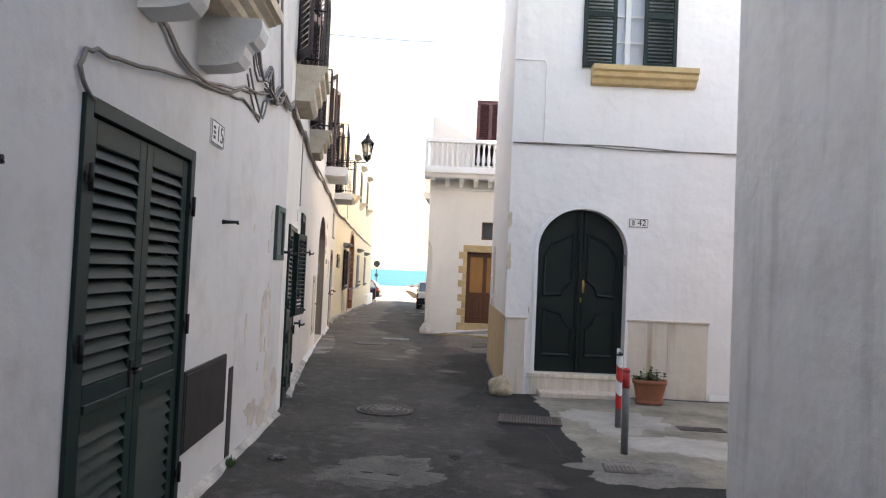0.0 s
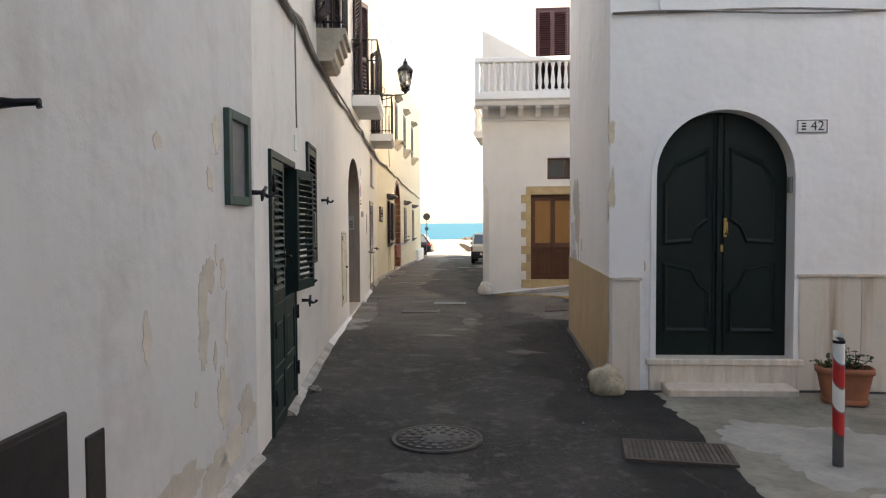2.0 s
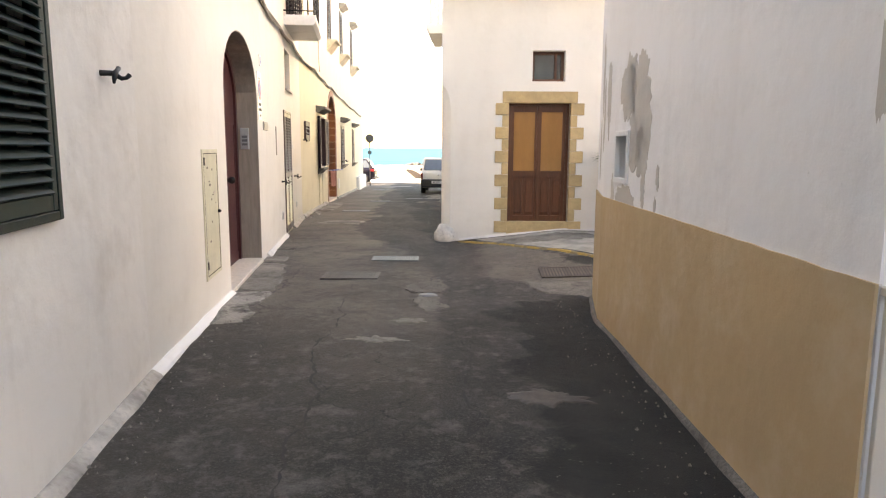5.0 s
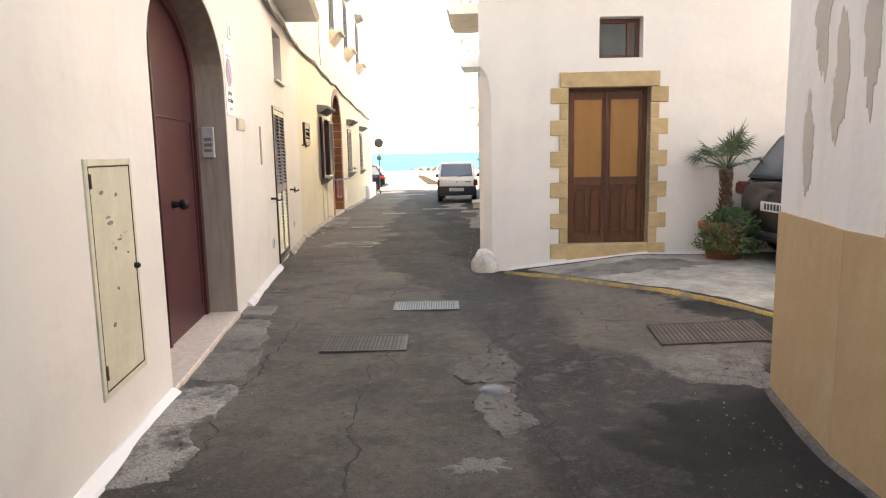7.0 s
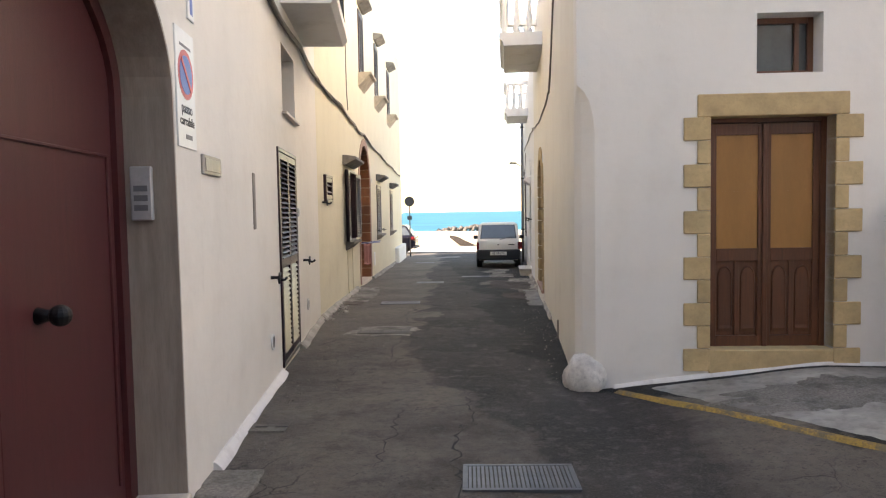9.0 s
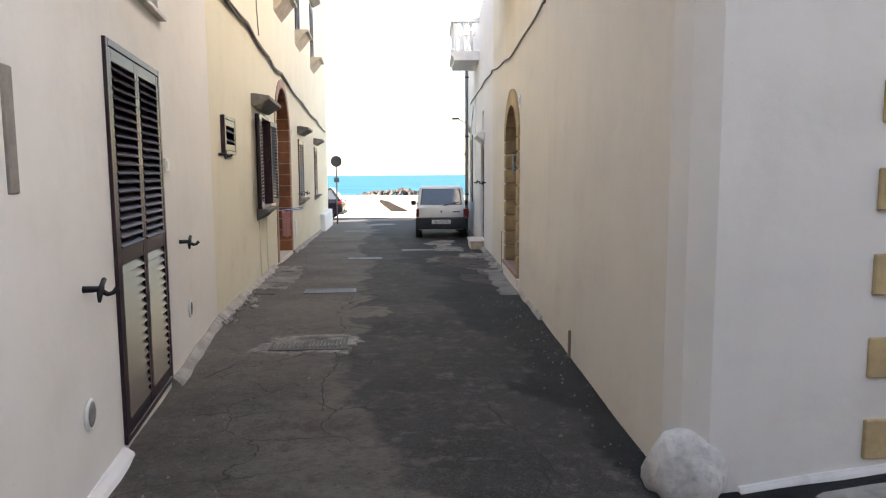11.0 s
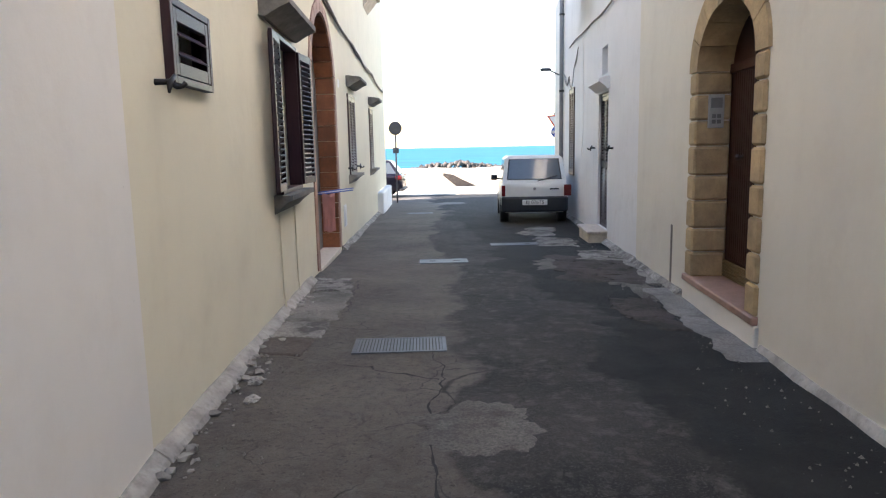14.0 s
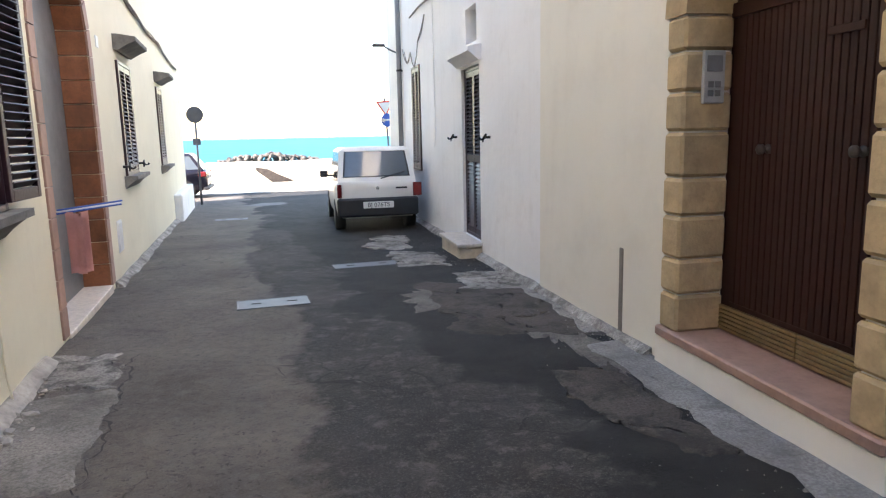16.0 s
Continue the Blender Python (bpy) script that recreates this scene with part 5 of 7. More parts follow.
def balcony(w, ya, yb, z, out, deep, stone, label, rail=1.0, shutters=True, corbels=0):
    a, b = sy(w, ya, yb)
    t = thing("balcony", w.m(a, z, 0), label, "balcony", "balconies on the western houses")
    L = b - a
    bm = B()
    if stone:
        prof = [(0.02, deep), (-out, deep), (-out, deep - 0.07), (-out * 0.90, deep - 0.075), (-out * 0.88, deep * 0.64), (-out * 0.76, deep * 0.58), (-out * 0.75, deep * 0.40), (-out * 0.62, deep * 0.33), (-out * 0.60, deep * 0.12), (-out * 0.48, 0.0), (0.02, 0.0)]
    else:
        prof = [(0.02, deep), (-out, deep), (-out, deep * 0.35), (-out * 0.9, 0.0), (0.02, 0.0)]
    sweep_x(bm, prof, 0, L)
    part("slab", bm, PALESTONE if stone else WHITEWASH, t)
    for i in range(corbels):
        bm = B()
        x = L * (i + 0.5) / corbels
        prof = [(0.02, 0.0), (-out * 0.95, 0.0), (-out * 0.97, -0.05), (-out * 0.93, -0.11), (-out * 0.84, -0.15), (-out * 0.76, -0.16), (-out * 0.72, -0.18), (-out * 0.70, -0.23), (-out * 0.62, -0.28), (-out * 0.48, -0.30), (-out * 0.30, -0.31), (0.02, -0.32)]
        sweep_x(bm, prof, x - 0.10, x + 0.10)
        part("corbel", bm, WHITEWASH, t, "scrolled stone corbel")
    iron_railing(t, 0.04, L - 0.04, out - 0.04, deep, rail)
    if shutters:
        lw = 0.42
        for k in range(2):
            m = pose(L / 2 - 0.46 + k * 0.92, -0.02, deep + 0.03, 0, 0, -158 if k == 0 else 158) @ pose(0 if k == 0 else -lw, 0, 0)
            louvre_leaf(t, lw, 2.1, BROWNSHUT, m, [(0.1, 0.9, "slats"), (1.0, 2.0, "slats")], name="shutter", pitch=0.07)
        bm = B()
        box(bm, L / 2 - 0.46, L / 2 + 0.46, -0.006, 0.01, deep, deep + 2.15)
        part("window_pane", bm, WINGLASS, t)


balcony(L1, 2.9, 4.78, 3.03, 0.40, 0.24, True, "stone balcony on scrolled corbels with a blue-black railing", corbels=2, shutters=False)
balcony(L2, 7.75, 8.75, 3.38, 0.36, 0.42, True, "moulded stone balcony with black bar railing and brown shutters")
balcony(L2, 10.9, 11.75, 3.31, 0.34, 0.38, True, "small moulded stone balcony with black bar railing")
balcony(L3, 15.35, 17.0, 3.55, 0.50, 0.20, False, "plain white balcony slab with black bar railing")
balcony(L4, 20.35, 22.25, 3.52, 0.58, 0.18, False, "plain white balcony slab with black bar railing")


def balustrade_post(r=0.055, h=0.66):
    bm = B()
    lathe(bm, [(r * 0.9, 0), (r * 0.9, 0.05), (r * 0.55, 0.09), (r, h * 0.33), (r * 0.6, h * 0.62), (r * 0.45, h * 0.8), (r * 0.85, h * 0.93), (r * 0.9, h)], 10)
    return bm


def front_balcony():
    """White balustraded balcony across the corner house, on a moulded cornice with corbels."""
    t = thing("balcony", BF.m(0, 0, 0), "white balustraded balcony on a moulded cornice with corbels", "balcony")
    x0, x1, out = -0.16, 4.4, 0.52
    bm = B()
    sweep_x(bm, [(0.02, 4.28), (-out - 0.06, 4.28), (-out - 0.06, 4.19), (-out, 4.15), (-out * 0.9, 4.06), (0.02, 4.06)], x0, x1)
    part("cornice", bm, WHITEWASH, t)
    bm = B()
    sweep_x(bm, [(0.02, 3.78), (-0.05, 3.78), (-0.06, 3.82), (0.02, 3.85)], 0.0, x1)
    part("string_course", bm, WHITEWASH, t)
    bm = B()
    sweep_x(bm, [(0.02, 4.06), (-out * 0.8, 4.06), (-out * 0.8, 4.0), (-out * 0.5, 3.93), (-0.12, 3.86), (0.02, 3.86)], -0.06, 0.06)
    me = mesh_of("corbel", bm, WHITEWASH)
    for i in range(11):
        part("corbel", me, None, t, "", pose(0.08 + i * 0.40, 0, 0))
    me = mesh_of("baluster", balustrade_post(), WHITEWASH)
    for i in range(30):
        part("baluster", me, None, t, "", pose(x0 + 0.16 + i * 0.145, -out + 0.08, 4.36))
    bm = B()
    box(bm, x0 + 0.02, x1, -out, -out + 0.16, 4.28, 4.37, 0.01)
    part("base_rail", bm, WHITEWASH, t)
    bm = B()
    box(bm, x0, x1, -out - 0.02, -out + 0.18, 5.02, 5.13, 0.02)
    part("top_rail", bm, WHITEWASH, t)
    bm = B()
    box(bm, x0 + 0.0, x0 + 0.10, -out - 0.01, -out + 0.17, 4.28, 5.02, 0.01)
    part("pedestal", bm, WHITEWASH, t)


front_balcony()


def lane_balcony(w, ya, yb, z, out, h, kind, label):
    a, b = sy(w, ya, yb)
    L = b - a
    t = thing("balcony", w.m(a, z, 0), label, "balcony", "balconies on the eastern houses")
    bm = B()
    sweep_x(bm, [(0.02, 0.22), (-out, 0.22), (-out, 0.12), (-out * 0.92, 0.08), (-out * 0.9, 0.0), (0.02, 0.0)], 0, L)
    part("slab", bm, WHITEWASH, t)
    me = mesh_of("baluster", balustrade_post(0.06, h - 0.24), WHITEWASH)
    n = max(2, int(L / 0.22))
    for i in range(n + 1):
        part("baluster", me, None, t, "", pose(0.08 + (L - 0.16) * i / n, -out + 0.09, 0.22))
    for i in range(1, 3):
        for x in (0.08, L - 0.08):
            part("baluster", me, None, t, "", pose(x, -(out - 0.09) * i / 3, 0.22))
    bm = B()
    for q in ((0, L, -out, -out + 0.16), (0, 0.16, -out + 0.16, 0.0), (L - 0.16, L, -out + 0.16, 0.0)):
        box(bm, q[0], q[1], q[2], q[3], h - 0.02, h + 0.09, 0.008)
    part("top_rail", bm, WHITEWASH, t)


lane_balcony(R2, 25.12, 27.5, 4.16, 0.74, 0.95, "solid", "white balcony with a pierced parapet over the lane")
lane_balcony(R3, 32.9, 34.6, 4.0, 0.68, 0.92, "open", "white balustraded balcony over the lane")


# ---- lantern, cables, pipes ----
def lantern():
    s = L4.at_y(19.35)
    t = thing("street_lantern", L4.m(s, 4.45, 0), "black wrought-iron lantern on a scrolled wall bracket", "street lamp")
    bm = B()
    tube(bm, [(0, 0, 0.0), (0, -0.9, 0.06)], 0.016, 8)
    tube(bm, [(0, 0.0, -0.35), (0, -0.12, -0.28), (0, -0.3, -0.08), (0, -0.55, -0.02), (0, -0.62, 0.03)], 0.012, 8)
    pts = [(0, -0.35 + 0.11 * (1 - k / 20) * math.cos(k * 0.55), 0.14 + 0.11 * (1 - k / 20) * math.sin(k * 0.55)) for k in range(18)]
    tube(bm, pts, 0.009, 6)
    box(bm, -0.03, 0.03, -0.02, 0.0, -0.45, 0.12, 0.005)
    part("bracket", bm, IRON, t)
    bm = B()
    lathe(bm, [(0.03, 0.08), (0.05, 0.12), (0.10, 0.15), (0.11, 0.17), (0.0, 0.17)], 6, (0, -0.92, 0))
    lathe(bm, [(0.21, 0.60), (0.22, 0.62), (0.16, 0.70), (0.08, 0.76), (0.06, 0.80), (0.07, 0.83), (0.02, 0.88), (0.025, 0.91), (0.0, 0.94)], 6, (0, -0.92, 0))
    for k in range(6):
        a = math.pi * k / 3
        tube(bm, [(0.11 * math.cos(a), -0.92 + 0.11 * math.sin(a), 0.16), (0.20 * math.cos(a), -0.92 + 0.20 * math.sin(a), 0.61)], 0.009, 6)
    part("cage", bm, IRON, t)
    bm = B()
    lathe(bm, [(0.095, 0.17), (0.19, 0.60)], 6, (0, -0.92, 0))
    part("pane", bm, LAMPGLASS, t)
    bm = B()
    lathe(bm, [(0.02, 0.60), (0.025, 0.52), (0.045, 0.47), (0.05, 0.42), (0.02, 0.37)], 10, (0, -0.92, 0))
    part("bulb", bm, ENAMEL, t)


lantern()


def bundle(w, pts, n, r, seed, material, label, sag=0.03):
    """A loose bundle of cables along a wall, through points (s, z)."""
    rnd = random.Random(seed)
    t = thing("cable_bundle" if n > 1 else "cable", w.m(), label, "cable", "cables along the walls")
    for k in range(n):
        off, ph = rnd.uniform(-0.03, 0.03), rnd.uniform(0, 6)
        line = []
        for (s0, z0), (s1, z1) in zip(pts, pts[1:]):
            m = max(2, int(abs(s1 - s0) / 0.25))
            for i in range(m):
                f = i / m
                s = s0 + (s1 - s0) * f
                z = z0 + (z1 - z0) * f - sag * math.sin(math.pi * f) + off + 0.014 * math.sin(s * 2.7 + ph)
                line.append((s, -0.02 - 0.016 * (k % 3) - 0.01 * math.sin(s * 1.9 + ph), z))
        line.append((pts[-1][0], -0.03, pts[-1][1] + off))
        bm = B()
        tube(bm, line, r * rnd.uniform(0.7, 1.2), 6)
        part("strand", bm, material, t)
    return t


CL = "weathered grey cable bundle fixed along the house wall"
bundle(L1, [(L1.at_y(2.6), 3.02), (L1.at_y(3.1), 2.88), (L1.at_y(3.6), 2.76), (L1.at_y(4.0), 2.64), (L1.at_y(4.6), 2.70), (L1.at_y(5.2), 2.86), (L1.at_y(6.3), 3.12), (L1.length, 3.24)], 2, 0.011, 1, CABLE, CL)
bundle(L1, [(L1.at_y(6.0), 3.05), (L1.at_y(6.6), 3.20), (L1.length, 3.24)], 5, 0.012, 2, CABLE, CL, 0.1)
bundle(L2, [(0, 3.24), (0.6, 3.22), (2.0, 3.30), (L2.length, 3.30)], 5, 0.014, 3, CABLE, CL, 0.05)
bundle(L3, [(0, 3.30), (2.5, 3.30), (L3.length, 3.30)], 5, 0.014, 4, CABLE, CL, 0.05)
bundle(L4, [(0, 3.30), (2.3, 3.30), (4.5, 3.36), (L4.length, 3.34)], 5, 0.014, 5, CABLE, CL, 0.05)
bundle(L5, [(0, 3.34), (2.5, 3.34), (L5.length, 3.26)], 5, 0.014, 6, CABLE, CL, 0.05)
bundle(L6, [(0, 3.26), (1.5, 3.22), (5, 3.05), (9, 2.92), (L6.length - 0.4, 2.82)], 5, 0.013, 7, CABLE, CL, 0.06)
bundle(L1, [(L1.at_y(2.86), 2.18), (L1.at_y(2.77), 2.22), (L1.at_y(2.72), 2.29), (L1.at_y(2.76), 2.37), (L1.at_y(2.86), 2.40), (L1.at_y(3.05), 2.41), (L1.at_y(3.5), 2.48), (L1.at_y(4.1), 2.60), (L1.at_y(4.9), 2.74), (L1.at_y(5.3), 2.80), (L1.at_y(5.8), 2.76)], 1, 0.014, 8, CABLE, "single grey cable looping above the green door", 0.01)
bundle(R2, [(0, 3.20), (3.0, 2.95), (R2.length, 3.0)], 1, 0.016, 9, CABLE, "single grey cable along the buff wall", 0.0)
bundle(R3, [(1.0, 3.30), (5.0, 3.24), (R3.length, 3.20)], 1, 0.016, 10, CABLE, "single grey cable along the white wall", 0.0)
bundle(R1, [(0, 3.0), (0.6, 3.5), (1.6, 4.4)], 1, 0.012, 11, CABLE, "single cable climbing the house wall", 0.0)
bundle(H42F, [(0.02, 3.36), (0.4, 3.36), (2.5, 3.33), (7.2, 3.30)], 2, 0.010, 12, CABLE, "grey cable run along the white house front", 0.0)
bundle(H42F, [(0.02, 4.56), (0.42, 4.56), (0.45, 4.50), (0.45, 3.42), (0.5, 3.36)], 1, 0.009, 13, WHITEWASH, "white painted cable dropping down the house front", 0.0)
bundle(L2, [(1.7, 3.3), (1.71, 2.6), (1.72, 2.3)], 1, 0.007, 14, CABLE, "thin cable dropping down the wall", 0.0)
bundle(L5, [(3.15, 0.52), (3.16, 0.0), (3.17, -0.40)], 1, 0.008, 15, YELLOW, "painted conduit below the window", 0.0)
bundle(L5, [(3.95, 0.60), (3.96, 0.0), (3.97, -0.40)], 1, 0.008, 16, YELLOW, "painted conduit below the window", 0.0)
bundle(L5, [(3.6, 5.2), (3.6, 4.2), (3.62, 3.4)], 1, 0.008, 17, CABLE, "thin cable dropping down the wall", 0.0)


bundle(L1, [(L1.at_y(5.35), 3.02), (L1.at_y(5.6), 2.84), (L1.at_y(5.85), 2.74), (L1.at_y(6.0), 2.95), (L1.at_y(6.5), 3.15)], 2, 0.008, 21, CABLE, "slack loops of thin cable below the balcony", 0.02)
bundle(L1, [(L1.at_y(5.5), 3.3), (L1.at_y(5.75), 3.05), (L1.at_y(6.1), 3.25), (L1.at_y(6.3), 3.0), (L1.at_y(6.8), 3.2), (L1.length, 3.22)], 4, 0.010, 22, CABLE, "tangle of grey cables below the balcony", 0.06)
bundle(L1, [(L1.at_y(6.4), 5.2), (L1.at_y(6.45), 4.2), (L1.at_y(6.7), 3.2)], 2, 0.012, 23, CABLE, "cables dropping from the upper floor", 0.0)


bundle(R3, [(0.25, 2.75), (0.7, 2.45), (1.1, 2.62), (1.5, 2.30), (1.9, 2.72), (2.6, 3.05)], 2, 0.009, 24, CABLE, "slack loops of thin cable near the downpipe", 0.05)
bundle(R3, [(3.2, 3.2), (3.22, 2.0), (3.25, 0.9)], 1, 0.006, 25, WHITEWASH, "thin white cable dropping down the white wall", 0.0)


def overhead_wire(a, b, sag, r=0.006):
    bm = B()
    a, b = Vector(a), Vector(b)
    tube(bm, [a.lerp(b, i / 14) - Vector((0, 0, sag * math.sin(math.pi * i / 14))) for i in range(15)], r, 5)
    solid("overhead_wire", bm, DARKCABLE, Matrix(), "thin dark wire strung across the lane", "wire", "overhead wires")


overhead_wire((-2.9, 17.3, 6.6), (-2.2, 19.4, 5.35), 0.02)
overhead_wire((-2.3, 11.9, 5.6), (1.05, 12.4, 5.75), 0.05)


def roof_aerial():
    t = thing("roof_aerial", Matrix.Translation((-4.3, 38.0, 7.0)), "thin television aerial on a roof mast", "aerial")
    bm = B()
    tube(bm, [(0, 0, 0), (0, 0, 3.6)], 0.018, 6)
    part("mast", bm, GALV, t)
    for i in range(3):
        bm = B()
        tube(bm, [(-0.05, 0, 3.5 - 0.16 * i), (0.5, 0, 3.5 - 0.16 * i)], 0.014, 6)
        part("element", bm, GALV, t)


roof_aerial()


def drainpipe():
    s = R4.at_y(37.42)
    t = thing("drainpipe", R4.m(s, 0, 0), "dark downpipe on the house near the shore", "pipe")
    bm = B()
    tube(bm, [(0, -0.07, -0.6), (0, -0.07, 6.1)], 0.05, 10)
    part("pipe", bm, GREYPAINT, t)
    for z in (0.6, 2.4, 4.2):
        bm = B()
        lathe(bm, [(0.06, z), (0.06, z + 0.04)], 10, (0, -0.07, 0))
        box(bm, -0.02, 0.02, -0.07, 0.02, z, z + 0.04)
        part("clip", bm, IRON, t)


drainpipe()


def street_light():
    t = thing("street_light", R4.m(R4.at_y(38.2), 2.86, 0), "grey street light on a short wall arm", "street lamp")
    bm = B()
    tube(bm, [(0, 0.02, 0), (0, -0.12, 0.06), (0, -0.26, 0.14)], 0.018, 8)
    part("arm", bm, GALV, t)
    bm = B()
    box(bm, -0.07, 0.07, -0.52, -0.24, 0.13, 0.20, 0.03)
    part("lamp_head", bm, GALV, t)


street_light()


# ---- signs, plates and small wall things ----
def text_part(words, size, material, parent, m, name="lettering"):
    cu = bpy.data.curves.new(name, "FONT")
    cu.body, cu.size, cu.extrude, cu.align_x, cu.align_y = words, size, 0.001, "CENTER", "CENTER"
    tmp = bpy.data.objects.new(name, cu)
    scene.collection.objects.link(tmp)
    bpy.context.view_layer.update()
    me = bpy.data.meshes.new_from_object(tmp.evaluated_get(bpy.context.evaluated_depsgraph_get()))
    bpy.data.objects.remove(tmp)
    me.materials.clear()
    me.materials.append(material)
    return part(name, me, None, parent, "", m)


def number_tile(w, s, z, width, height, words, tilt=0.0):
    t = thing("house_number", w.m(s, z, 0) @ pose(0, 0, 0, 0, tilt, 0), "white glazed house number tile reading " + words, "house number")
    bm = B()
    box(bm, 0, width, -0.012, 0.005, 0, height, 0.003)
    part("tile", bm, ENAMEL, t)
    bm = B()
    for q in ((0.006, width - 0.006, 0.006, 0.014), (0.006, width - 0.006, height - 0.014, height - 0.006), (0.006, 0.014, 0.014, height - 0.014), (width - 0.014, width - 0.006, 0.014, height - 0.014)):
        box(bm, q[0], q[1], -0.014, -0.012, q[2], q[3])
    part("border", bm, INK, t)
    text_part(words, height * 0.95, INK, t, pose(width * 0.66, -0.014, height * 0.5, 90, 0, 0))
    bm = B()
    for i in range(3):
        box(bm, width * 0.16, width * 0.30, -0.0145, -0.012, height * (0.24 + 0.2 * i), height * (0.36 + 0.2 * i))
    part("small_print", bm, INK, t)


number_tile(L1, L1.at_y(4.53), 2.285, 0.30, 0.17, "15")
number_tile(H42F, H42F.at_x(2.69), 2.22, 0.28, 0.13, "42")


def plain_tile(w, s, z, width, height, label, material=ENAMEL, marks=True):
    t = thing("house_number", w.m(s, z, 0), label, "house number")
    bm = B()
    box(bm, 0, width, -0.012, 0.005, 0, height, 0.003)
    part("tile", bm, material, t)
    if marks:
        bm = B()
        box(bm, width * 0.3, width * 0.7, -0.014, -0.012, height * 0.2, height * 0.8)
        part("marking", bm, SIGNBLUE, t)


plain_tile(L3, L3.length - 0.16, 2.40, 0.11, 0.15, "small white and blue house number tile")
plain_tile(R2, R2.at_y(25.26), 2.13, 0.12, 0.16, "small white and blue house number tile")
plain_tile(L2, 1.75, 2.08, 0.12, 0.14, "small plain white tile on the wall", marks=False)
plain_tile(L6, L6.at_y(31.35), 2.1, 0.12, 0.12, "small white tile beside the arched door", marks=False)


def driveway_sign():
    s = L3.at_y(16.70)
    t = thing("driveway_sign", L3.m(s, 1.67, 0), "white driveway sign with a no-parking disc", "sign")
    w, h = 0.32, 0.64
    bm = B()
    box(bm, 0, w, -0.010, 0.002, 0, h, 0.003)
    part("plate", bm, ENAMEL, t)
    for r, y, m, n in ((0.135, -0.011, SIGNRED, "red_ring"), (0.105, -0.0125, SIGNBLUE, "blue_disc")):
        bm = B()
        lathe(bm, [(r, 0), (r, 0.002)], 28)
        part(n, bm, m, t, "", pose(w / 2, y + 0.002, 0.40, 90, 0, 0))
    bm = B()
    box(bm, -0.11, 0.11, -0.0025, 0.0, -0.012, 0.012)
    part("red_bar", bm, SIGNRED, t, "", pose(w / 2, -0.013, 0.40, 0, 45, 0))
    text_part("passo", 0.085, INK, t, pose(w / 2, -0.011, 0.215, 90, 0, 0))
    text_part("carrabile", 0.072, INK, t, pose(w / 2, -0.011, 0.145, 90, 0, 0))
    bm = B()
    box(bm, w * 0.4, w * 0.75, -0.0115, -0.010, 0.05, 0.075)
    part("small_print", bm, GREYPAINT, t)
    bm = B()
    box(bm, w * 0.2, w * 0.8, -0.0115, -0.010, 0.545, 0.56)
    part("small_print", bm, GREYPAINT, t)


driveway_sign()


def wall_box(name, w, s, z, width, height, deep, material, label, category, seam=False):
    t = thing(name, w.m(s, z, 0), label, category)
    bm = B()
    box(bm, 0, width, -deep, 0.01, 0, height, 0.006)
    part("body", bm, material, t)
    if seam:
        bm = B()
        box(bm, 0.02, width - 0.02, -deep - 0.006, -deep, 0.02, height - 0.02, 0.004)
        part("cover", bm, material, t)
    return t


def meter_cupboard():
    a, b = sy(L3, 13.43, 14.04)
    t = thing("meter_cupboard", L3.m(a, 0.12, 0), "tall olive painted meter cupboard, scuffed and closed", "cupboard")
    w, h = b - a, 1.17
    part("cupboard_frame", frame_bm(w, h, 0.035, -0.012, 0.01, True), OLIVEBOX, t)
    bm = B()
    box(bm, 0.04, w - 0.04, -0.010, 0.008, 0.04, h - 0.04, 0.003)
    d = part("cupboard_door", bm, OLIVEBOX, t)
    for q in ((0.034, 0.040, 0.035, h - 0.035), (w - 0.040, w - 0.034, 0.035, h - 0.035), (0.040, w - 0.040, h - 0.041, h - 0.035), (0.040, w - 0.040, 0.035, 0.041)):
        bm = B()
        box(bm, q[0], q[1], -0.0125, 0.002, q[2], q[3])
        part("seam", bm, RUSTDARK, t, "dark gap round the door")
    for z in (0.10, h - 0.14):
        bm = B()
        tube(bm, [(0.037, -0.016, z), (0.037, -0.016, z + 0.07)], 0.008, 8)
        part("hinge", bm, RUSTBROWN, t, "rusty hinge")
    rnd = random.Random(31)
    for i in range(14):
        bm = B()
        blob_patch(bm, rnd.uniform(0.006, 0.035), rnd.uniform(0.004, 0.011), i + 3, 0.6, 20)
        part("chip", bm, CABLE if i % 3 else SANDYBARE, d, "chipped paint", pose(rnd.uniform(0.12, w - 0.12), -0.011, rnd.choice((rnd.uniform(0.15, h - 0.15), rnd.uniform(h - 0.42, h - 0.3)))))
    bm = B()
    lathe(bm, [(0.016, 0), (0.016, 0.02), (0.008, 0.03)], 10)
    part("lock", bm, IRON, d, "", pose(w - 0.06, -0.010, h * 0.5, 90, 0, 0))


meter_cupboard()
a15, b15 = sy(L1, 4.26, 5.22)
t = wall_box("meter_hatch", L1, a15, 0.27, b15 - a15, 0.52, 0.014, RUSTDARK, "rusty dark sheet-metal hatch low in the wall", "hatch", True)
# second strip is no hollow: its near-black colour gives the recess's shade
wall_box("wall_slot_shade", L1, L1.at_y(5.34), -0.12, 0.13, 0.78, 0.006, RUSTDARK, "narrow near-black strip standing in for a shaded recess", "slot")
wall_box("letter_plate", L4, L4.at_y(17.12), 1.545, 0.40, 0.12, 0.02, STEEL, "steel letter slot plate on the cream wall", "letter box", True)
wall_box("steel_strip", L4, L4.at_y(18.59), 1.18, 0.09, 0.46, 0.008, CABLE, "upright steel strip set in the wall", "plate")
wall_box("doorbell", L4, L4.at_y(21.09), 1.27, 0.12, 0.10, 0.03, ENAMEL, "white plastic doorbell box", "doorbell", True)
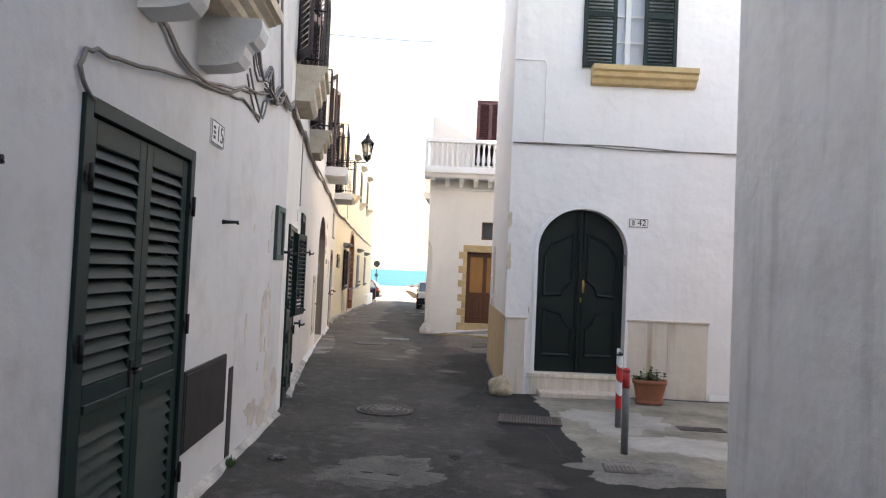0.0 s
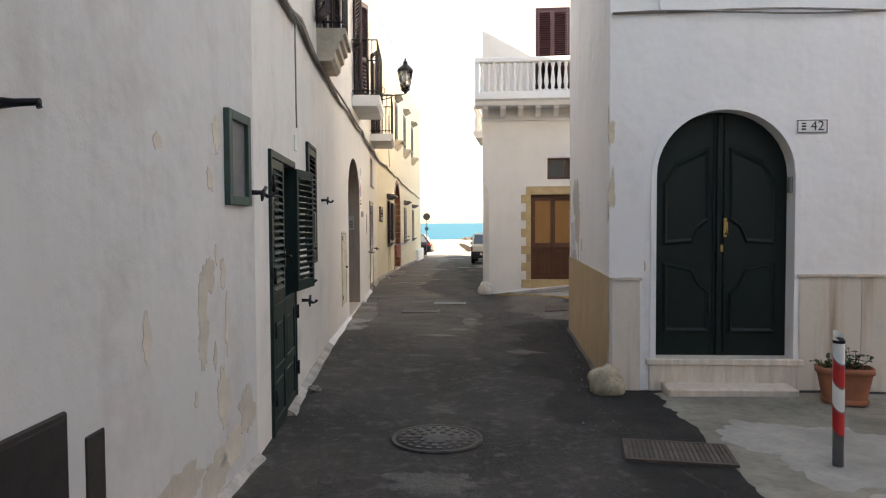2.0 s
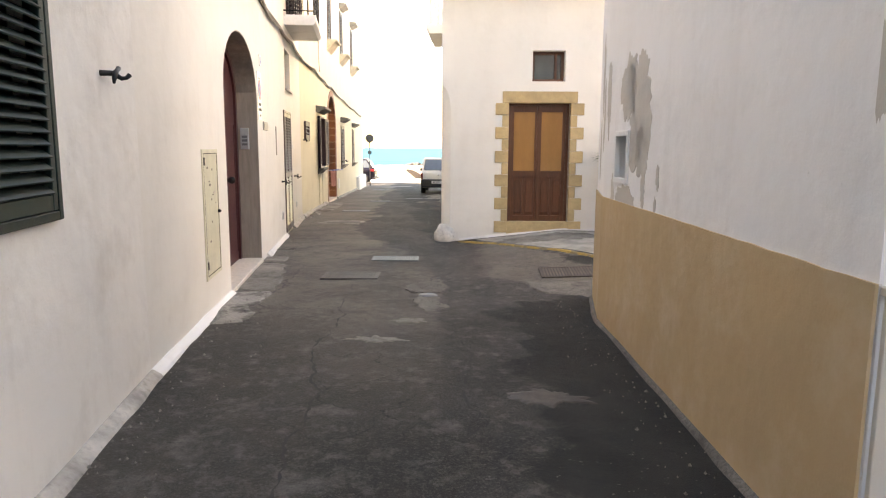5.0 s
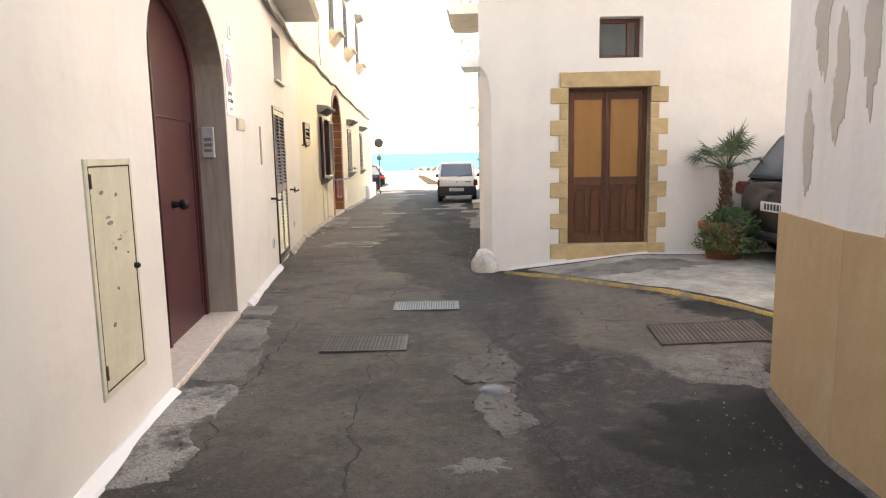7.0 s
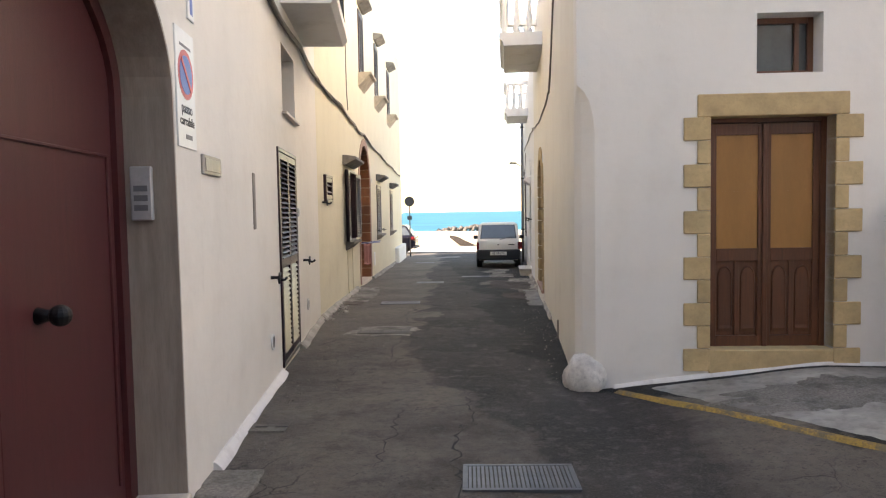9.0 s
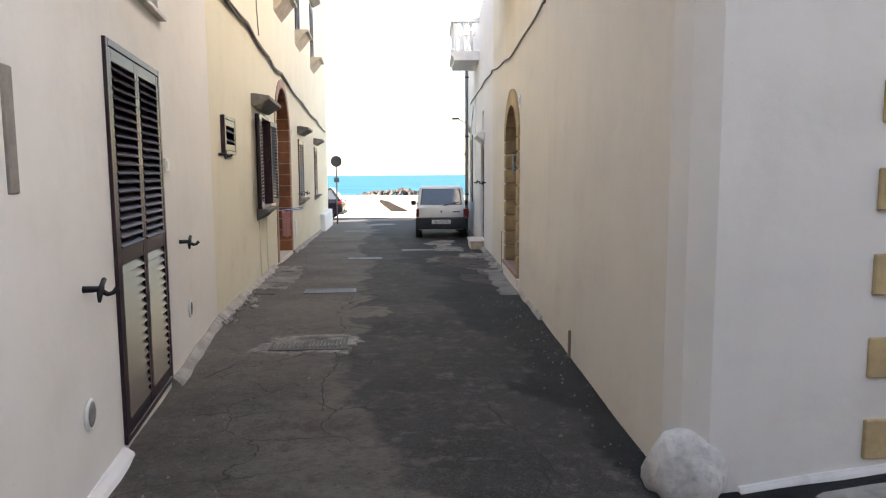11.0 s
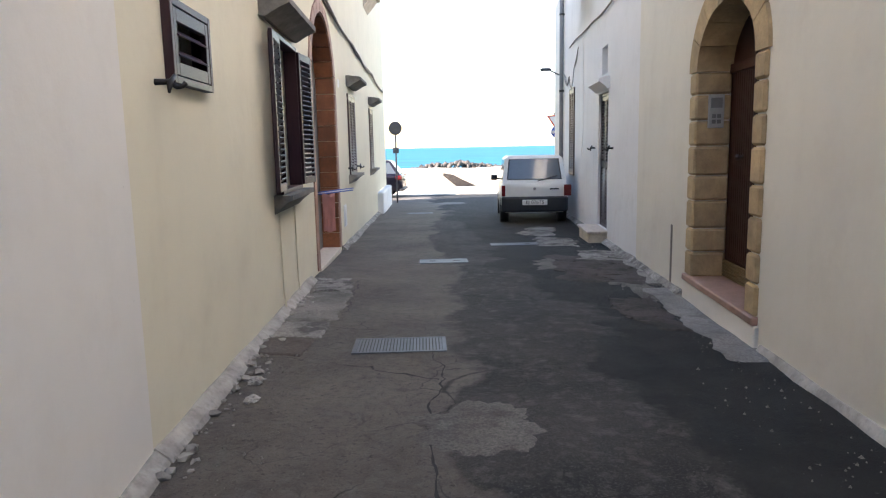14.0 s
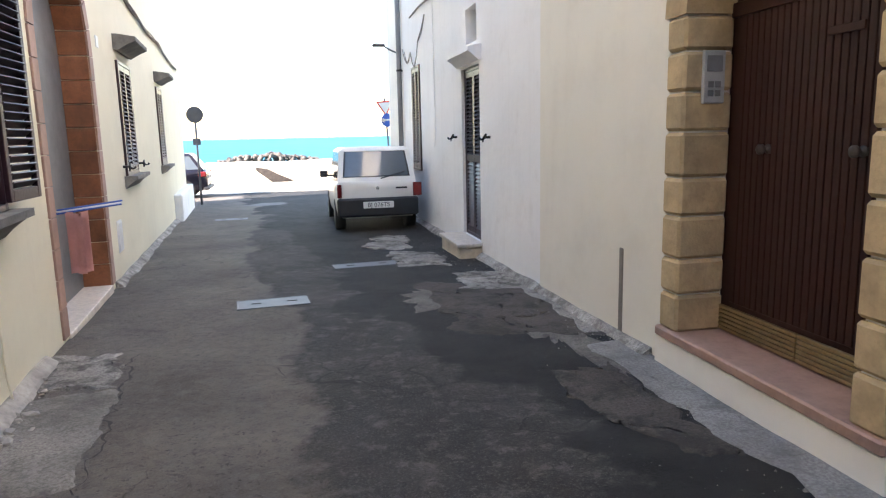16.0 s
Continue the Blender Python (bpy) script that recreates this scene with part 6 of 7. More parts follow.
wall_box("meter_flap", L6, L6.at_y(31.5), -0.14, 0.28, 0.36, 0.012, ENAMEL, "pale meter flap low in the wall", "hatch", True)
wall_box("letter_box", L2, L2.at_y(9.74), 1.20, 0.12, 0.34, 0.09, GREENGREY, "small green metal letter box on the wall", "letter box", True)
wall_box("wall_groove", R2, R2.at_y(27.54), -0.5, 0.06, 0.78, 0.006, CABLE, "capped grey conduit rising from the road", "conduit")
wall_box("wall_groove", R1, R1.at_y(21.65), -0.5, 0.04, 0.42, 0.02, CABLE, "short capped conduit rising from the road", "conduit")
for s, z in ((L4.at_y(19.27), 0.13), (L4.at_y(21.91), 0.12)):
    t = thing("round_cap", L4.m(s, z) @ pose(0, 0, 0, 90, 0, 0), "round grey vent cap with a white rim low in the wall", "vent cap", "round wall caps")
    bm = B()
    lathe(bm, [(0.075, 0), (0.075, 0.012), (0.068, 0.017), (0.060, 0.017), (0.058, 0.010)], 24)
    part("rim", bm, ENAMEL, t, "white rim")
    bm = B()
    lathe(bm, [(0.059, 0.008), (0.059, 0.014), (0.02, 0.015)], 24)
    part("cover_plate", bm, GREYSTONE, t, "grey cover plate")
spike(L1, L1.at_y(4.95), 1.78)
spike(L1, L1.at_y(2.08), 1.78)
for w, y, z in ((L1, 7.3, 1.62), (L2, 11.2, 1.70), (L2, 9.45, 0.68), (L2, 9.42, 0.88), (L4, 19.30, 0.72), (L4, 21.60, 0.72), (L5, 23.88, 1.48), (R3, 30.9, 1.06), (R3, 32.6, 1.06), (L6, 32.35, 0.8), (L6, 33.65, 0.8)):
    stay(w, w.at_y(y), z)


# ---- paving, covers and road repairs ----
def paved(name, xa, xb, ya, yb, seed, material, label, lift=0.006, ragged=0.25, lean=0.0):
    """A paved area with a ragged western edge."""
    def at(u, v):
        y = ya + (yb - ya) * v
        e = xa + lean * (yb - y) + ragged * noise.noise((seed, y * 1.3, 0)) + 0.4 * ragged * noise.noise((seed, y * 5.0, 7))
        yy = y + 0.4 * ragged * noise.noise((u * 6, seed, 3)) * (1 if v in (0.0, 1.0) else 0)
        return e + (xb - e) * u, yy
    return drape(name, at, 30, 44, material, label, lift)


paved("pavement", 1.25, 8.4, 5.2, 9.46, 2.0, FRONTPAVE, "stained concrete paving before the arched door", ragged=0.16)
paved("pavement", 0.08, 7.3, 15.5, 18.98, 5.0, PAVING, "worn grey concrete paving of the side street", lean=0.60, ragged=0.05)
patch_disc("pavement_patch", 2.15, 7.75, 0.62, 0.72, 11, SMOOTHCON, "smooth paler concrete repair by the post", 0.3, lift=0.012)
patch_disc("pavement_patch", 2.5, 6.6, 0.55, 0.5, 12, SMOOTHCON, "smooth paler concrete repair by the post", 0.35, lift=0.012)
patch_disc("pavement_patch", 1.75, 5.65, 0.55, 0.38, 13, PALECON, "broken concrete round a drain grate", 0.4, lift=0.012)
patch_disc("pavement_patch", 1.6, 18.2, 0.9, 0.45, 14, PALECON, "paler concrete by the brown door", 0.6, lift=0.012)
patch_disc("road_patch", -0.35, 5.35, 0.55, 0.42, 21, CONCRETE, "grey concrete repair round an old cover", 0.35)
patch_disc("road_patch", -0.85, 12.7, 0.2, 0.10, 26, PALECON, "small pale cement smear on the road", 0.8)
patch_disc("road_patch", -0.60, 13.4, 0.14, 0.08, 27, PALECON, "small pale cement smear on the road", 0.8)
patch_disc("road_patch", -2.36, 22.42, 0.46, 0.33, 28, PALECON, "pale cement bed round a drain grate", 0.22)
patch_disc("road_patch", -1.95, 23.85, 0.40, 0.36, 31, CONCRETE, "round grey repair in the road", 0.3)
patch_disc("road_patch", -0.35, 29.2, 0.45, 0.8, 33, CONCRETE, "grey cement patch by the white wall", 0.6)
patch_disc("road_patch", -0.08, 27.9, 0.22, 0.9, 36, CONCRETE, "cement strip along the wall foot", 0.6, -0.07)
patch_disc("road_patch", -2.0, 42.0, 0.5, 0.5, 37, CASTIRON, "dark round stain in the road", 0.4)
patch_disc("road_patch", -0.45, 7.0, 0.30, 0.22, 38, CONCRETE, "small grey repair in the road", 0.5)
patch_disc("road_patch", 0.35, 11.4, 0.22, 0.16, 39, CASTIRON, "sunken dark patch in the road", 0.5)


def slab_patch(corners, material, label, seed, rough=0.05, lift=0.010):
    """A four-cornered cement slab with worn, wavy edges; corners run round it."""
    a, b, c, d = [Vector((*p, 0)) for p in corners]

    def at(u, v):
        p = a.lerp(b, u).lerp(d.lerp(c, u), v)
        x = p.x + rough * (noise.noise((p.x * 3, p.y * 3, seed)) + 0.5 * noise.noise((p.x * 10, p.y * 10, seed)) + 0.25 * noise.noise((p.x * 28, p.y * 28, seed)))
        y = p.y + rough * (noise.noise((p.x * 3, p.y * 3, seed + 9)) + 0.5 * noise.noise((p.x * 10, p.y * 10, seed + 9)) + 0.25 * noise.noise((p.x * 28, p.y * 28, seed + 9)))
        return x, y
    return drape("road_slab", at, 26, 26, material, label, lift, "road patch")


slab_patch(((-3.78, 28.5), (-3.25, 28.4), (-3.1, 27.65), (-3.74, 27.6)), LIMEPATCH, "pale cement slab at the foot of the yellow wall", 41, 0.10)
slab_patch(((-3.74, 27.6), (-3.1, 27.65), (-3.05, 26.22), (-3.66, 26.22)), PALECON, "cracked grey-brown cement slab by the yellow wall", 42, 0.06)
slab_patch(((-3.66, 26.2), (-3.09, 26.2), (-3.11, 25.7), (-3.62, 25.72)), LIMEPATCH, "pale cement strip by the yellow wall", 43, 0.05)
slab_patch(((-3.60, 25.7), (-3.13, 25.68), (-3.15, 25.18), (-3.58, 25.25)), BROWNSLAB, "small brown concrete slab by the yellow wall", 44, 0.03, 0.014)
slab_patch(((-2.80, 17.15), (-2.46, 17.15), (-2.42, 16.72), (-2.74, 16.72)), PALECON, "small pale concrete cover by the maroon door", 45, 0.02, 0.014)
slab_patch(((-0.16, 24.85), (0.12, 24.85), (0.32, 27.5), (-0.05, 27.5)), GREYSKIM, "grey cement strip under the stone arch", 46, 0.09)
slab_patch(((-0.42, 25.7), (-0.16, 25.7), (-0.06, 27.1), (-0.52, 27.0)), ROUGHDARK, "rough dark patch beside the cement strip", 47, 0.14, 0.007)
slab_patch(((-0.8, 28.0), (0.30, 27.6), (0.42, 29.4), (-0.72, 30.2)), ROUGHDARK, "rough broken asphalt beside the wall foot", 48, 0.16, 0.007)
slab_patch(((-2.88, 21.98), (-1.96, 21.93), (-1.88, 22.60), (-2.76, 22.66)), LIMEPATCH, "pale cement bed round a drain grating", 61, 0.10)
slab_patch(((-0.30, 29.6), (0.40, 29.3), (0.45, 30.4), (-0.15, 30.5)), LIMEPATCH, "broken pale cement by the door step", 49, 0.16)
slab_patch(((-0.66, 31.3), (-0.05, 30.9), (0.05, 32.0), (-0.45, 32.4)), LIMEPATCH, "broken pale cement by the door step", 50, 0.18)
slab_patch(((-0.85, 32.7), (-0.2, 32.5), (0.1, 34.0), (-0.4, 34.1)), LIMEPATCH, "broken pale cement along the white wall", 51, 0.20)
slab_patch(((0.1, 27.6), (0.34, 27.6), (0.50, 30.2), (0.30, 30.2)), LIMEPATCH, "crumbling lime mortar along the wall foot", 52, 0.08, 0.014)

slab_patch(((0.62, 15.05), (1.55, 15.05), (1.30, 14.35), (0.80, 14.45)), CONCRETE, "smooth concrete repair at the mouth of the side street", 53, 0.10)
slab_patch(((-0.70, 15.05), (-0.30, 15.45), (-0.28, 14.55), (-0.62, 14.55)), CONCRETE, "smooth concrete repair round a small cover", 54, 0.11)
slab_patch(((-0.60, 14.42), (-0.32, 14.48), (-0.24, 13.85), (-0.50, 13.72)), CONCRETE, "smooth concrete repair in the road", 55, 0.11)
slab_patch(((-2.74, 16.6), (-2.36, 16.6), (-2.12, 14.75), (-2.55, 14.75)), PALECON, "pale concrete apron by the maroon door", 56, 0.09)
slab_patch(((-2.60, 14.7), (-2.16, 14.65), (-2.05, 13.2), (-2.44, 13.2)), LIMEPATCH, "broken pale concrete apron along the wall foot", 57, 0.10)


def crack(name, x0, y0, x1, y1, seed, width=0.009):
    """A meandering open crack, as a dark sunken groove strip."""
    rnd = random.Random(seed)
    n = max(10, int(math.hypot(x1 - x0, y1 - y0) / 0.05))
    bm = B()
    prev = None
    for i in range(n + 1):
        f = i / n
        x = x0 + (x1 - x0) * f + 0.16 * noise.noise((f * 5, seed, 0)) + 0.07 * noise.noise((f * 22, seed, 5)) + 0.03 * noise.noise((f * 60, seed, 2))
        y = y0 + (y1 - y0) * f + 0.05 * noise.noise((f * 18, seed, 9))
        wd = width * rnd.uniform(0.1, 1.3) * math.sin(math.pi * min(0.97, max(0.03, f))) ** 0.4
        z = ground_z(x, y) + 0.018 * noise.noise((x * 0.9, y * 0.9, 0)) + 0.006 * noise.noise((x * 3.1, y * 3.1, 4)) + 0.005
        px, py = -(y1 - y0), (x1 - x0)
        k = wd / math.hypot(px, py)
        pair = [bm.verts.new((x - px * k, y - py * k, z)), bm.verts.new((x + px * k, y + py * k, z))]
        if prev:
            bm.faces.new((prev[0], prev[1], pair[1], pair[0]))
        prev = pair
    solid(name, bm, RUSTDARK, Matrix(), "dark open crack in the asphalt", "crack", kind="structure")


for i, (x0, y0, x1, y1) in enumerate(((-1.05, 9.6, -1.35, 15.2), (-0.15, 10.6, -0.15, 13.8), (-0.15, 14.2, -0.55, 16.5), (-1.35, 15.9, -1.2, 19.4), (0.3, 16.2, 1.9, 15.4), (-2.05, 20.4, -2.2, 25.2), (-2.15, 24.6, -2.9, 25.0), (-0.7, 17.9, -1.0, 21.5), (0.9, 8.6, 1.4, 5.2), (-0.68, 17.1, -0.26, 15.5), (-0.24, 15.4, -0.22, 13.8), (-0.70, 15.1, -0.62, 14.5), (-1.75, 18.5, -1.8, 17.2), (-1.75, 18.4, -1.2, 18.6), (-3.1, 28.3, -3.04, 26.2), (-2.1, 16.6, -2.08, 13.3))):
    crack("road_crack", x0, y0, x1, y1, 50 + i, 0.022 if i in (9, 10) else 0.011)


def place_on_road(x, y, turn=0.0, lift=0.0):
    z = ground_z(x, y) + 0.018 * noise.noise((x * 0.9, y * 0.9, 0)) + 0.006 * noise.noise((x * 3.1, y * 3.1, 4)) + lift
    e = 0.2
    sl_y = (ground_z(x, y + e) - ground_z(x, y - e)) / (2 * e)
    sl_x = (ground_z(x + e, y) - ground_z(x - e, y)) / (2 * e)
    return Matrix.Translation((x, y, z)) @ Matrix.Rotation(math.atan(sl_y), 4, "X") @ Matrix.Rotation(-math.atan(sl_x), 4, "Y") @ Matrix.Rotation(radians(turn), 4, "Z")


def drain_cover(x, y, w, d, material, label, turn=0.0, bars=14, across=True):
    t = thing("drain_cover", place_on_road(x, y, turn, 0.006), label, "drain cover", "drain covers in the road")
    bm = B()
    f, top = (0.03, 0.008) if bars else (0.016, 0.003)
    box(bm, -w / 2, w / 2, -d / 2, -d / 2 + f, -0.03, top, 0.002)
    box(bm, -w / 2, w / 2, d / 2 - f, d / 2, -0.03, top, 0.002)
    box(bm, -w / 2, -w / 2 + f, -d / 2 + f, d / 2 - f, -0.03, top, 0.002)
    box(bm, w / 2 - f, w / 2, -d / 2 + f, d / 2 - f, -0.03, top, 0.002)
    part("cover_frame", bm, material, t)
    bm = B()
    box(bm, -w / 2 + f, w / 2 - f, -d / 2 + f, d / 2 - f, -0.02, 0.001)
    part("base", bm, GRIME if bars else material, t, "grime packed between the bars" if bars else "")
    if bars:
        bm = B()
        step = (w - 2 * f) / bars
        box(bm, 0, step * 0.66, -d / 2 + f, d / 2 - f, -0.01, 0.006)
        me = mesh_of("bar", bm, material)
        for i in range(bars):
            part("bar", me, None, t, "", pose(-w / 2 + f + step * (i + 0.2), 0, 0))
    else:
        for i in range(2):
            bm = B()
            box(bm, -w * 0.3 + w * 0.5 * i, -w * 0.3 + w * 0.5 * i + 0.09, -0.01, 0.01, 0.002, 0.006)
            part("lifting_slot", bm, RUSTDARK, t)


drain_cover(1.13, 7.64, 0.70, 0.45, RUSTBROWN, "rusty brown ribbed drain grate", -8, 20)
drain_cover(1.75, 5.72, 0.55, 0.36, CASTIRON, "cast-iron ribbed drain grate", -6, 14)
drain_cover(3.0, 7.5, 0.50, 0.22, CASTIRON, "slotted cast-iron drain grate", -4, 12)
drain_cover(1.32, 15.45, 0.85, 0.50, RUSTBROWN, "rusty ribbed drain grate in the side street", -4, 22)
drain_cover(-0.38, 5.30, 0.42, 0.36, CONCRETE, "square concrete-filled access cover", -12, 0)
drain_cover(-1.39, 15.63, 0.68, 0.48, CASTIRON, "dusty ribbed cast-iron drain grate", 0, 20)
drain_cover(-0.93, 17.02, 0.66, 0.40, GALV, "galvanised steel drain grating", 0, 24)
drain_cover(-2.36, 22.30, 0.69, 0.50, CASTIRON, "cast-iron drain grating in a cement bed", 0, 18)
drain_cover(-2.45, 25.42, 0.70, 0.40, GALV, "galvanised steel drain cover", 2, 26)
drain_cover(-2.14, 29.68, 0.66, 0.36, GALV, "galvanised steel drain cover", 2, 0)
drain_cover(-0.98, 31.48, 0.80, 0.30, GALV, "galvanised steel drain cover", 2, 0)
drain_cover(-2.80, 38.25, 0.66, 0.36, GALV, "galvanised steel drain cover", 2, 0)
drain_cover(-2.70, 18.0, 0.30, 0.20, CONCRETE, "small square concrete cover by the wall", 0, 0)


def manhole(x, y, r, material, label):
    t = thing("manhole_cover", place_on_road(x, y, 0, 0.006), label, "manhole cover")
    bm = B()
    lathe(bm, [(r, -0.02), (r, 0.008), (r * 0.93, 0.008), (r * 0.92, 0.002), (r * 0.88, 0.002), (r * 0.87, 0.008), (r * 0.05, 0.008)], 36)
    part("lid", bm, material, t)
    bm = B()
    box(bm, -0.018, 0.018, -0.018, 0.018, 0.006, 0.012)
    me = mesh_of("stud", bm, material)
    for ring, n in ((0.78, 22), (0.58, 16), (0.36, 10)):
        for i in range(n):
            if r > 0.2:
                a = 2 * math.pi * i / n
                part("stud", me, None, t, "", pose(r * ring * math.cos(a), r * ring * math.sin(a), 0.001, 0, 0, math.degrees(a)))


manhole(-0.51, 7.85, 0.33, CASTIRON, "round studded cast-iron manhole cover")
manhole(-0.44, 14.45, 0.10, GALV, "small round steel cover in a cement patch")


def yellow_line():
    def at(u, v):
        x, y = 0.02 + 2.05 * v, 18.95 - 3.35 * v
        k = (u - 0.5) * (0.085 + 0.04 * noise.noise((v * 9, 2, 0)))
        return x + k * 0.75, y + k * 0.66
    drape("yellow_line", at, 4, 60, YELLOWLINE, "worn yellow painted line across the side street", 0.022, "road marking")


yellow_line()


def gravel():
    rnd = random.Random(77)
    bm = B()
    base = [Vector((math.cos(a) * 0.5, math.sin(a) * 0.5, 0)) for a in (0, 2.1, 4.2)]
    for i in range(1500):
        y = rnd.uniform(8, 37)
        if rnd.random() < 0.55:
            w = H42S if y < 14.3 else None
            edge = 1.0 if y < 14.3 else (-0.06 if y < 23.5 else 0.07 * (y - 23.2) - 0.08)
            if 14.3 < y < 19.2:
                continue
            x = edge - 0.02 - abs(rnd.gauss(0, 0.22))
        else:
            edge = -1.5 - 0.095 * (y - 4.7) if y < 29 else -3.75 - 0.025 * (y - 29)
            x = edge + 0.02 + abs(rnd.gauss(0, 0.25))
        z = ground_z(x, y) + 0.018 * noise.noise((x * 0.9, y * 0.9, 0)) + 0.006
        s = rnd.choice((0.005, 0.006, 0.008, 0.014)) * rnd.uniform(0.6, 1.2)
        a = rnd.uniform(0, 6.28)
        ring = [bm.verts.new((x + s * math.cos(a + k * 1.57) * rnd.uniform(0.6, 1.1), y + s * math.sin(a + k * 1.57) * rnd.uniform(0.6, 1.1), z - 0.004)) for k in range(4)]
        top = bm.verts.new((x, y, z + s * 0.8))
        for k in range(4):
            bm.faces.new((ring[k], ring[(k + 1) % 4], top))
    solid("gravel", bm, PALECON, Matrix(), "scattered pale grit and plaster chips along the wall feet", "gravel", kind="stuff")


gravel()


def rubble():
    """Broken bits of plaster and stone along the foot of the yellow wall."""
    rnd = random.Random(5)
    bm = B()
    for i in range(220):
        y = rnd.uniform(23.3, 28.4)
        x = -3.47 - 0.053 * (y - 23.4) + 0.03 + abs(rnd.gauss(0, 0.09))
        s = rnd.choice((0.008, 0.010, 0.014, 0.020, 0.034))
        r = bmesh.ops.create_icosphere(bm, subdivisions=1, radius=s, matrix=Matrix.Translation((x, y, ground_z(x, y) + s * 0.3)) @ Matrix.Rotation(rnd.uniform(0, 6), 4, "Z") @ Matrix.Diagonal((1.3, 0.9, 0.6, 1)))
        for v in r["verts"]:
            v.co += Vector((rnd.uniform(-1, 1), rnd.uniform(-1, 1), rnd.uniform(-1, 1))) * s * 0.3
    solid("rubble", bm, CEMENT, Matrix(), "broken plaster and stone bits along the wall foot", "rubble", kind="stuff")


rubble()


def skirting(w, sa, sb, out, top, material, label, seed):
    """A hand-laid painted foot along a wall."""
    n = max(4, int((sb - sa) / 0.15))
    bm = B()
    rows = []
    for i in range(n + 1):
        s = sa + (sb - sa) * i / n
        g = (w.m(s, 0, 0).translation)
        gz = ground_z(g.x, g.y)
        o = out * (1 + 0.35 * noise.noise((s * 2.2, seed, 0)))
        tp = top * (1 + 0.35 * noise.noise((s * 1.7, seed, 4)))
        rows.append([bm.verts.new((s, y, z)) for y, z in ((0.02, gz + tp), (-0.012, gz + tp), (-o * 0.7, gz + tp * 0.35), (-o, gz - 0.02), (0.02, gz - 0.1))])
    for a, b in zip(rows, rows[1:]):
        for i in range(5):
            j = (i + 1) % 5
            bm.faces.new((a[i], a[j], b[j], b[i]))
    bm.faces.new(rows[0]); bm.faces.new(rows[-1][::-1])
    solid("baseboard", bm, material, w.m(), label, "wall foot", kind="structure")


skirting(L2, 1.1, L2.length, 0.09, 0.05, CEMENT, "grey cement fillet along the wall foot", 1)
skirting(L1, L1.at_y(4.3), L1.length, 0.07, 0.05, CEMENT, "grey cement fillet along the wall foot", 2)
skirting(L3, 0.0, ARCH[0] - 0.02, 0.08, 0.05, WHITEWASH, "whitewashed wall foot", 3)
skirting(L4, 0.05, D3[0] - 0.02, 0.07, 0.05, DIRTYWASH, "whitewashed wall foot", 4)
skirting(L4, D3[1] + 0.02, L4.length, 0.09, 0.06, CEMENT, "grey cement wall foot", 5)
skirting(L5, 0.0, L5.length, 0.10, 0.07, CEMENT, "grey cement wall foot", 6)
skirting(L6, ADOOR[1] + 0.2, L6.length, 0.10, 0.06, DUSTYFOOT, "pale cement wall foot", 7)
skirting(R2, 0.0, R2.at_y(27.05), 0.09, 0.06, DUSTYFOOT, "pale cement wall foot", 8)
skirting(R2, R2.at_y(25.1), R2.length, 0.05, 0.05, CEMENT, "rendered wall foot", 9)
skirting(R3, 0.0, R3.length, 0.10, 0.07, DUSTYFOOT, "whitewashed wall foot", 10)
skirting(BF, 0.3, 6.5, 0.04, 0.03, DIRTYWASH, "whitewashed wall foot", 11)
skirting(H42F, H42F.at_x(3.9), 7.4, 0.03, 0.08, WHITEWASH, "whitewashed wall foot", 12)
skirting(H42C, 0.0, H42C.length, 0.05, 0.03, CONCRETE, "grey cement fillet along the wall foot", 14)
skirting(H42S, 0.0, H42S.length - 0.2, 0.05, 0.03, CONCRETE, "grey cement fillet along the wall foot", 13)
bm = B()
box(bm, L6.at_y(38.4), L6.length, -0.16, 0.02, -1.2, -0.02, 0.03)
solid("plinth", bm, WHITEWASH, L6.m(), "low white plinth at the house end", "plinth", kind="structure")
bm = B()
box(bm, PW[0], PW[1], 0.16, 0.18, PW[2], PW[3])
t = thing("blind_window", L4.m(0, 0, 0), "blind recessed window with a thin stone sill", "window")
part("recess_back", bm, CABLE, t, "grey-brown painted recess")
bm = B()
box(bm, PW[0] - 0.04, PW[1] + 0.04, -0.05, 0.16, PW[2] - 0.03, PW[2], 0.004)
part("window_sill", bm, MARBLE, t)
bm = B()
box(bm, WDW[0], WDW[1], 0.18, 0.20, WDW[2], WDW[3])
solid("blind_window", bm, CABLE, R3.m(), "small recessed vent opening above the door", "window")


def crumpled(name, x, y, size, material, label, category, seed, flat=0.5):
    """A crumpled scrap or broken stone lying on the road."""
    bm = B()
    bmesh.ops.create_icosphere(bm, subdivisions=3, radius=1)
    for v in bm.verts:
        k = 1 + 0.55 * noise.noise(v.co * 1.6 + Vector((seed, 0, 0))) + 0.4 * noise.noise(v.co * 4.2 + Vector((0, seed, 0)))
        v.co = Vector((v.co.x * size * k * 1.3, v.co.y * size * k, v.co.z * size * k * flat + size * flat * 0.6))
    return solid(name, bm, material, place_on_road(x, y, seed * 40), label, category)


crumpled("crumpled_rag", -1.77, 9.26, 0.055, GREYSTONE, "crumpled grey and white rag lying by the wall foot", "litter", 3, 0.55)
crumpled("loose_stone", -1.22, 5.56, 0.05, GREYSTONE, "loose grey stone on the asphalt", "stone", 5)
crumpled("loose_stone", 0.24, 5.83, 0.05, RUSTDARK, "flat dark stone chip on the asphalt", "stone", 7, 0.3)
crumpled("loose_stone", -3.32, 24.62, 0.045, CEMENT, "broken piece of pale mortar by the yellow wall", "stone", 8)
crumpled("loose_stone", -3.26, 24.30, 0.04, CEMENT, "broken piece of pale mortar by the yellow wall", "stone", 11)


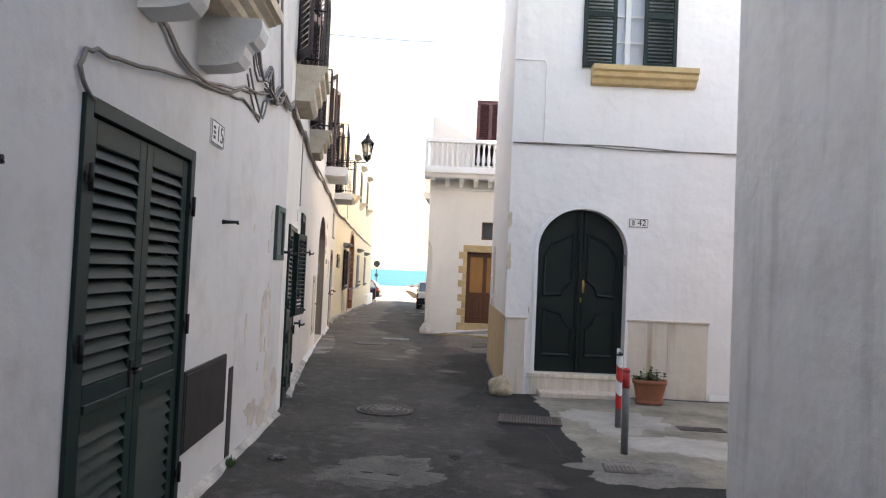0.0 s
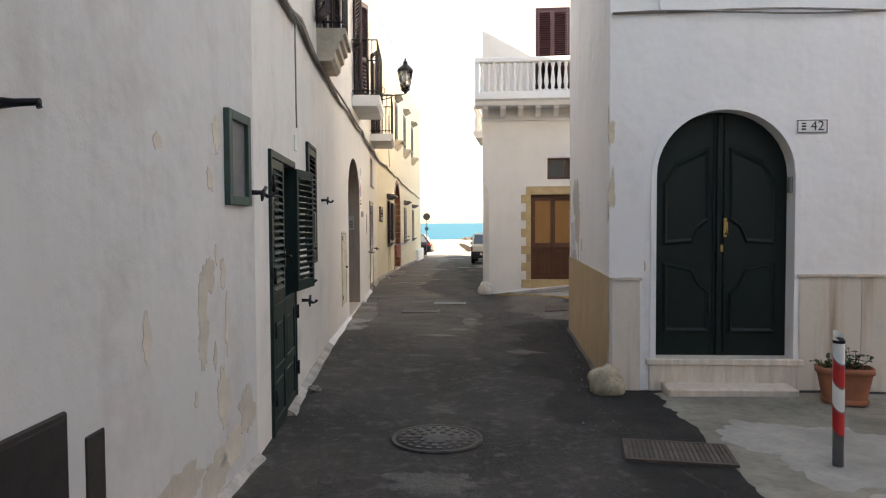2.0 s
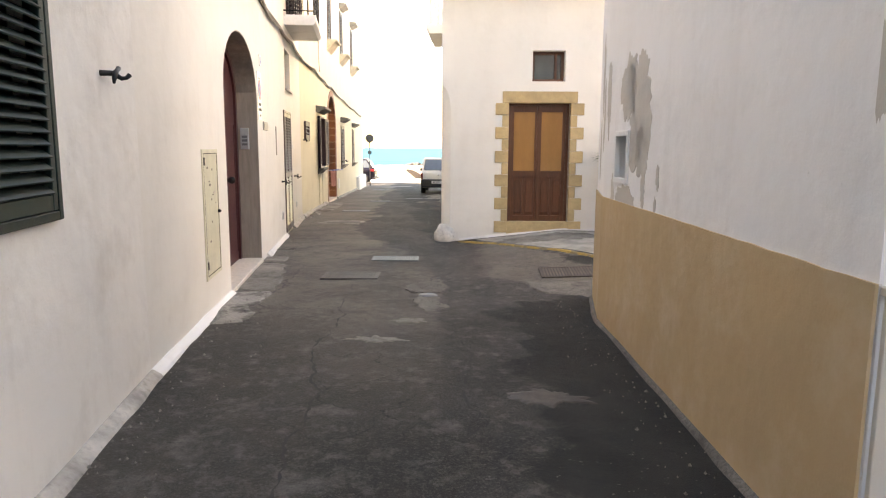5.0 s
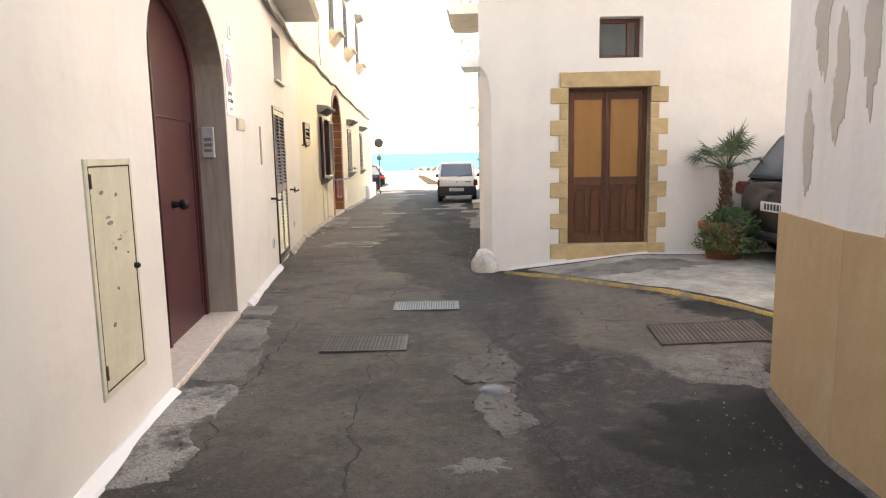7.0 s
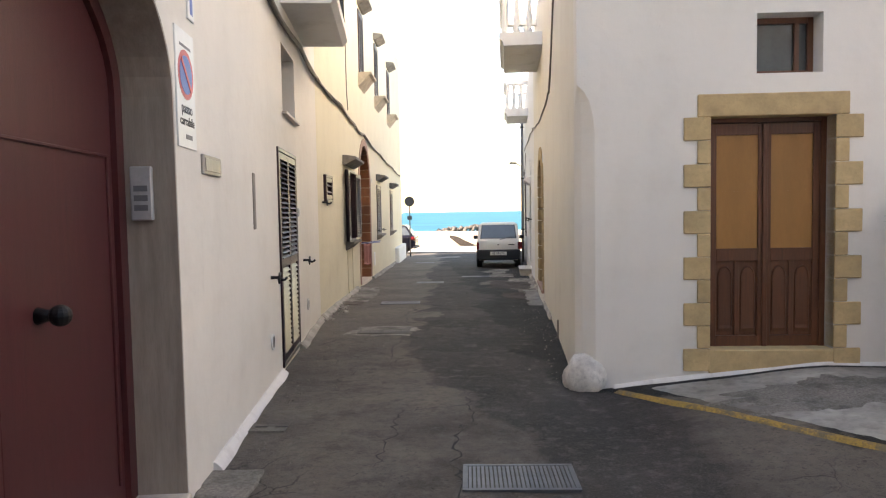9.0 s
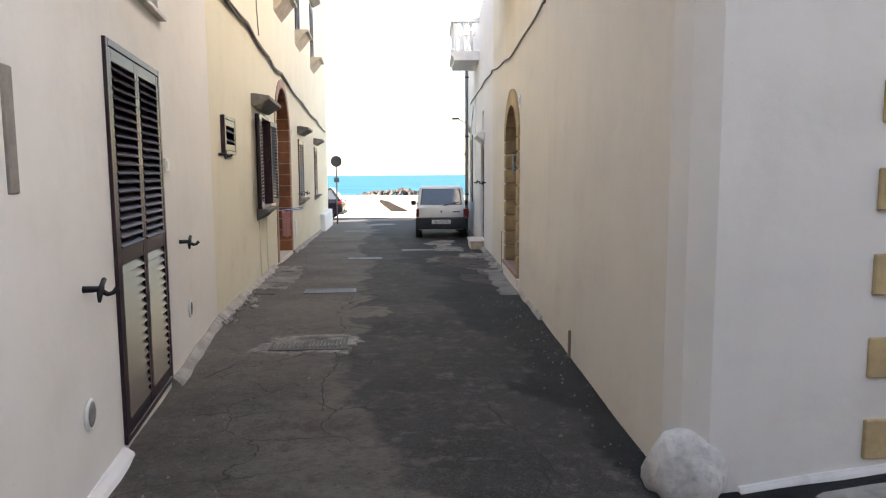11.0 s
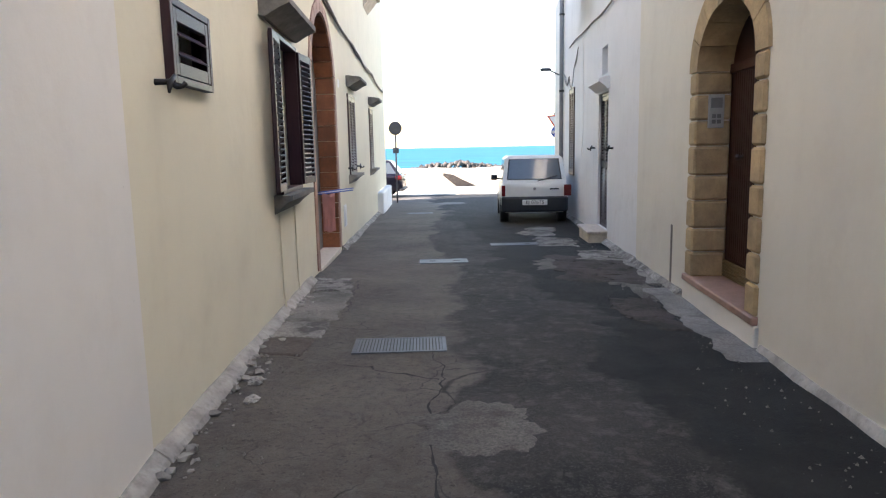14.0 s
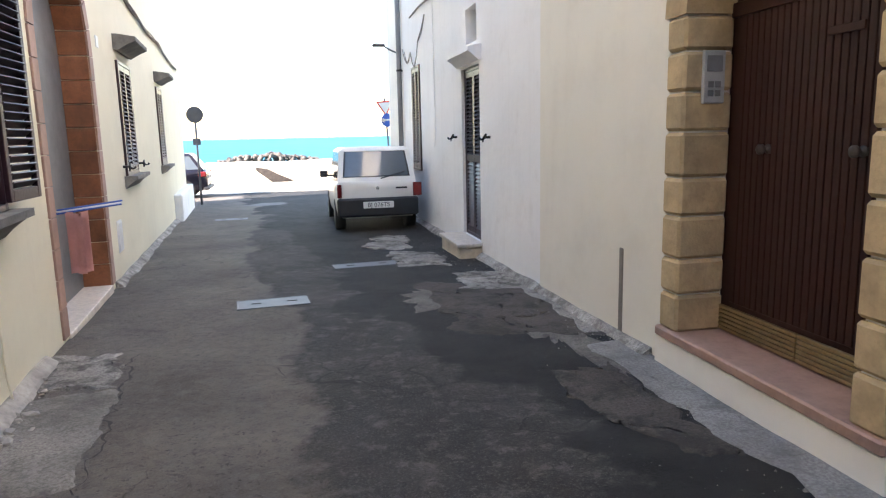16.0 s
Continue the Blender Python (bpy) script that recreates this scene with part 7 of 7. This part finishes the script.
def weed(x, y, seed):
    rnd = random.Random(seed)
    bm = B()
    for i in range(40):
        a, tilt, L = rnd.uniform(0, 6.28), rnd.uniform(0.2, 1.2), rnd.uniform(0.04, 0.10)
        d = Vector((math.cos(a) * math.sin(tilt), math.sin(a) * math.sin(tilt), math.cos(tilt)))
        q = Vector((rnd.uniform(-0.03, 0.03), rnd.uniform(-0.05, 0.05), 0))
        e = d.orthogonal().normalized() * 0.008
        bm.faces.new([bm.verts.new(v) for v in (q, q + d * L * 0.5 + e, q + d * L, q + d * L * 0.5 - e)])
    solid("weed", bm, LEAF, place_on_road(x, y), "small green weed growing from the wall foot", "plant")


weed(-1.52, 5.30, 2)

# ---- posts and pots ----
def bollard(x, y, h, stripes, label):
    t = thing("bollard", place_on_road(x, y, 20), label, "bollard", "posts by the arched door")
    bm = B()
    tube(bm, [(0, 0, -0.05), (0, 0, h)], 0.033, 14)
    part("post", bm, GREYPAINT, t)
    bm = B()
    lathe(bm, [(0.035, h - 0.015), (0.037, h), (0.027, h + 0.018), (0.005, h + 0.023)], 14)
    part("cap", bm, IRON if stripes else SIGNRED, t)
    if not stripes:
        bm = B()
        lathe(bm, [(0.0345, h - 0.16), (0.0345, h - 0.02)], 14)
        part("band", bm, SIGNRED, t, "faded red band")
        return
    for k in range(4):
        bm = B()
        rings = []
        for zz in (0, 0.14):
            rings.append([bm.verts.new((0.0345 * math.cos(a), 0.0345 * math.sin(a), 0.24 + 0.15 * k + zz + 0.035 * math.sin(a))) for a in (2 * math.pi * i / 14 for i in range(14))])
        for i in range(14):
            bm.faces.new((rings[0][i], rings[0][(i + 1) % 14], rings[1][(i + 1) % 14], rings[1][i])).smooth = True
        part("band", bm, SIGNRED if k % 2 == 0 else ENAMEL, t, "red band" if k % 2 == 0 else "white band")


bollard(1.79, 6.2, 0.76, False, "grey steel post with a faded red top")
bollard(2.055, 7.40, 0.80, True, "steel post with red and white slanting bands")


def oval_shell(bm, rings, count=32):
    """Skin over level oval rings given as (half length, half depth, height)."""
    loops = []
    for half_x, half_y, z in rings:
        loop = []
        for i in range(count):
            c, v = math.cos(2 * math.pi * i / count), math.sin(2 * math.pi * i / count)
            loop.append(bm.verts.new((half_x * math.copysign(abs(c) ** 0.55, c), half_y * math.copysign(abs(v) ** 0.7, v), z)))
        loops.append(loop)
    for low, high in zip(loops, loops[1:]):
        for i in range(count):
            j = (i + 1) % count
            bm.faces.new((low[i], low[j], high[j], high[i])).smooth = True
    return loops


def planter(x, y, turn, long, deep, h, seed, label):
    """A tapered oval trough with a rolled rim and saucer, earth and a low plant in it."""
    t = thing("potted_plant", place_on_road(x, y, turn, 0.015), label, "plant")
    a, b = long / 2, deep / 2
    bm = B()
    oval_shell(bm, [(a * 0.72, b * 0.72, 0.012), (a * 0.92, b * 0.92, h * 0.80), (a * 0.93, b * 0.93, h * 0.82), (a * 0.99, b * 0.99, h * 0.835), (a, b, h * 0.93), (a * 0.99, b * 0.99, h), (a * 0.93, b * 0.92, h), (a * 0.90, b * 0.88, h * 0.80)])
    part("pot", bm, TERRACOTTA, t)
    bm = B()
    loops = oval_shell(bm, [(a * 0.76, b * 0.76, 0.0), (a * 0.82, b * 0.84, 0.045), (a * 0.78, b * 0.80, 0.045), (a * 0.74, b * 0.74, 0.010)])
    bm.faces.new(loops[-1])
    part("saucer", bm, TERRACOTTA, t)
    bm = B()
    loops = oval_shell(bm, [(a * 0.905, b * 0.885, h * 0.84), (a * 0.45, b * 0.45, h * 0.89)])
    bm.faces.new(loops[-1])
    part("soil", bm, SOIL, t, "dark earth")
    rnd = random.Random(seed)
    bm = B()
    for i in range(34):
        # each stem leans from the earth and carries a few small rounded leaves
        turn_a, lean = rnd.uniform(0, 6.28), rnd.uniform(0.1, 0.9)
        foot = Vector((rnd.uniform(-a, a) * 0.72, rnd.uniform(-b, b) * 0.6, h * 0.86))
        d = Vector((math.cos(turn_a) * math.sin(lean), math.sin(turn_a) * math.sin(lean), math.cos(lean)))
        reach = rnd.uniform(0.07, 0.19) * (0.75 + 0.5 * (foot.x > 0))
        tube(bm, [tuple(foot), tuple(foot + d * reach)], 0.003, 4)
        for k in range(5):
            p = foot + d * reach * (0.4 + 0.15 * k)
            out = Vector((rnd.uniform(-1, 1), rnd.uniform(-1, 1), rnd.uniform(-0.2, 0.7))).normalized()
            across = out.cross(Vector((0.1, 0.2, 1))).normalized() * rnd.uniform(0.012, 0.024)
            n = rnd.uniform(0.035, 0.065)
            droop = Vector((0, 0, -0.012))
            bm.faces.new([bm.verts.new(v) for v in (p, p + out * n * 0.35 + across, p + out * n * 0.8 + across * 0.7, p + out * n + droop, p + out * n * 0.8 - across * 0.7, p + out * n * 0.35 - across)])
    part("foliage", bm, LEAF, t, "low leafy green plant")


planter(2.90, 9.0, -14, 0.45, 0.29, 0.31, 5, "oblong terracotta planter with a low leafy green plant")


def palm():
    t = thing("potted_palm", place_on_road(2.72, 18.60, 0), "small fan palm in a terracotta pot with a bush round it", "palm")
    bm = B()
    lathe(bm, [(0.20, 0.0), (0.27, 0.36), (0.30, 0.37), (0.31, 0.46), (0.26, 0.46), (0.24, 0.40), (0.01, 0.39)], 24)
    part("pot", bm, TERRACOTTA, t)
    bm = B()
    rnd = random.Random(4)
    pts, rs = [], []
    for i in range(24):
        f = i / 23
        pts.append((0.02 * math.sin(f * 3), 0.02 * math.sin(f * 2), 0.38 + 0.72 * f))
        rs.append((0.13 - 0.075 * min(1, f * 2.2) + (0.012 if i % 2 else 0.0) + (0.02 if f > 0.8 else 0)))
    tube(bm, pts, rs, 12)
    for i in range(70):
        z = 0.42 + 0.66 * i / 70
        a = i * 2.4
        r = 0.12 - 0.07 * min(1, (z - 0.38) / 0.33)
        p = Vector((r * math.cos(a), r * math.sin(a), z))
        tube(bm, [p, p + Vector((math.cos(a) * 0.035, math.sin(a) * 0.035, 0.05))], [0.018, 0.004], 5)
    part("trunk", bm, BARK, t, "shaggy brown fibrous trunk")
    crown = Vector((0.02, 0.02, 1.10))
    for i in range(17):
        a = i * 2.399 + 0.3
        tilt = radians(12 + 78 * ((i * 7) % 17) / 17)
        d = Vector((math.cos(a) * math.sin(tilt), math.sin(a) * math.sin(tilt), math.cos(tilt)))
        Ls = rnd.uniform(0.22, 0.36)
        bm = B()
        hub = crown + d * Ls
        tube(bm, [crown, crown + d * Ls * 0.5 + Vector((0, 0, 0.01)), hub], [0.010, 0.007, 0.005], 5)
        u = d.cross(Vector((0, 0, 1))).normalized()
        v = u.cross(d).normalized()
        for k in range(15):
            f = (k - 7) / 7
            th = f * 1.35
            bd = (d * math.cos(th) + u * math.sin(th) + v * 0.12).normalized()
            L = rnd.uniform(0.26, 0.36) * (1 - 0.25 * abs(f))
            wv = bd.cross(v).normalized() * 0.011
            tip = hub + bd * L + Vector((0, 0, -0.10 * L / 0.3 * (0.4 + abs(f))))
            mid = hub + bd * L * 0.5
            b0, b1, b2, b3 = (bm.verts.new(p) for p in (hub, mid + wv, tip, mid - wv))
            bm.faces.new((b0, b1, b2, b3))
        part("frond", bm, PALMLEAF, t)
    bm = B()
    rnd = random.Random(8)
    for i in range(3600):
        a, ph = rnd.uniform(0, 6.28), rnd.uniform(-0.5, 1.4)
        R = 0.40 * (0.60 + 0.42 * rnd.random()) * (1 + 0.25 * noise.noise((math.cos(a) * 2, math.sin(a) * 2, ph * 2)))
        p = Vector((0.02 + R * math.cos(a) * math.cos(ph), -0.16 + R * math.sin(a) * math.cos(ph), 0.28 + 0.34 * math.sin(ph) * (0.8 + 0.3 * rnd.random())))
        p.z = max(p.z, 0.03)
        d = Vector((rnd.gauss(0, 1), rnd.gauss(0, 1), rnd.gauss(0.5, 1))).normalized()
        e = d.orthogonal().normalized()
        s = rnd.uniform(0.014, 0.028)
        bm.faces.new([bm.verts.new(q) for q in (p - d * s, p + e * s * 0.5, p + d * s, p - e * s * 0.5)])
    part("bush", bm, LEAF, t, "dense green bush at the palm's foot")


palm()


# ---- vehicles ----
def loft(bm, stations):
    rows = [[bm.verts.new(p) for p in st] for st in stations]
    for a, b in zip(rows, rows[1:]):
        for i in range(len(a)):
            j = (i + 1) % len(a)
            bm.faces.new((a[i], a[j], b[j], b[i]))
    bm.faces.new(rows[0][::-1])
    bm.faces.new(rows[-1])


def body_section(x, hw, zb, zt, round_=0.06):
    right = [(hw * 0.86, zb), (hw * 0.97, zb + 0.06), (hw, zb + 0.2), (hw, zt - 0.16), (hw * 0.985, zt - round_), (hw * 0.93, zt)]
    return [(x, y, z) for y, z in right] + [(x, -y, z) for y, z in right[::-1]]


def car(name, m, label, paint, L, W, H, belt, rear, boxy, wheel=0.28, plate="", dark_bumper=True, lamps="tall"):
    """A car with its tail at x = 0, driving off along +x; rear = how far the tail glass leans."""
    t = thing(name, m, label, "car")
    hw = W / 2
    zb = 0.24
    soft = 0.0 if boxy else 0.10
    bm = B()
    st = [body_section(0.0, hw * (0.95 - soft), zb + 0.16, belt - soft), body_section(0.05 + soft, hw * 0.99, zb, belt), body_section(L * 0.3, hw, zb - 0.02, belt), body_section(L * 0.66, hw, zb - 0.02, belt), body_section(L * 0.74, hw * 0.99, zb, belt - 0.02), body_section(L * 0.96, hw * 0.95, zb + 0.02, belt - 0.16), body_section(L, hw * 0.86, zb + 0.12, belt - 0.30)]
    loft(bm, st)
    bmesh.ops.bevel(bm, geom=[e for e in bm.edges if e.calc_length() > 0.05 and e.is_manifold and e.calc_face_angle(0) > 0.5], offset=0.02, segments=2, affect="EDGES")
    for f in bm.faces:
        f.smooth = True
    body = part("body", bm, paint, t)
    gx0, gx1, tx0, tx1 = 0.04 + soft * 0.6, L * 0.72, rear, L * 0.55
    hb, ht = hw * (0.95 if boxy else 0.925), hw * (0.85 if boxy else 0.72)
    zt = H
    bm = B()
    low = [(gx0, hb, belt - 0.01), (gx1, hb, belt - 0.03), (gx1, -hb, belt - 0.03), (gx0, -hb, belt - 0.01)]
    midp = [(tx0 - 0.02, ht + 0.01, zt - 0.06), (tx1 + 0.05, ht + 0.01, zt - 0.06), (tx1 + 0.05, -ht - 0.01, zt - 0.06), (tx0 - 0.02, -ht - 0.01, zt - 0.06)]
    top = [(tx0 + 0.06, ht - 0.07, zt), (tx1 - 0.05, ht - 0.07, zt), (tx1 - 0.05, -ht + 0.07, zt), (tx0 + 0.06, -ht + 0.07, zt)]
    loft(bm, [low, midp, top])
    bmesh.ops.bevel(bm, geom=[e for e in bm.edges if e.calc_face_angle(0) > 0.3], offset=0.03, segments=2, affect="EDGES")
    part("roof", bm, paint, t)

    def pane(a, b, c, d, nrm, name_, mat, inset=0.08, lift=0.006, parent=t):
        q = [Vector(p) for p in (a, b, c, d)]
        ce = sum(q, Vector()) / 4
        n = Vector(nrm).normalized()
        bmm = B()
        f0 = [bmm.verts.new(ce + (p - ce) * (1 - inset) + n * lift) for p in q]
        f1 = [bmm.verts.new(ce + (p - ce) * (1 - inset) - n * 0.02) for p in q]
        bmm.faces.new(f0)
        bmm.faces.new(f1[::-1])
        for i in range(4):
            j = (i + 1) % 4
            bmm.faces.new((f0[j], f0[i], f1[i], f1[j]))
        return part(name_, bmm, mat, parent)
    rn = Vector((-(zt - belt), 0, tx0 - gx0))
    a4, b4 = (Vector(low[0]), Vector(low[3])) if not boxy else (Vector(low[0]).lerp(Vector(midp[0]), 0.12), Vector(low[3]).lerp(Vector(midp[3]), 0.12))
    if boxy:
        a4.y, b4.y = a4.y * 0.94, b4.y * 0.94
    c4, d4 = Vector(midp[3]), Vector(midp[0])
    if boxy:
        c4.y, d4.y = c4.y * 0.93, d4.y * 0.93
    pane(a4, b4, c4, d4, rn, "window_gasket", BLACKPLASTIC, 0.07, 0.005)
    pane(a4, b4, c4, d4, rn, "rear_window", CARGLASS, 0.12, 0.010)
    for sgn in (1, -1):
        n = Vector((0, sgn * (zt - belt), hb - ht))
        for fa, fb in ((0.03, 0.30), (0.33, 0.62), (0.65, 0.97)):
            lo = [Vector(low[0]).lerp(Vector(low[1]), f) for f in (fa, fb)]
            hi = [Vector(midp[0]).lerp(Vector(midp[1]), f) for f in (fa, fb)]
            p4 = [Vector((p.x, p.y * sgn, p.z)) for p in (lo[0], lo[1], hi[1], hi[0])]
            pane(p4[0], p4[1], p4[2], p4[3], n, "side_window", CARGLASS, 0.10, 0.006)
    bm = B()
    wy, wz = -hb * 0.10, belt + 0.04
    tube(bm, [(0.03 + soft, wy, wz), (0.06 + soft, wy - hb * 0.62, wz + 0.11)], 0.010, 6)
    part("rear_wiper", bm, BLACKPLASTIC, t)
    bm = B()
    zz = zb + (0.34 if dark_bumper else 0.12)
    box(bm, -0.06, 0.12, -hw * 0.985, hw * 0.985, zb + 0.02, zz, 0.03)
    part("rear_bumper", bm, BLACKPLASTIC, t)
    for sgn in (1, -1):
        bm = B()
        if lamps == "tall":
            box(bm, -0.025, 0.10, sgn * hw * 0.975 - 0.075, sgn * hw * 0.975 + 0.0 if sgn > 0 else sgn * hw * 0.975 + 0.075, zz + 0.01, zz + 0.24, 0.008)
        else:
            box(bm, 0.0, 0.24, sgn * hw * 0.90 - 0.14, sgn * hw * 0.90 + 0.14, belt - 0.22, belt - 0.06, 0.03)
        part("tail_lamp", bm, TAILRED, t)
    pz = zb + (0.22 if dark_bumper else 0.42)
    px = -0.068 if dark_bumper else -0.012 + 0.0
    bm = B()
    box(bm, px - 0.012, px + 0.03, -0.26, 0.26, pz - 0.055, pz + 0.055, 0.004)
    pl = part("number_plate", bm, ENAMEL, t, "white number plate")
    if plate:
        text_part(plate, 0.105, INK, pl, pose(px - 0.014, 0, pz, 90, 0, -90), "plate_characters")
    else:
        bm = B()
        for i in range(6):
            box(bm, px - 0.014, px - 0.012, -0.2 + i * 0.066, -0.155 + i * 0.066, pz - 0.035, pz + 0.035)
        part("plate_characters", bm, INK, pl)
    bm = B()
    lathe(bm, [(0.03, 0), (0.03, 0.01)], 14)
    part("badge", bm, CHROME, t, "", pose(-0.005 + soft * 0.3, 0, belt - 0.12, 0, -90, 0))
    bm = B()
    box(bm, -0.012 + soft * 0.3, 0.02 + soft, -hw * 0.72, -hw * 0.45, belt - 0.14, belt - 0.11)
    part("lettering_strip", bm, BLACKPLASTIC, t)
    for sgn in (1, -1):
        for wx in (L * 0.17, L * 0.80):
            bm = B()
            tube(bm, [(0, sgn * (hw - 0.17), 0), (0, sgn * (hw + 0.005), 0)], wheel, 22)
            w = part("wheel", bm, RUBBER, t, "", pose(wx, 0, wheel))
            bm = B()
            tube(bm, [(0, sgn * (hw - 0.02), 0), (0, sgn * (hw + 0.012), 0)], wheel * 0.6, 18)
            part("rim", bm, GALV, w)
        bm = B()
        box(bm, L * 0.62, L * 0.65, sgn * hw * 0.94, sgn * (hw + 0.10), belt + 0.02, belt + 0.05)
        box(bm, L * 0.61, L * 0.66, sgn * (hw + 0.02), sgn * (hw + 0.17), belt, belt + 0.13, 0.02)
        part("wing_mirror", bm, BLACKPLASTIC, t)
    return t


def car_pose(x, y, heading):
    """Tail at (x, y), driving off in the direction heading (degrees from +x)."""
    return Matrix.Translation((x, y, ground_z(x, y) + 0.0)) @ Matrix.Rotation(radians(heading), 4, "Z")


car("hatchback_car", car_pose(-0.24, 34.75, 87.2) @ Matrix.Rotation(radians(0.7), 4, "Y"), "small boxy cream-white hatchback parked by the wall", CARWHITE, 3.40, 1.41, 1.44, 0.86, 0.28, True, 0.27, "BJ 076TS")
car("parked_car", car_pose(3.02, 17.98, 4.0), "bronze-grey hatchback parked in the side street", CARGREY, 4.0, 1.76, 1.52, 0.98, 0.42, False, 0.31, "", False, "wide")
car("parked_car", car_pose(-3.72, 46.6, 178), "dark hatchback parked on the shore road", CARDARK, 3.9, 1.68, 1.40, 0.90, 0.45, False, 0.29, "", False, "wide")


# ---- the shore ----
def round_sign_back():
    t = thing("road_sign", Matrix.Translation((-3.74, 43.0, ground_z(-3.74, 43))), "round road sign seen from its grey back on a pole", "road sign")
    bm = B()
    tube(bm, [(0, 0, -0.05), (0, 0, 2.56)], 0.028, 10)
    part("pole", bm, GALV, t)
    bm = B()
    lathe(bm, [(0.22, 0), (0.22, 0.02), (0.20, 0.025), (0.02, 0.025)], 28)
    part("disc", bm, DARKGREY, t, "", pose(0, -0.03, 2.43, 90, 0, 0))
    bm = B()
    box(bm, -0.10, 0.10, -0.045, -0.03, 1.62, 1.80, 0.004)
    part("plate", bm, GALV, t)


round_sign_back()


def yield_sign():
    gz = ground_z(1.68, 43.4)
    t = thing("road_sign", Matrix.Translation((1.70, 43.4, gz)) @ pose(0, 0, 0, 0, -3.5, 0), "yield triangle above a blue arrow disc on a leaning pole", "road sign")
    bm = B()
    tube(bm, [(0, 0, -0.05), (0, 0, 2.86)], 0.030, 10)
    part("pole", bm, GALV, t)
    z = 2.84
    for r, y, mtl, n in ((0.31, -0.035, SIGNRED, "red_border"), (0.225, -0.042, ENAMEL, "white_field")):
        bm = B()
        c = z - 0.22
        prism(bm, [(r * 0.866, c + r * 0.5), (-r * 0.866, c + r * 0.5), (0, c - r)], y, y + 0.012)
        part(n, bm, mtl, t)
    bm = B()
    lathe(bm, [(0.20, 0), (0.20, 0.015)], 28)
    part("blue_disc", bm, SIGNBLUE, t, "", pose(0.04, -0.03, 2.22, 90, 0, 0))
    bm = B()
    box(bm, -0.12, 0.14, -0.050, -0.046, 2.20, 2.25)
    prism(bm, [(-0.17, 2.225), (-0.07, 2.30), (-0.07, 2.15)], -0.050, -0.046)
    part("arrow", bm, ENAMEL, t, "white arrow")
    bm = B()
    tube(bm, [(0.16, 0.2, -0.05), (0.22, 0.2, 3.0)], 0.022, 8)
    part("second_pole", bm, GALV, t)


yield_sign()


def sea_wall():
    bm = B()
    xs = [-70 + 0.5 * i for i in range(281)]
    rows = []
    for x in xs:
        h = 0.13 + 0.05 * noise.noise((x * 0.5, 0, 0)) + 0.03 * noise.noise((x * 2.1, 3, 0))
        b = 0.05 * noise.noise((x * 0.8, 9, 0))
        rows.append([bm.verts.new((x, y, z)) for y, z in ((53.0 + b, -1.3), (53.0 + b, -0.4), (53.03 + b, h - 0.05), (53.10, h), (53.45, h), (53.55, h - 0.1), (53.6, -1.3))])
    for a, c in zip(rows, rows[1:]):
        for i in range(6):
            bm.faces.new((a[i], a[i + 1], c[i + 1], c[i]))
    solid("sea_wall", bm, SAND, Matrix(), "low weathered pale stone sea wall", "wall", kind="structure")
    bm = B()
    prism(bm, [(-0.75, 0.30), (-0.30, 0.22), (0.15, -0.02), (0.72, -0.28), (0.60, -0.34), (-0.15, -0.32), (-0.5, -0.05), (-0.78, 0.18)], -0.03, 0.1)
    solid("wall_patch", bm, CASTIRON, Matrix.Translation((-1.5, 52.98, -0.40)), "dark flat-coloured patch slanting across the sea wall", "bare patch", kind="structure")


sea_wall()
# the shore road in front of the sea wall is dusted with sand
drape("sandy_verge", lambda u, v: (-40 + 80 * u, 47.2 + 5.9 * v + (0.25 * noise.noise((u * 60, v, 0)) if v == 0 else 0)), 60, 10, SAND, "pale sandy edge of the shore road", 0.012)


def sea():
    bm = B()
    xs = [-4900, -800, -150, 150, 800, 4900]
    ys = [55, 150, 600, 2000, 4800]
    rows = [[bm.verts.new((x, y, -3.0)) for x in xs] for y in ys]
    for a, b in zip(rows, rows[1:]):
        for i in range(len(xs) - 1):
            bm.faces.new((a[i], a[i + 1], b[i + 1], b[i]))
    solid("water", bm, SEA, Matrix(), "turquoise sea reaching the horizon", "sea", kind="structure")


sea()


def islet():
    t = thing("rock_islet", Matrix.Translation((-0.4, 140, -3.0)), "low islet of heaped brown boulders in the sea", "rocks")
    rnd = random.Random(12)
    meshes = []
    for k in range(5):
        bm = B()
        bmesh.ops.create_icosphere(bm, subdivisions=2, radius=1)
        for v in bm.verts:
            v.co *= 1 + 0.45 * noise.noise(v.co * 1.2 + Vector((k * 7, 0, 0)))
        meshes.append(mesh_of("boulder", bm, ROCK))
    for i in range(290):
        x = rnd.uniform(-8.0, 8.0)
        hump = 1.25 - 0.95 * abs(x / 8.0) ** 1.3 + 0.25 * noise.noise((x * 0.5, 1, 0))
        s = rnd.choice((0.16, 0.2, 0.26, 0.3, 0.42))
        part("boulder", meshes[i % 5], None, t, "", Matrix.Translation((x, rnd.uniform(-2, 2), rnd.uniform(0.0, 1.25) * hump)) @ Euler((rnd.uniform(0, 6), rnd.uniform(0, 6), rnd.uniform(0, 6))).to_matrix().to_4x4() @ Matrix.Diagonal((s * 1.2, s, s * 0.9, 1)))


islet()
